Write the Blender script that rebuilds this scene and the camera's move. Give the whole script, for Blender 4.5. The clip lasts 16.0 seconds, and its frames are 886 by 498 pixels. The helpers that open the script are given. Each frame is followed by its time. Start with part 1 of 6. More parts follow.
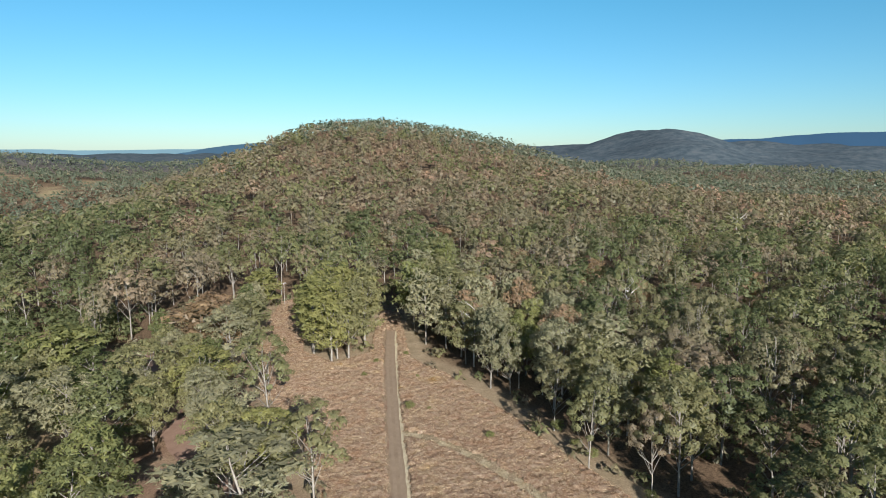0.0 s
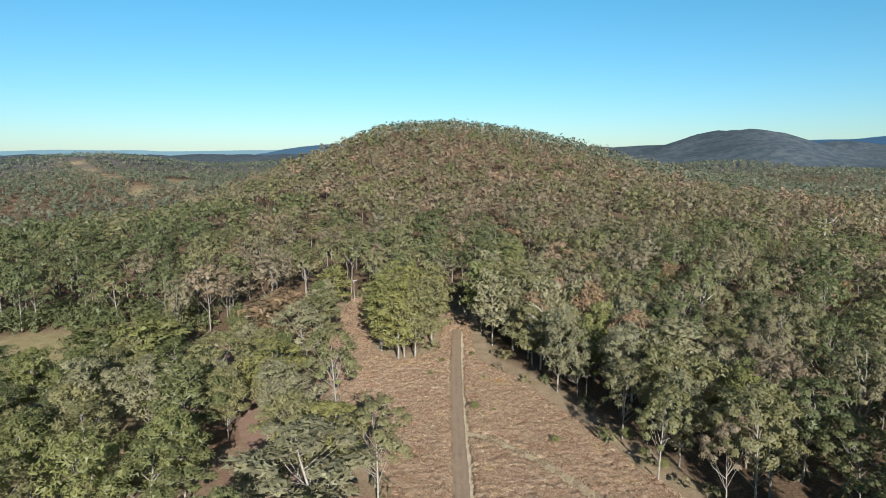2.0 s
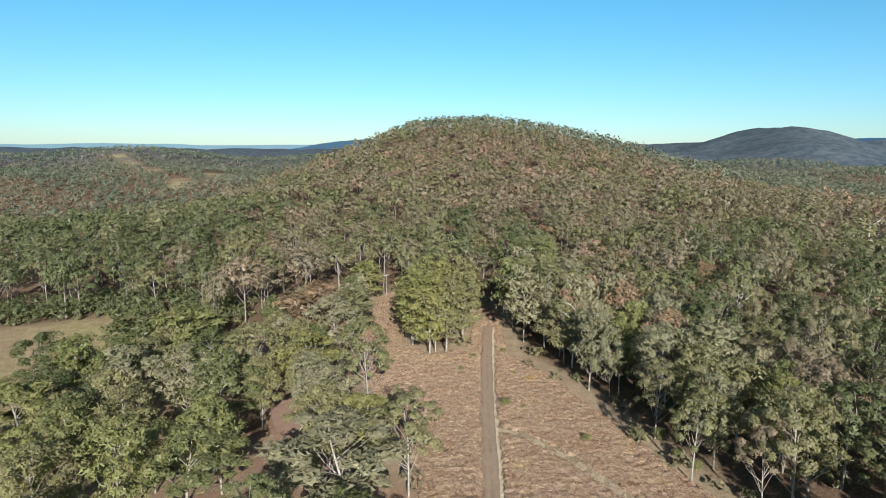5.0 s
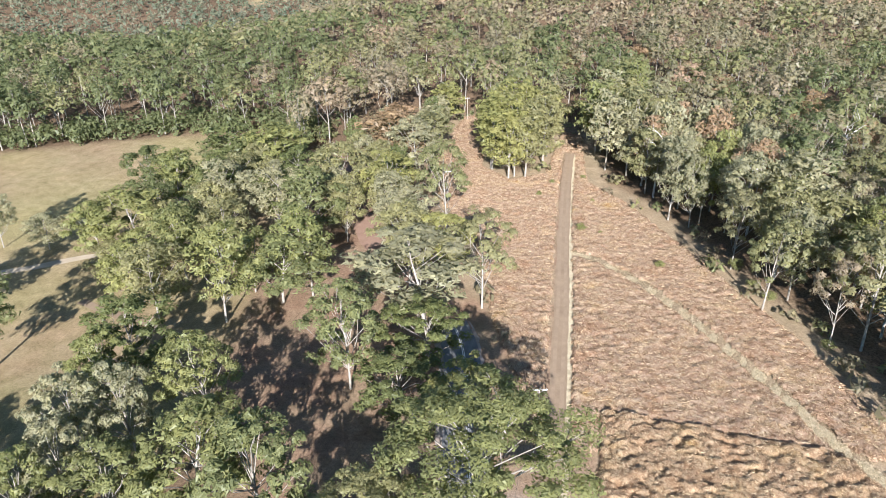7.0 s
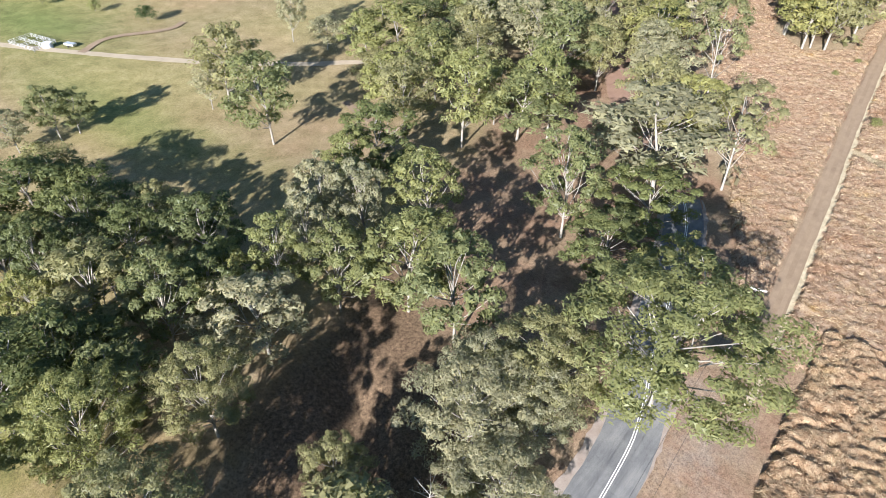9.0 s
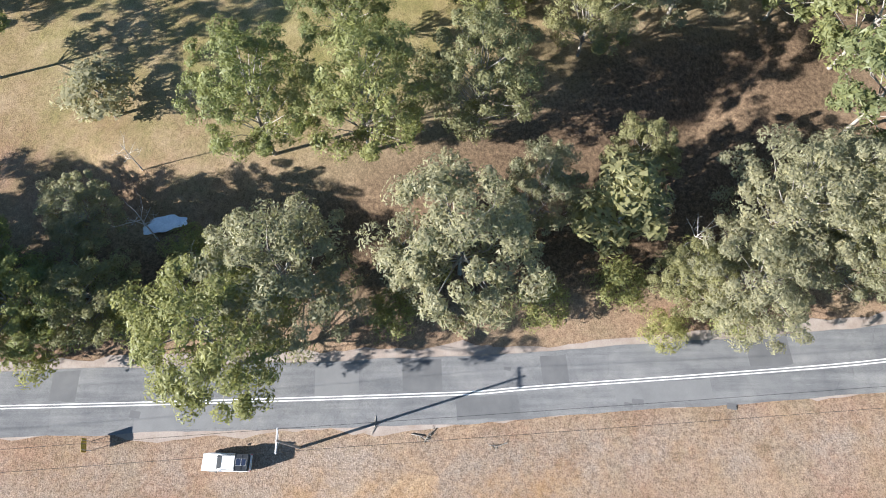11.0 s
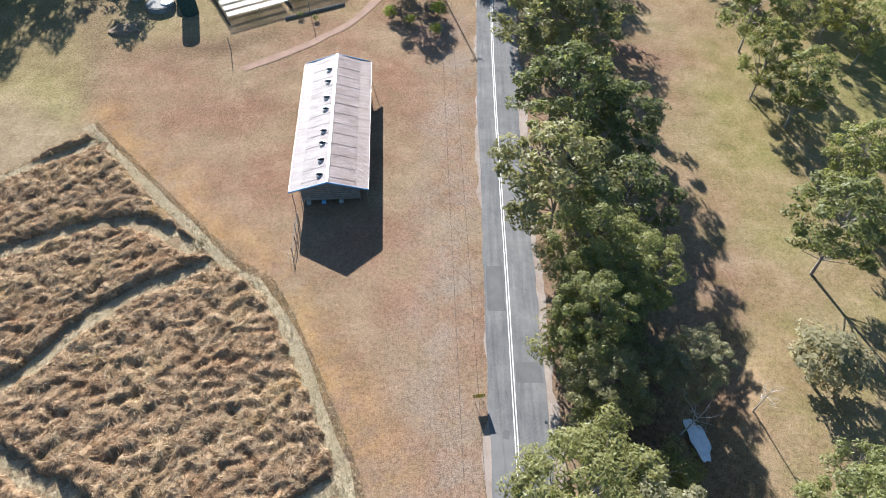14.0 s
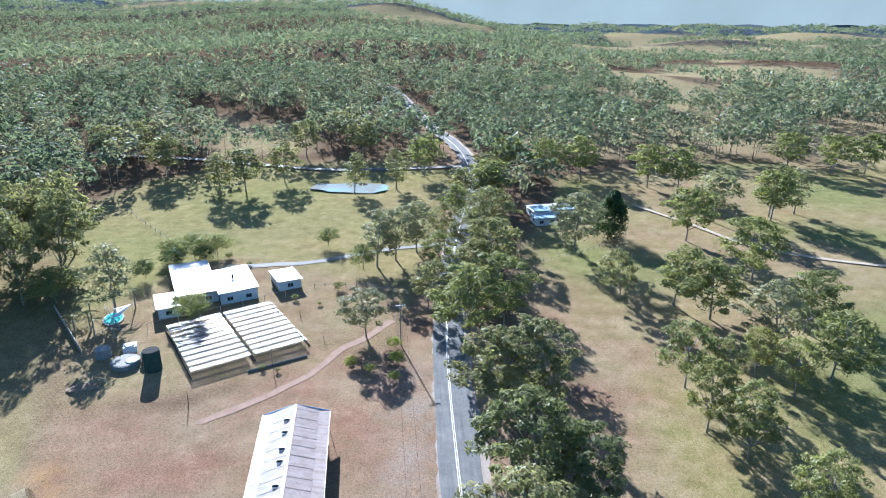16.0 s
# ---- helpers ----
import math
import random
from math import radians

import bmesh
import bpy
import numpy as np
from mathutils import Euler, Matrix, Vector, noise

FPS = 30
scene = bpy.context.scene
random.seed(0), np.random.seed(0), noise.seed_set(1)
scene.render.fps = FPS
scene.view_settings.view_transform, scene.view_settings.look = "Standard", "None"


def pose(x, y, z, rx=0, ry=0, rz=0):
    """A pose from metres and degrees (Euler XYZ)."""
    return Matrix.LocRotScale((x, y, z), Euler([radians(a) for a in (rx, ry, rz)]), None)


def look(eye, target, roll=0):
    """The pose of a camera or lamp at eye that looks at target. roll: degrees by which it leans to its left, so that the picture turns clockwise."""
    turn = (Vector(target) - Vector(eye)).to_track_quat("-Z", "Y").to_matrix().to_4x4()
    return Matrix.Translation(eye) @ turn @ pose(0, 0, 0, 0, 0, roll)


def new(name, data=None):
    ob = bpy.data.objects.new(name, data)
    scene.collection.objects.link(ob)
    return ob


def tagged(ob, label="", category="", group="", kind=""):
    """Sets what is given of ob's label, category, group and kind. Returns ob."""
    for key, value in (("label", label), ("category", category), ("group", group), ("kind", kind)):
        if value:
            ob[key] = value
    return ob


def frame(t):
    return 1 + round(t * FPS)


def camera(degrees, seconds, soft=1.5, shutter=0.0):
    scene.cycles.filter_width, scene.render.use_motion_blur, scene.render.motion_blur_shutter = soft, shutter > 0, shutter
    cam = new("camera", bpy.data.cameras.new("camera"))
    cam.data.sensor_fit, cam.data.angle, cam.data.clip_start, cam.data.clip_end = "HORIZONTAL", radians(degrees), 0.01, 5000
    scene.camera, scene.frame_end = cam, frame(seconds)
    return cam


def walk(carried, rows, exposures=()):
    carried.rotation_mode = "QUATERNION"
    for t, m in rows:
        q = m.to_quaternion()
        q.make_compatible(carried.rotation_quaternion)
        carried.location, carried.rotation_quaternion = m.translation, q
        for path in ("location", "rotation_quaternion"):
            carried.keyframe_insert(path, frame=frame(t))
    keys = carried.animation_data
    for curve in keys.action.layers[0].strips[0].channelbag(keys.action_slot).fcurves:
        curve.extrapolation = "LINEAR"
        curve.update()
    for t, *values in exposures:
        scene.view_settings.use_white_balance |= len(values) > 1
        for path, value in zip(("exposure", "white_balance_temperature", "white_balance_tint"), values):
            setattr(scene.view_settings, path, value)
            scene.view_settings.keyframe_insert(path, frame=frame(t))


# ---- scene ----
# ---- camera: a drone hovering about 75 m over the road verge, turning on the spot ----
cam = camera(69.95, 16.0, soft=1.0)
# seconds, x, y, z, heading (clockwise from +y), pitch, roll
FLIGHT = (
    (0.0, -0.71, 1.39, 75.39, 0.00, -9.01, -0.09),
    (0.5, -0.94, 1.34, 75.39, -0.49, -8.99, -0.08),
    (1.0, -0.63, 1.23, 75.45, -3.36, -8.97, -0.10),
    (1.5, -0.81, 1.41, 75.32, -4.60, -8.98, -0.12),
    (2.0, -0.42, 1.62, 75.16, -6.29, -8.93, -0.10),
    (2.5, 0.48, 1.98, 75.20, 9.45, -9.07, -0.08),
    (3.0, 0.36, 2.24, 75.34, 23.39, -9.01, 0.09),
    (3.5, -0.58, 1.82, 75.20, 17.67, -8.81, 0.01),
    (4.0, -0.89, 1.49, 75.30, 6.01, -8.69, 0.01),
    (4.5, -0.97, 1.37, 75.25, -2.01, -8.67, 0.05),
    (4.7, -1.00, 1.30, 75.16, -5.37, -8.65, 0.03),
    (6.8, 0.02, 0.41, 74.16, -16.65, -23.25, -0.10),
    (7.0, 0.03, 0.36, 74.03, -16.67, -24.86, -0.04),
    (7.5, -0.97, 0.72, 74.10, -21.51, -27.33, 0.20),
    (7.7, -0.90, 0.90, 73.94, -31.22, -27.32, 0.16),
    (8.0, 0.06, 1.36, 74.14, -38.65, -27.66, 0.02),
    (8.2, 0.38, 1.34, 73.90, -40.11, -29.24, -0.03),
    (10.3, 2.46, 0.68, 73.39, -45.49, -59.14, 0.14),
    (10.5, 2.36, 0.74, 73.37, -56.21, -62.04, 0.12),
    (11.0, 1.43, 0.41, 73.03, -89.18, -69.13, 0.01),
    (11.5, 1.65, -0.42, 73.28, -122.08, -75.14, -0.03),
    (11.7, 1.48, -0.59, 73.25, -135.94, -76.60, -0.00),
    (12.0, 1.32, -1.08, 73.21, -154.66, -74.75, 0.01),
    (12.5, 0.72, -0.65, 72.90, -175.80, -67.82, 0.04),
    (13.0, 0.40, -1.15, 73.01, -178.08, -64.81, 0.06),
    (13.5, 0.17, -1.63, 73.37, -178.23, -57.64, -0.01),
    (14.0, -0.13, -2.33, 73.91, -181.49, -50.56, 0.02),
    (14.1, -0.32, -2.55, 73.87, -181.98, -49.13, 0.05),
    (14.5, -0.24, -2.49, 74.23, -182.36, -43.03, 0.10),
    (15.0, -0.86, -2.74, 74.74, -182.48, -35.66, -0.16),
    (15.5, -0.96, -2.66, 74.54, -181.92, -27.97, -0.09),
    (15.7, -0.96, -2.75, 74.57, -179.78, -24.88, 0.00),
    (16.0, -0.95, -2.93, 74.59, -177.57, -20.48, -0.06),
)


def aim(x, y, z, heading, pitch, roll):
    return pose(x, y, z, 90 + pitch, 0, -heading) @ pose(0, 0, 0, 0, 0, -roll)


EXPOSURES = ((0.0, 1.15, 6500, 10), (4.7, 1.2, 6500, 10), (6.8, 2.0, 6250, 13), (8.2, 1.95, 6250, 13), (10.3, 2.05, 6300, 11), (12.5, 2.05, 6300, 11), (14.0, 1.9, 6350, 11), (15.0, 1.95, 5850, 9), (16.0, 2.05, 5400, 10))
walk(cam, [(t, aim(*row)) for t, *row in FLIGHT], EXPOSURES)

# ---- sky and sun ----
SUN_AZ, SUN_EL = 163.5, 22.0          # clockwise from +y, above the horizon
world = bpy.data.worlds.new("world")
scene.world = world
world.use_nodes = True
wn = world.node_tree.nodes
sky = wn.new("ShaderNodeTexSky")
sky.sky_type, sky.sun_disc = "NISHITA", False
sky.sun_elevation, sky.sun_rotation = radians(SUN_EL), radians(SUN_AZ)
sky.altitude, sky.air_density, sky.dust_density, sky.ozone_density = 100, 1.0, 0.1, 4.0
wn["Background"].inputs["Strength"].default_value = 0.06
# blue deepened near the horizon; unseen sky overhead warmed to neutralise the fill light
up = wn.new("ShaderNodeSeparateXYZ")
world.node_tree.links.new(wn.new("ShaderNodeTexCoord").outputs["Generated"], up.inputs[0])
sky_tint = wn.new("ShaderNodeValToRGB")
sky_tint.color_ramp.elements[0].position, sky_tint.color_ramp.elements[0].color = 0.0, (0.60, 0.79, 0.95, 1)
sky_tint.color_ramp.elements[1].position, sky_tint.color_ramp.elements[1].color = 0.26, (0.41, 0.95, 0.95, 1)
high = sky_tint.color_ramp.elements.new(1.0)
high.color = (1.3, 1.0, 0.86, 1)
warm = sky_tint.color_ramp.elements.new(0.5)
warm.color = (1.1, 1.0, 0.9, 1)
world.node_tree.links.new(up.outputs["Z"], sky_tint.inputs["Fac"])
clear = wn.new("ShaderNodeMix")
clear.data_type, clear.blend_type = "RGBA", "MULTIPLY"
clear.inputs[0].default_value = 1.0
world.node_tree.links.new(sky.outputs["Color"], clear.inputs[6])
world.node_tree.links.new(sky_tint.outputs["Color"], clear.inputs[7])
world.node_tree.links.new(clear.outputs[2], wn["Background"].inputs["Color"])
sun = new("sun", bpy.data.lights.new("sun", "SUN"))
sun.data.energy, sun.data.angle, sun.data.color = 5.0, radians(0.5), (1.0, 0.955, 0.90)
to_sun = Vector((math.sin(radians(SUN_AZ)) * math.cos(radians(SUN_EL)), math.cos(radians(SUN_AZ)) * math.cos(radians(SUN_EL)), math.sin(radians(SUN_EL))))
sun.matrix_world = look(to_sun * 200, (0, 0, 0))

# ---- materials ----
def nodes_of(name):
    m = bpy.data.materials.new(name)
    m.use_nodes = True
    return m, m.node_tree.nodes, m.node_tree.links, m.node_tree.nodes["Principled BSDF"]


def ramp(n, l, source, stops, ease="LINEAR"):
    r = n.new("ShaderNodeValToRGB")
    r.color_ramp.interpolation = ease
    while len(r.color_ramp.elements) < len(stops):
        r.color_ramp.elements.new(0.5)
    for e, (p, c) in zip(r.color_ramp.elements, stops):
        e.position, e.color = p, (*c, 1)
    l.new(source, r.inputs["Fac"])
    return r.outputs["Color"]


def noise_of(n, l, scale, detail=5, rough=0.6, vector=None, distortion=0.0):
    t = n.new("ShaderNodeTexNoise")
    t.inputs["Scale"].default_value, t.inputs["Detail"].default_value = scale, detail
    t.inputs["Roughness"].default_value, t.inputs["Distortion"].default_value = rough, distortion
    if vector is not None:
        l.new(vector, t.inputs["Vector"])
    return t.outputs["Fac"]


def mix(n, l, fac, a, b, mode="MIX"):
    m = n.new("ShaderNodeMix")
    m.data_type, m.blend_type = "RGBA", mode
    for k, v in (("Factor", fac), ("A", a), ("B", b)):
        s = [i for i in m.inputs if i.name == k and i.type == ("VALUE" if k == "Factor" else "RGBA")][0]
        if isinstance(v, (int, float)):
            s.default_value = v
        elif isinstance(v, tuple):
            s.default_value = (*v, 1)
        else:
            l.new(v, s)
    return [o for o in m.outputs if o.type == "RGBA"][0]


def bump(n, l, bsdf, height, strength=0.5, distance=0.1):
    b = n.new("ShaderNodeBump")
    b.inputs["Strength"].default_value, b.inputs["Distance"].default_value = strength, distance
    l.new(height, b.inputs["Height"])
    l.new(b.outputs["Normal"], bsdf.inputs["Normal"])


def where(n):
    return n.new("ShaderNodeTexCoord").outputs["Object"]


def plain(name, dark, light, scale=3.0, rough=0.8, metal=0.0, relief=0.3, depth=0.02, fine=30.0, spec=0.3):
    """A mottled surface: stains at one scale, grain at a finer one."""
    m, n, l, b = nodes_of(name)
    v = where(n)
    big = noise_of(n, l, scale, 4, 0.6, v)
    small = noise_of(n, l, fine, 3, 0.7, v)
    c = ramp(n, l, big, ((0.3, dark), (0.7, light)))
    c = mix(n, l, 0.35, c, ramp(n, l, small, ((0.25, tuple(x * 0.6 for x in dark)), (0.75, tuple(min(1, x * 1.15) for x in light)))))
    l.new(c, b.inputs["Base Color"])
    b.inputs["Roughness"].default_value, b.inputs["Metallic"].default_value = rough, metal
    b.inputs["Specular IOR Level"].default_value = spec
    bump(n, l, b, small, relief, depth)
    return m


def leaf_material(name, shades, by_tree):
    """Foliage: shades vary from leaf to leaf and from tree to tree."""
    m = bpy.data.materials.new(name)
    m.use_nodes = True
    n, l = m.node_tree.nodes, m.node_tree.links
    n.remove(n["Principled BSDF"])
    isle = n.new("ShaderNodeNewGeometry").outputs["Random Per Island"]
    if by_tree:
        tree = n.new("ShaderNodeObjectInfo").outputs["Random"]
    else:
        a = n.new("ShaderNodeAttribute")
        a.attribute_name = "tint"
        tree = a.outputs["Fac"]
    k = len(shades)
    base = ramp(n, l, tree, [(i / max(1, k - 1), s) for i, s in enumerate(shades)])
    shade = ramp(n, l, isle, ((0.0, (0.80, 0.82, 0.80)), (0.5, (1.0, 1.0, 1.0)), (0.85, (1.1, 1.08, 0.98)), (1.0, (1.25, 1.2, 1.05))))
    c = mix(n, l, 1.0, base, shade, "MULTIPLY")
    d = n.new("ShaderNodeBsdfDiffuse")
    t = n.new("ShaderNodeBsdfTranslucent")
    g = n.new("ShaderNodeBsdfGlossy")
    g.inputs["Roughness"].default_value = 0.45
    g.inputs["Color"].default_value = (0.75, 0.8, 0.8, 1)
    l.new(c, d.inputs["Color"])
    l.new(mix(n, l, 1.0, c, (1.3, 1.38, 0.95), "MULTIPLY"), t.inputs["Color"])
    s1, s2 = n.new("ShaderNodeMixShader"), n.new("ShaderNodeMixShader")
    s1.inputs[0].default_value, s2.inputs[0].default_value = 0.45, 0.012
    l.new(d.outputs[0], s1.inputs[1])
    l.new(t.outputs[0], s1.inputs[2])
    l.new(s1.outputs[0], s2.inputs[1])
    l.new(g.outputs[0], s2.inputs[2])
    l.new(s2.outputs[0], n["Material Output"].inputs["Surface"])
    return m


GREEN = ((0.158, 0.170, 0.072), (0.205, 0.208, 0.086), (0.135, 0.148, 0.072))
OLIVE = ((0.182, 0.176, 0.090), (0.215, 0.205, 0.105), (0.162, 0.160, 0.088))
GREY = ((0.228, 0.218, 0.140), (0.255, 0.240, 0.158), (0.205, 0.200, 0.130))
YELLOW = ((0.215, 0.212, 0.085), (0.19, 0.192, 0.08), (0.24, 0.23, 0.095))
RUSSET = ((0.24, 0.165, 0.105), (0.29, 0.205, 0.14), (0.21, 0.15, 0.09))
DEEP = ((0.098, 0.115, 0.050), (0.130, 0.144, 0.060), (0.088, 0.104, 0.052))
LEAVES = {"green": leaf_material("leaf_green", GREEN, True), "olive": leaf_material("leaf_olive", OLIVE, True),
          "lime": leaf_material("leaf_lime", ((0.21, 0.25, 0.045), (0.26, 0.28, 0.06)), True),
          "deep": leaf_material("leaf_deep", DEEP, True),
          "grey": leaf_material("leaf_grey", GREY, True), "yellow": leaf_material("leaf_yellow", YELLOW, True),
          "russet": leaf_material("leaf_russet", RUSSET, True),
          "dark": leaf_material("leaf_dark", ((0.040, 0.065, 0.026), (0.052, 0.078, 0.032)), True)}
leaf_forest = leaf_material("leaf_forest", ((0.112, 0.128, 0.064), (0.158, 0.162, 0.081), (0.183, 0.178, 0.094), (0.173, 0.157, 0.104),
                                            (0.195, 0.173, 0.116), (0.208, 0.172, 0.125), (0.241, 0.186, 0.135), (0.300, 0.206, 0.154)), False)
# foliage of the distant woods, greyed and blued so its colour carries the haze
leaf_hazed = leaf_material("leaf_haze_grey", ((0.105, 0.128, 0.092), (0.130, 0.150, 0.110), (0.150, 0.158, 0.118), (0.185, 0.175, 0.130), (0.20, 0.175, 0.132)), False)
bark = plain("bark_pale", (0.13, 0.115, 0.098), (0.31, 0.29, 0.255), 1.3, 0.85, 0, 0.5, 0.03, 9)
bark_dark = plain("bark_dark", (0.09, 0.075, 0.06), (0.22, 0.19, 0.15), 1.6, 0.9, 0, 0.6, 0.03, 9)
dead_wood = plain("dead_wood", (0.30, 0.28, 0.26), (0.55, 0.53, 0.50), 1.5, 0.85, 0, 0.4, 0.02, 9)


def ground_material():
    m, n, l, b = nodes_of("ground_soil_and_grass")
    v = where(n)
    cov = n.new("ShaderNodeAttribute")
    cov.attribute_name = "cover"
    split = n.new("ShaderNodeSeparateColor")
    l.new(cov.outputs["Color"], split.inputs[0])
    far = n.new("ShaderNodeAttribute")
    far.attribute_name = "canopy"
    broad, mid, fine, grit = (noise_of(n, l, s, d, 0.65, v) for s, d in ((0.035, 5), (0.22, 8), (1.8, 7), (6.0, 6)))
    straw = ramp(n, l, mid, ((0.25, (0.21, 0.165, 0.110)), (0.55, (0.29, 0.232, 0.162)), (0.8, (0.37, 0.31, 0.225))))
    green = ramp(n, l, mid, ((0.25, (0.150, 0.148, 0.058)), (0.5, (0.232, 0.222, 0.090)), (0.78, (0.318, 0.294, 0.138))))
    dirt = ramp(n, l, mid, ((0.28, (0.145, 0.086, 0.060)), (0.5, (0.215, 0.136, 0.098)), (0.75, (0.285, 0.200, 0.146))))
    dirt = mix(n, l, ramp(n, l, noise_of(n, l, 0.05, 6, 0.7, v), ((0.42, (0, 0, 0)), (0.66, (0.75, 0.75, 0.75)))), dirt, straw)
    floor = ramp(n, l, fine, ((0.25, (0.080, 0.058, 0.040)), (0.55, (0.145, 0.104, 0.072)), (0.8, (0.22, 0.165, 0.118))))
    # far canopy without trees, distance haze put into its blue-grey
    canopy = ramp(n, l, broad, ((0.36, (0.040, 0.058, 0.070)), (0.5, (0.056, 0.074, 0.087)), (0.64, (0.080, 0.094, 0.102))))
    c = mix(n, l, split.outputs[0], straw, green)
    tear = noise_of(n, l, 0.11, 8, 0.75, v)
    bare_soil = mix(n, l, 1.0, split.outputs[1], ramp(n, l, tear, ((0.36, (0.35, 0.35, 0.35)), (0.5, (0.95, 0.95, 0.95)), (0.62, (1.3, 1.3, 1.3)))), "MULTIPLY")
    c = mix(n, l, bare_soil, c, dirt)
    wear = n.new("ShaderNodeAttribute")
    wear.attribute_name = "wear"
    part_of = n.new("ShaderNodeSeparateColor")
    l.new(wear.outputs["Color"], part_of.inputs[0])
    patchy = noise_of(n, l, 0.13, 7, 0.72, v)
    ochre = ramp(n, l, mid, ((0.3, (0.27, 0.165, 0.08)), (0.7, (0.36, 0.24, 0.12))))
    stony = ramp(n, l, grit, ((0.3, (0.19, 0.155, 0.132)), (0.7, (0.31, 0.268, 0.238))))
    c = mix(n, l, mix(n, l, 1.0, part_of.outputs[0], ramp(n, l, patchy, ((0.40, (0, 0, 0)), (0.60, (1, 1, 1)))), "MULTIPLY"), c, ochre)
    c = mix(n, l, mix(n, l, 1.0, part_of.outputs[1], ramp(n, l, patchy, ((0.38, (1, 1, 1)), (0.58, (0.1, 0.1, 0.1)))), "MULTIPLY"), c, stony)
    lush = ramp(n, l, mid, ((0.3, (0.085, 0.125, 0.045)), (0.7, (0.16, 0.20, 0.075))))
    c = mix(n, l, part_of.outputs[2], c, lush)
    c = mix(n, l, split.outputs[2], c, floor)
    c = mix(n, l, 0.5, c, ramp(n, l, fine, ((0.32, (0.45, 0.43, 0.40)), (0.52, (1, 1, 1)), (0.7, (1.3, 1.26, 1.15)))), "MULTIPLY")
    c = mix(n, l, 0.6, c, ramp(n, l, grit, ((0.36, (0.4, 0.38, 0.36)), (0.52, (1.0, 1.0, 1.0)), (0.66, (1.35, 1.33, 1.25)))), "MULTIPLY")
    crumb = noise_of(n, l, 15.0, 3, 0.7, v)
    c = mix(n, l, 0.8, c, ramp(n, l, crumb, ((0.34, (0.55, 0.53, 0.5)), (0.5, (1.0, 1.0, 1.0)), (0.68, (1.3, 1.28, 1.25)))), "MULTIPLY")
    c = mix(n, l, 0.35, c, ramp(n, l, broad, ((0.3, (0.7, 0.75, 0.7)), (0.7, (1.15, 1.05, 1.0)))), "MULTIPLY")
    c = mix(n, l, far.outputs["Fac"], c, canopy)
    l.new(c, b.inputs["Base Color"])
    b.inputs["Roughness"].default_value, b.inputs["Specular IOR Level"].default_value = 1.0, 0.0
    bump(n, l, b, grit, 0.6, 0.12)
    return m


ground_mat = ground_material()

# ---- the lie of the land ----
def smooth(a, b, v):
    t = np.clip((v - a) / (b - a), 0, 1)
    return t * t * (3 - 2 * t)


def inside(x, y, poly):
    """Signed distance to a closed outline, positive inside."""
    p = np.array(poly, float)
    q = np.roll(p, -1, 0)
    d2 = np.full(np.shape(x), 1e12)
    odd = np.zeros(np.shape(x), bool)
    for (ax, ay), (bx, by) in zip(p, q):
        ex, ey = bx - ax, by - ay
        t = np.clip(((x - ax) * ex + (y - ay) * ey) / (ex * ex + ey * ey), 0, 1)
        d2 = np.minimum(d2, (x - ax - t * ex) ** 2 + (y - ay - t * ey) ** 2)
        if ay != by:
            odd ^= ((ay > y) != (by > y)) & (x < ex * (y - ay) / (by - ay) + ax)
    return np.where(odd, 1, -1) * np.sqrt(d2)


def along(x, y, line):
    """Distance to an open line."""
    d2 = np.full(np.shape(x), 1e12)
    for (ax, ay), (bx, by) in zip(line, line[1:]):
        ex, ey = bx - ax, by - ay
        t = np.clip(((x - ax) * ex + (y - ay) * ey) / (ex * ex + ey * ey), 0, 1)
        d2 = np.minimum(d2, (x - ax - t * ex) ** 2 + (y - ay - t * ey) ** 2)
    return np.sqrt(d2)


def spline(points, step=2.0):
    """A smooth line through points."""
    p = [np.array(q, float) for q in points]
    p = [2 * p[0] - p[1], *p, 2 * p[-1] - p[-2]]
    out = []
    for a, b, c, d in zip(p, p[1:], p[2:], p[3:]):
        k = max(2, int(np.linalg.norm(c - b) / step))
        for i in range(k):
            t = i / k
            out.append(0.5 * (2 * b + (c - a) * t + (2 * a - 5 * b + 4 * c - d) * t * t + (3 * b - a - 3 * c + d) * t ** 3))
    return [tuple(q) for q in (*out, p[-2])]


ROAD = spline([(24, -592), (14, -556), (0, -484), (-13, -420), (-25, -360), (-27, -305), (-22, -260), (-13, -200), (-7.6, -136), (-8, -53), (-8.7, -2), (-9.4, 12),
               (-11.6, 49), (-13.6, 61), (-17.5, 73), (-29, 110), (-47, 133), (-66, 152), (-90, 192), (-118, 235)], 1.5)
TRACK = spline([(-5.0, 71), (-5.6, 82), (-6.6, 94), (-8.4, 112), (-10.8, 136), (-14, 164), (-18, 202), (-22, 250)], 3)
FIELD = [(64.9, -88), (34, -59), (26.7, -54), (13.2, -29.5), (10.3, -18), (9.2, -7), (6.6, 22), (4, 48), (2.1, 68), (1.5, 80), (-9, 82), (-12, 93), (-17.7, 105),
         (-26, 124), (-38, 158), (-54, 182), (-60, 195), (-70, 225), (-76, 260), (-78, 296), (-66, 300), (-58, 262), (-52, 226), (-39, 214), (-28, 224), (-29, 282), (-20, 276), (-12, 219), (2, 202), (18, 173), (30, 149),
         (40, 130), (56, 85), (68, 20), (80, -40), (90, -85), (82, -100)]
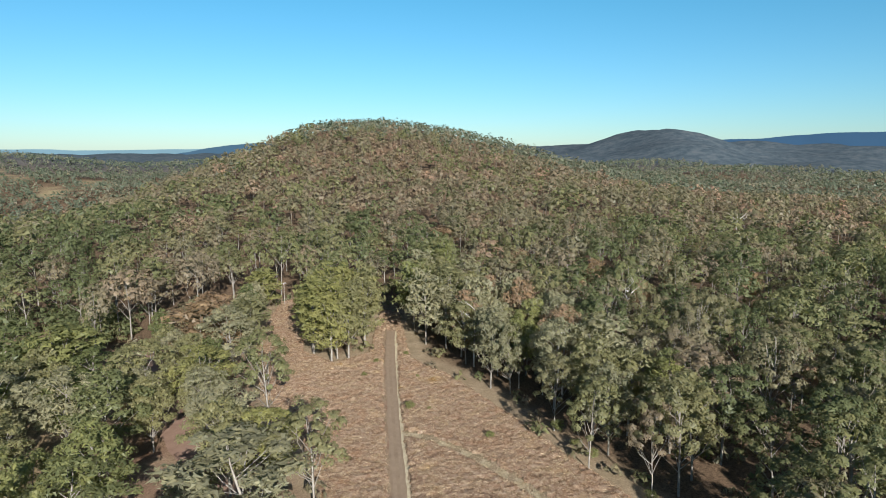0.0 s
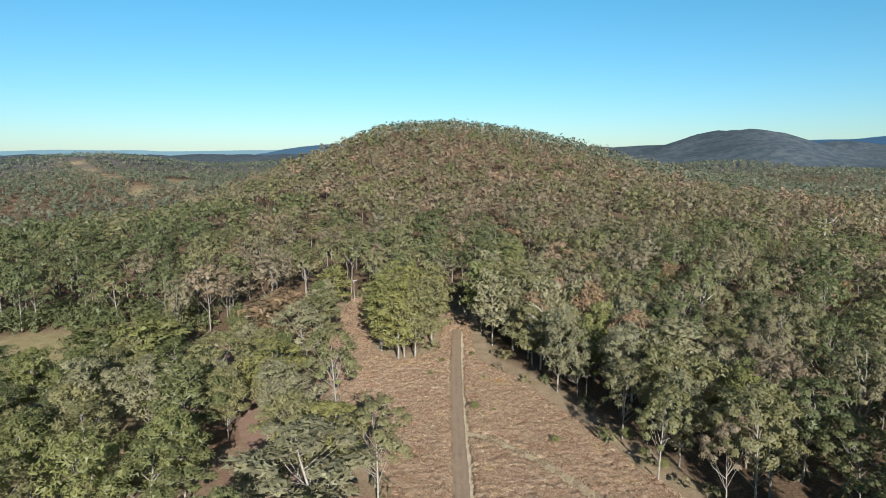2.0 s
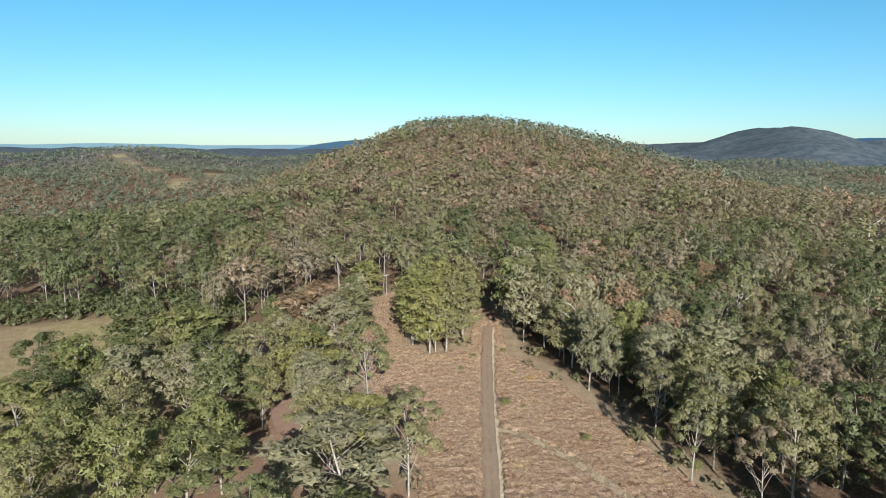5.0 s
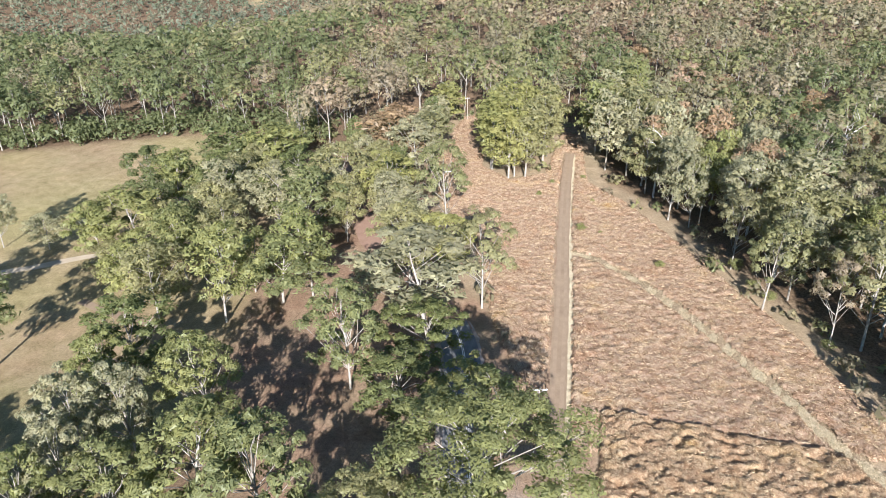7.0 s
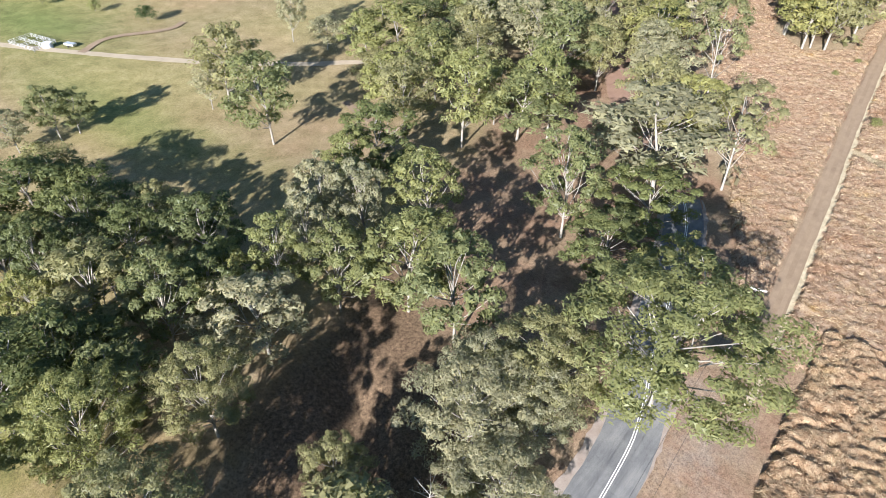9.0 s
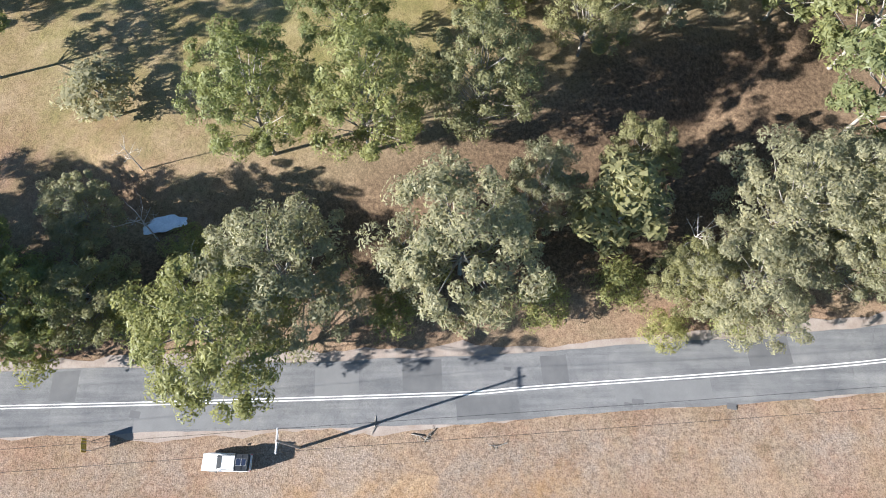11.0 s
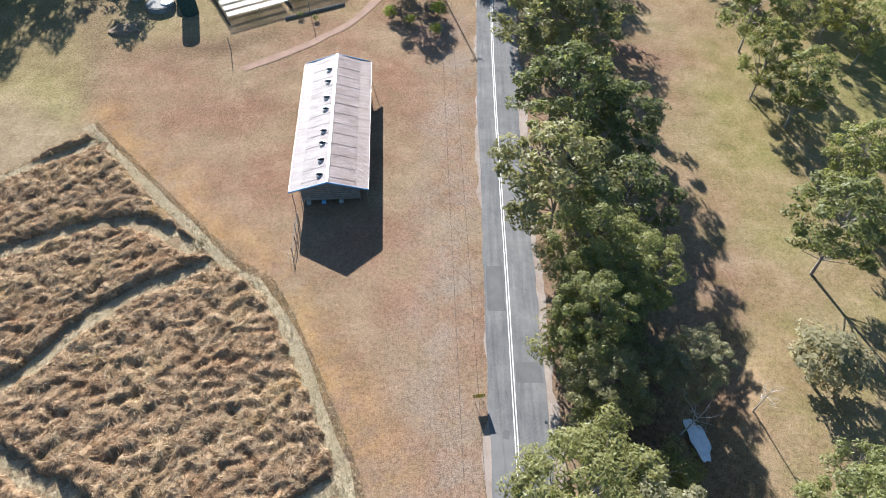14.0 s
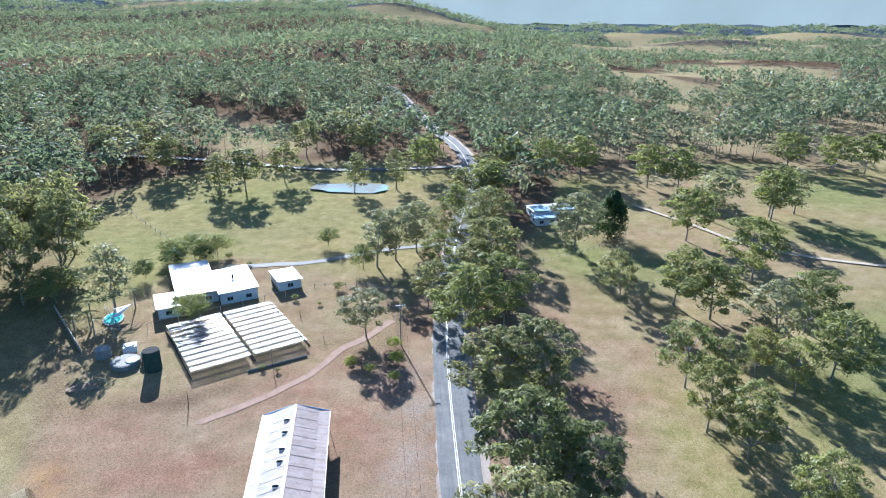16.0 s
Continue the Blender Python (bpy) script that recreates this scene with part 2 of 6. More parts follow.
PATHS = [spline(q, 2) for q in (
    [(-11, 159), (-6, 158), (5.2, 149), (16.7, 135), (26, 120.5), (33.4, 108.6), (39.2, 97.3), (46, 86), (54, 60)],
    [(56, -31), (48, -27), (43, -25), (38, -21.5), (34, -18.7), (29, -19), (23.5, -20.7), (18, -24), (12.8, -27)],
    [(34, -18.7), (31, -11), (30, -5), (33, 4)], [(30, -6), (25, -10.5), (19, -14), (10.3, -13)],
    [(60, -36), (55, -41), (49, -50), (43, -55), (36, -59)], [(80, -50), (68, -60), (52, -67), (38, -62)], [(84, -66), (74, -77), (62, -86)])]
EDGE = spline([(66, -90), (34.5, -60.5), (26, -54), (12.6, -29.5), (9.4, -18), (8.2, -7), (7.6, 4), (7.2, 12)], 2)
YARD = [(9, 70), (8, 20), (12, -25), (28, -55), (66, -88), (72, -112), (48, -112), (25, -128), (-3, -128), (-4, -60), (-4.5, 0), (-7, 48), (-12, 70), (-7, 88), (0, 84)]
PADDOCK = [(-60, 40), (-44, -20), (-40, -60), (-50, -120), (-160, -160), (-330, -80), (-345, 60), (-335, 150), (-270, 200), (-205, 250), (-165, 262), (-120, 225), (-108, 190), (-95, 150), (-80, 110)]
HOME = [(70, -112), (48, -118), (8, -128), (-2, -170), (-14, -235), (-22, -315), (0, -335), (70, -330), (125, -300), (140, -230), (100, -175), (86, -140)]
EAST_PADDOCK = [(-30, -30), (-26, -120), (-34, -200), (-55, -250), (-70, -300), (-130, -330), (-230, -330), (-330, -260), (-330, -150), (-200, -60), (-90, 0), (-50, 20)]
HOME_YARD = [(-2, -112), (72, -112), (82, -132), (84, -158), (60, -196), (30, -186), (8, -176), (-2, -150)]
RED_SLOPE = [(-16, 66), (-21, 46), (-40, 52), (-62, 66), (-86, 118), (-104, 160), (-112, 205), (-84, 235), (-66, 200), (-52, 168), (-40, 140), (-24, 116), (-12, 94)]
WEST_LAWN = [(72, -112), (66, -88), (84, -100), (95, -85), (130, -60), (190, -110), (190, -215), (140, -225), (100, -175), (86, -140)]
BARE = [(100, 112), (120, 128), (165, 130), (200, 110), (180, 70), (130, 70), (105, 90)]
FAR_FIELDS = ([(-107, -631), (-158, -551), (-203, -404), (-185, -345), (-156, -454), (-132, -566)], [(-256, -935), (-294, -620), (-261, -528), (-216, -499), (-185, -610)], [(-585, -1771), (-546, -1090), (-496, -1041), (-523, -1619)],
              [(169, -464), (121, -460), (107, -401), (141, -391)], [(20, -520), (-4, -380), (-14, -380), (2, -500)], [(-210, -290), (-300, -300), (-330, -380), (-240, -400)],
              [(-250, -760), (-470, -700), (-560, -860), (-380, -960)], [(-700, -700), (-1100, -600), (-1300, -900), (-900, -1100)],
              [(-300, -1250), (-800, -1150), (-900, -1500), (-350, -1600)], [(100, -1500), (-200, -1450), (-150, -1800), (200, -1850)],
              [(60, -355), (110, -350), (130, -420), (70, -450)], [(-500, -1700), (-1500, -1500), (-1700, -2200), (-600, -2300)], [(300, -1900), (800, -1700), (900, -2300), (400, -2300)],
              [(-1134, 1486), (-1175, 1550), (-830, 1290), (-812, 1204), (-943, 1328)], [(-763, 1216), (-659, 1129), (-659, 1053), (-695, 1069)], [(-770, 1325), (-704, 1343), (-641, 1149)])
CREEK = spline([(-60, 45), (-38, 30), (-31, 16), (-31, -4), (-32.5, -24), (-31, -34), (-36, -46)], 2)


def bell(x, y, cx, cy, sx, sy, turn=0.0):
    c, s = math.cos(radians(turn)), math.sin(radians(turn))
    u, v = (x - cx) * c + (y - cy) * s, -(x - cx) * s + (y - cy) * c
    return np.exp(-(u / sx) ** 2 - (v / sy) ** 2)


def land(x, y):
    """Height of the ground in metres."""
    x, y = np.asarray(x, float), np.asarray(y, float)
    r = np.hypot(x, y)
    side = np.where(x < -134, 215.0, 340.0)
    h = 112 * np.exp(-((x + 134) / side) ** 2 - ((y - 1092) / 400) ** 2)
    h = h + 16 * bell(x, y, -330, 760, 260, 240, 30) + 10 * bell(x, y, -40, 520, 260, 170)
    h = h + 80 * bell(x, y, 790, 2380, 190, 420) + 36 * bell(x, y, 1250, 2500, 520, 500)
    h = h + 46 * smooth(700, 3200, y) * smooth(-400, 300, x)
    h = h + 44 * bell(x, y, -1150, 1520, 420, 250, 37) + 16 * bell(x, y, -600, 1900, 420, 420) + 30 * smooth(1500, 3200, y)
    h = h + 140 * bell(x, y, 2830, 2060, 400, 430) + 75 * bell(x, y, 2374, 2292, 300, 300)
    h = h + 95 * smooth(560, 2100, -y) * smooth(-420, 120, x) + 26 * bell(x, y, 60, -820, 260, 200) + 20 * bell(x, y, 420, -650, 330, 230)
    h = h - 42 * smooth(190, 430, -x) * smooth(330, 620, y) * (1 - smooth(950, 1350, r))
    h = h - 6 * smooth(30, 120, -x - 20) * smooth(-160, 0, y) * (1 - smooth(250, 420, y)) * (1 - smooth(330, 520, -x))
    roll = np.sin(x * 0.011 + 1.3 * np.sin(y * 0.006)) * np.sin(y * 0.013 + 0.7)
    h = h + roll * (6 * smooth(350, 900, r) + 10 * smooth(900, 2500, r))
    h = h - 2.4 * np.exp(-(along(x, y, CREEK) / 3.2) ** 2)
    h = h - 0.9 * (bell(x, y, 30, -282, 22, 11) > 0.45)
    return h


def at(x, y):
    return float(land(x, y))


class Part:
    """Verts and faces gathered with numpy, then linked as one mesh."""

    def __init__(self):
        self.v, self.f, self.k, self.tint = [], {3: [], 4: []}, 0, []

    def add(self, v, f, tint=None):
        v, f = np.asarray(v, np.float32), np.asarray(f, np.int32)
        self.v.append(v)
        self.f[f.shape[1]].append(f + self.k)
        self.k += len(v)
        if tint is not None:
            self.tint.append(np.broadcast_to(np.asarray(tint, np.float32), (len(v),)))
        return self

    def mesh(self, name, material, smooth_shade=False):
        me = bpy.data.meshes.new(name)
        v = np.concatenate(self.v)
        loops, starts, total = [], [], 0
        for k in (3, 4):
            if self.f[k]:
                f = np.concatenate(self.f[k])
                loops.append(f.ravel())
                starts.append(total + np.arange(len(f)) * k)
                total += f.size
        loops, starts = np.concatenate(loops), np.concatenate(starts)
        me.vertices.add(len(v))
        me.vertices.foreach_set("co", v.ravel())
        me.loops.add(len(loops))
        me.loops.foreach_set("vertex_index", loops.astype(np.int32))
        me.polygons.add(len(starts))
        me.polygons.foreach_set("loop_start", starts.astype(np.int32))
        if smooth_shade:
            me.polygons.foreach_set("use_smooth", np.ones(len(starts), bool))
        if self.tint:
            a = me.attributes.new("tint", "FLOAT", "POINT")
            a.data.foreach_set("value", np.concatenate(self.tint))
        me.update(calc_edges=True)
        me.materials.append(material)
        return me


def build_ground():
    k, n = 5.6, 330
    u = np.linspace(-1, 1, n)
    ax = 36.0 * np.sinh(k * u)
    x, y = np.meshgrid(ax, ax + 10)
    z = land(x, y)
    rng = np.random.RandomState(4)
    soft = 1.5
    tall = smooth(-soft, soft, inside(x, y, FIELD)) * smooth(0.6, 1.6, np.minimum.reduce([along(x, y, p) for p in (*PATHS, EDGE)])) * smooth(2.2, 4.0, along(x, y, TRACK))
    yard = smooth(-3, 3, inside(x, y, YARD))
    pad = smooth(-6, 6, inside(x, y, PADDOCK))
    home = smooth(-4, 4, inside(x, y, HOME))
    home = np.maximum(home, 0.75 * smooth(-5, 5, inside(x, y, WEST_LAWN)))
    east = smooth(-6, 6, inside(x, y, EAST_PADDOCK))
    bare = smooth(-5, 5, inside(x, y, BARE))
    fields = np.maximum.reduce([smooth(-14, 14, inside(x, y, f)) for f in FAR_FIELDS])
    fields = np.maximum(fields, 0.75 * smooth(-320, -360, y) * smooth(-760, -600, y) * smooth(-420, -330, x) * (1 - smooth(-90, -20, x)))
    near_road = 1 - smooth(8, 13, along(x, y, ROAD))
    wave = 0.5 + 0.5 * np.sin(x * 0.05 + 2 * np.sin(y * 0.03)) * np.sin(y * 0.045 + 1)
    close = smooth(-54, -30, x)
    opened = np.maximum.reduce([smooth(-11, -3, inside(x, y, FIELD)), yard, pad, home, east, bare, fields, near_road])
    green = np.clip(0.75 * home + pad * (0.3 + 0.3 * wave + 0.6 * (bell(x, y, -255, 75, 45, 30) + bell(x, y, -150, 62, 40, 12))) + east * (0.5 + 0.45 * wave) * (1 - 0.5 * close) + fields * 0.35, 0, 1) * (1 - yard)
    dirt = np.clip(np.maximum.reduce([pad * 0.45 * (1 - wave), yard * 0.9, near_road * 0.85, bare * 0.35, east * (0.28 + 0.3 * (1 - wave) + 0.4 * close * (1 - 0.6 * wave)), home * 0.3 * (1 - wave)]), 0, 1)
    dirt = np.maximum(dirt, 1 - smooth(1.6, 2.8, along(x, y, TRACK)))
    bare_home = 0.85 * smooth(-7, 5, inside(x, y, HOME_YARD)) * (0.55 + 0.45 * wave)
    dirt = np.maximum(dirt, bare_home)
    green = green * (1 - 0.7 * bare_home)
    slope = smooth(-5, 5, inside(x, y, RED_SLOPE))
    dirt = np.maximum(dirt, 0.85 * slope)
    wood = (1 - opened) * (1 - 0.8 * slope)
    to_edge, to_road = along(x, y, EDGE), along(x, y, ROAD)
    ochre = yard * np.clip(0.85 - smooth(1.0, 13.0, to_edge), 0, 1) * (to_road > 6) * 0.95 + bare
    lush = np.clip(pad * (0.85 * bell(x, y, -262, 78, 42, 20, 10) + 0.5 * bell(x, y, -165, 62, 60, 9, 8)) + 0.45 * east * (1 - 0.6 * close) * smooth(0.45, 0.9, wave) + 0.25 * home * wave * (1 - bare_home), 0, 0.9)
    stony = 0.9 * yard * (1 - smooth(6.5, 19.0, to_road))
    r = np.hypot(x, y)
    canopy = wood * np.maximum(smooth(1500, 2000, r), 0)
    z = z + tall * 0.35 * (0.5 + 0.5 * np.sin(x * 2.1 + np.sin(y * 1.3)) * np.sin(y * 1.9)) + canopy * 3 * rng.rand(*x.shape)
    idx = np.arange(n * n).reshape(n, n)
    quads = np.stack([idx[:-1, :-1], idx[:-1, 1:], idx[1:, 1:], idx[1:, :-1]], -1).reshape(-1, 4)
    p = Part().add(np.stack([x, y, z], -1).reshape(-1, 3), quads)
    me = p.mesh("ground", ground_mat, True)
    c = me.attributes.new("cover", "FLOAT_COLOR", "POINT")
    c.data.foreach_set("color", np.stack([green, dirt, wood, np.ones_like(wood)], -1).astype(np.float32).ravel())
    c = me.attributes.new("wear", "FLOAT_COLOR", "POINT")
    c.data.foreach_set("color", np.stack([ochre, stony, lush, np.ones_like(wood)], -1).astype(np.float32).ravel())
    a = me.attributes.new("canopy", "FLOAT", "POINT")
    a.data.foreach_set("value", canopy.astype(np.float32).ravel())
    return tagged(new("ground", me), "rolling ground of dry grass, pasture and forest floor", "ground", kind="structure")


build_ground()

# ---- trees ----
def tube(part, path, radii, sides, tint=None):
    """A tapered round branch along a path."""
    path = np.asarray(path, float)
    t = np.gradient(path, axis=0)
    t /= np.linalg.norm(t, axis=1)[:, None] + 1e-9
    ref = np.where(np.abs(t[:, 2:3]) > 0.9, np.array([[1.0, 0, 0]]), np.array([[0, 0, 1.0]]))
    a = np.cross(t, ref)
    a /= np.linalg.norm(a, axis=1)[:, None] + 1e-9
    b = np.cross(t, a)
    ang = np.arange(sides) * 2 * np.pi / sides
    ring = path[:, None] + np.asarray(radii)[:, None, None] * (np.cos(ang)[None, :, None] * a[:, None] + np.sin(ang)[None, :, None] * b[:, None])
    i = np.arange((len(path) - 1) * sides)
    row, col = i // sides, i % sides
    f = np.stack([row * sides + col, row * sides + (col + 1) % sides, (row + 1) * sides + (col + 1) % sides, (row + 1) * sides + col], -1)
    part.add(ring.reshape(-1, 3), f, tint)


def leaves(rng, centres, radii, count, size, droop=0.3, slim=0.24, fray=0.25, flat=0.72, core=None, pull=0.0):
    """Small leaf sprays scattered in clumps, denser towards each clump's skin."""
    c = rng.randint(0, len(centres), count)
    d = rng.normal(size=(count, 3))
    d /= np.linalg.norm(d, axis=1)[:, None]
    d[:, 2] = np.abs(d[:, 2]) * np.where(rng.rand(count) < 0.8, 1, -1)
    rad = radii[c] * (0.45 + 0.62 * rng.rand(count) ** 0.6)
    stretch = rng.uniform(0.65, 1.45, (len(centres), 3)) * np.array([1, 1, flat])
    p = centres[c] + d * rad[:, None] * stretch[c]
    nrm = d + rng.normal(size=(count, 3)) * fray
    if core is not None:
        out = p - core
        nrm = nrm + pull * out / (np.linalg.norm(out, axis=1)[:, None] + 1e-6)
    nrm[:, 2] += 0.25
    nrm /= np.linalg.norm(nrm, axis=1)[:, None]
    a = np.cross(nrm, rng.normal(size=(count, 3)))
    a /= np.linalg.norm(a, axis=1)[:, None] + 1e-9
    b = np.cross(nrm, a)
    s = size * (0.6 + 0.8 * rng.rand(count))[:, None]
    w = slim * (0.7 + 0.6 * rng.rand(count)[:, None])
    v = np.stack([p - a * s * 0.5 + b * s * w, p - a * s * 0.5 - b * s * w, p + a * s - np.array([0, 0, droop]) * s], 1)
    return v.reshape(-1, 3), np.arange(count * 3).reshape(-1, 3)


GOLD = (1 + 5 ** 0.5) / 2
ICO = np.array([(a, b * GOLD, 0) for a in (-1, 1) for b in (-1, 1)] + [(0, a, b * GOLD) for a in (-1, 1) for b in (-1, 1)] + [(b * GOLD, 0, a) for a in (-1, 1) for b in (-1, 1)]) / math.hypot(1, GOLD)
ICO_FACES = []
for i in range(12):
    for j in range(i + 1, 12):
        for k in range(j + 1, 12):
            if max(np.linalg.norm(ICO[a] - ICO[b]) for a, b in ((i, j), (j, k), (i, k))) < 1.1:
                out = np.dot(np.cross(ICO[j] - ICO[i], ICO[k] - ICO[i]), ICO[i]) > 0
                ICO_FACES.append((i, j, k) if out else (i, k, j))


def tree_shape(seed, height, width, clumps, count, size, sides=6, bare=0.36, domes=0.0, limbs=True, slim=0.24, flat=0.72, puff=1.0, span=1.75, even=False):
    """Trunk with limbs, and a crown of clumps at the limbs' ends. Gives both parts."""
    rng = np.random.RandomState(seed)
    wood, crown = Part(), Part()
    lean = rng.normal(size=2) * 0.04 * height
    zs = np.linspace(0, 1, 6 if sides > 4 else 4)
    k = len(zs)
    spine = np.stack([lean[0] * zs ** 1.5 + rng.normal(size=k) * 0.012 * height * zs, lean[1] * zs ** 1.5 + rng.normal(size=k) * 0.012 * height * zs, zs * height * 0.84], -1)
    spine[0, 2] = -0.6
    r0 = 0.0085 * height
    if sides:
        tube(wood, spine, r0 * np.interp(zs, (0, 0.2, 0.6, 0.8, 1), (1.25, 0.95, 0.65, 0.4, 0.12)), sides)
    mid, tall = height * (bare + 1) / 2, height * (1 - bare) / 2
    centres, radii = [], []
    for i in range(clumps):
        up = 1 - span * (i + 0.5) / clumps
        ring = math.sqrt(max(0.0, 1 - up * up))
        g = i * 2.39996 + rng.uniform(-0.5, 0.5)
        reach = rng.uniform(*((0.84, 1.04) if even else (0.66, 1.08))) if i % 5 else rng.uniform(0.25, 0.65)
        rad = puff * width * rng.uniform(0.12, 0.20) * (0.42 if clumps > 90 else 0.48 if clumps > 60 else 0.66 if clumps > 30 else 1.0 if clumps > 10 else 1.35)
        grow = 0.5 * width - 0.75 * rad
        c = np.array([math.cos(g) * ring * grow * reach + lean[0] * 0.8, math.sin(g) * ring * grow * reach + lean[1] * 0.8,
                      mid + (up * (tall - 0.5 * rad) - 0.12 * tall) * rng.uniform(0.75, 1.1)])
        centres.append(c)
        radii.append(rad)
        if limbs and i % 3 == 0:
            s = np.clip((c[2] - 0.2 * height * (1 + rng.rand())) / (0.84 * height), 0.22, 0.9)
            q = min(k - 1.01, s * (k - 1))
            start = spine[int(q)] + (spine[int(q) + 1] - spine[int(q)]) * (q % 1)
            knee = start * 0.45 + c * 0.55 + np.array([0, 0, -0.015 * height]) + rng.normal(size=3) * 0.018 * height
            tube(wood, [start, knee, c], r0 * np.array([0.42, 0.28, 0.09]), max(3, sides - 2))
            if sides > 5:
                for _ in range(2):
                    e = c + rng.normal(size=3) * rad * 0.42 + np.array([0, 0, rad * 0.35])
                    tube(wood, [knee * 0.4 + c * 0.6, (c + e) / 2, e], r0 * np.array([0.13, 0.09, 0.03]), 3)
    if domes:
        for c, rad in zip(centres, radii):
            crown.add(c + ICO * rad * domes * rng.uniform(0.7, 1.25, (12, 1)) * np.array([1, 1, 0.8]), ICO_FACES)
    v, f = leaves(rng, np.array(centres), np.array(radii), count, size, slim=slim, fray=0.5 if sides > 5 else 0.28 if sides > 4 else 0.16, flat=flat, core=np.array([lean[0] * 0.8, lean[1] * 0.8, mid - 0.3 * tall]), pull=0.85 if even else 0.35)
    crown.add(v, f)
    return wood, crown


PROTOS = {}


def proto(kind, shade, wood_mat, seeds, **shape):
    """Prototype trees of a kind, kept out of the scene until planted."""
    PROTOS[kind, shade] = []
    for s in seeds:
        key = (kind, s)
        if key not in PROTOS:
            PROTOS[key] = tree_shape(s, **shape)
        wood, crown = PROTOS[key]
        PROTOS[kind, shade].append((wood.mesh("trunk", wood_mat, True), crown.mesh("crown", LEAVES[shade])))


GUM = dict(height=20.0, width=12.0, clumps=110, count=20000, size=0.205, bare=0.22, slim=0.3)
GUM_MID = dict(height=20.0, width=12.0, clumps=70, count=6000, size=0.38, bare=0.22, slim=0.3)
GUM_FAR = dict(height=20.0, width=12.0, clumps=46, count=3800, size=0.46, bare=0.22, slim=0.3)
GUM_DISTANT = dict(height=20.0, width=12.0, clumps=26, count=1500, size=0.70, bare=0.22, slim=0.34)
SLIM = dict(height=20.0, width=7.5, clumps=30, count=2200, size=0.46, bare=0.13, slim=0.3)
for shade in ("green", "deep", "olive", "grey", "yellow", "russet"):
    proto("gum", shade, bark, (11, 12, 13, 14), **GUM)
    proto("mid_gum", shade, bark, (24, 25, 26, 27), **GUM_MID)
    proto("far_gum", shade, bark, (16, 17, 18), **GUM_FAR)
    proto("distant_gum", shade, bark, (41, 42, 43), **GUM_DISTANT)
    proto("slim", shade, bark, (21, 22, 23), **SLIM)
proto("round", "green", bark_dark, (31, 32), height=9.0, width=9.0, clumps=22, count=3000, size=0.34, bare=0.2)
proto("round", "yellow", bark_dark, (31, 32), height=9.0, width=9.0, clumps=14, count=1500, size=0.6, bare=0.1)
proto("round", "lime", bark_dark, (31, 32), height=9.0, width=9.0, clumps=22, count=2400, size=0.38, bare=0.05)
proto("round", "dark", bark_dark, (31, 32), height=9.0, width=9.0, clumps=22, count=3000, size=0.34, bare=0.2)
WORDS = {"green": "bright green", "deep": "deep green", "olive": "olive-green", "grey": "grey-green", "yellow": "yellow-green", "russet": "rust-brown", "dark": "dark green", "lime": "yellow-green"}
tree_rng = random.Random(5)
PLANTED = []


def plant(kind, shade, x, y, height, width=None, turn=None, name="gum_tree", label=""):
    """One tree as a thing of its own with trunk and crown."""
    if kind == "gum" and math.hypot(x, y) > (85 if (width or 0) > 21 else 62):
        kind = "distant_gum" if math.hypot(x, y) > 225 else "far_gum" if math.hypot(x, y) > 120 else "mid_gum"
    wood, crown = tree_rng.choice(PROTOS[kind, shade])
    base = {"gum": (20.0, 12.0), "mid_gum": (20.0, 12.0), "far_gum": (20.0, 12.0), "distant_gum": (20.0, 12.0), "slim": (20.0, 7.5), "round": (9.0, 9.0)}[kind]
    sz = height / base[0]
    sw = (width or base[1] * sz) / base[1]
    ob = new(name)
    ob.empty_display_size = 0.5
    ob.matrix_basis = pose(x, y, at(x, y), 0, 0, tree_rng.uniform(0, 360) if turn is None else turn) @ Matrix.Diagonal((sw, sw, sz, 1))
    for n, me in (("trunk", wood), ("crown", crown)):
        p = new(n, me)
        p.parent = ob
    PLANTED.append((x, y, 0.5 * sw * base[1]))
    kinds = {"distant_gum": "spreading gum tree far across the pasture", "far_gum": "spreading gum tree on the slope or pasture", "gum": "spreading gum tree with a pale trunk", "mid_gum": "spreading gum tree with a pale trunk", "slim": "slender gum tree with a pale trunk", "round": "low bushy tree with a dense crown"}
    return tagged(ob, label or f"{WORDS[shade]} {kinds[kind]}", "tree", group="trees near the road")


def scatter(seed, poly, spacing, avoid=(), keep=1.0):
    """Jittered places inside an outline, kept clear of other outlines, roads and planted trees."""
    rng = np.random.RandomState(seed)
    p = np.array(poly, float)
    (x0, y0), (x1, y1) = p.min(0), p.max(0)
    gx, gy = np.meshgrid(np.arange(x0, x1, spacing), np.arange(y0, y1, spacing))
    gx = (gx + rng.uniform(-0.48, 0.48, gx.shape) * spacing).ravel()
    gy = (gy + rng.uniform(-0.48, 0.48, gy.shape) * spacing).ravel()
    ok = (inside(gx, gy, poly) > 0) & (rng.rand(len(gx)) < keep)
    for q in avoid:
        ok &= inside(gx, gy, q) < 0.3
    gx, gy = gx[ok], gy[ok]
    ok = along(gx, gy, ROAD) > 7
    if PLANTED:
        t = np.array(PLANTED)
        d = np.sqrt((gx[:, None] - t[:, 0]) ** 2 + (gy[:, None] - t[:, 1]) ** 2) - t[:, 2] * 0.75
        ok &= d.min(1) > 1.5
    return gx[ok], gy[ok], rng


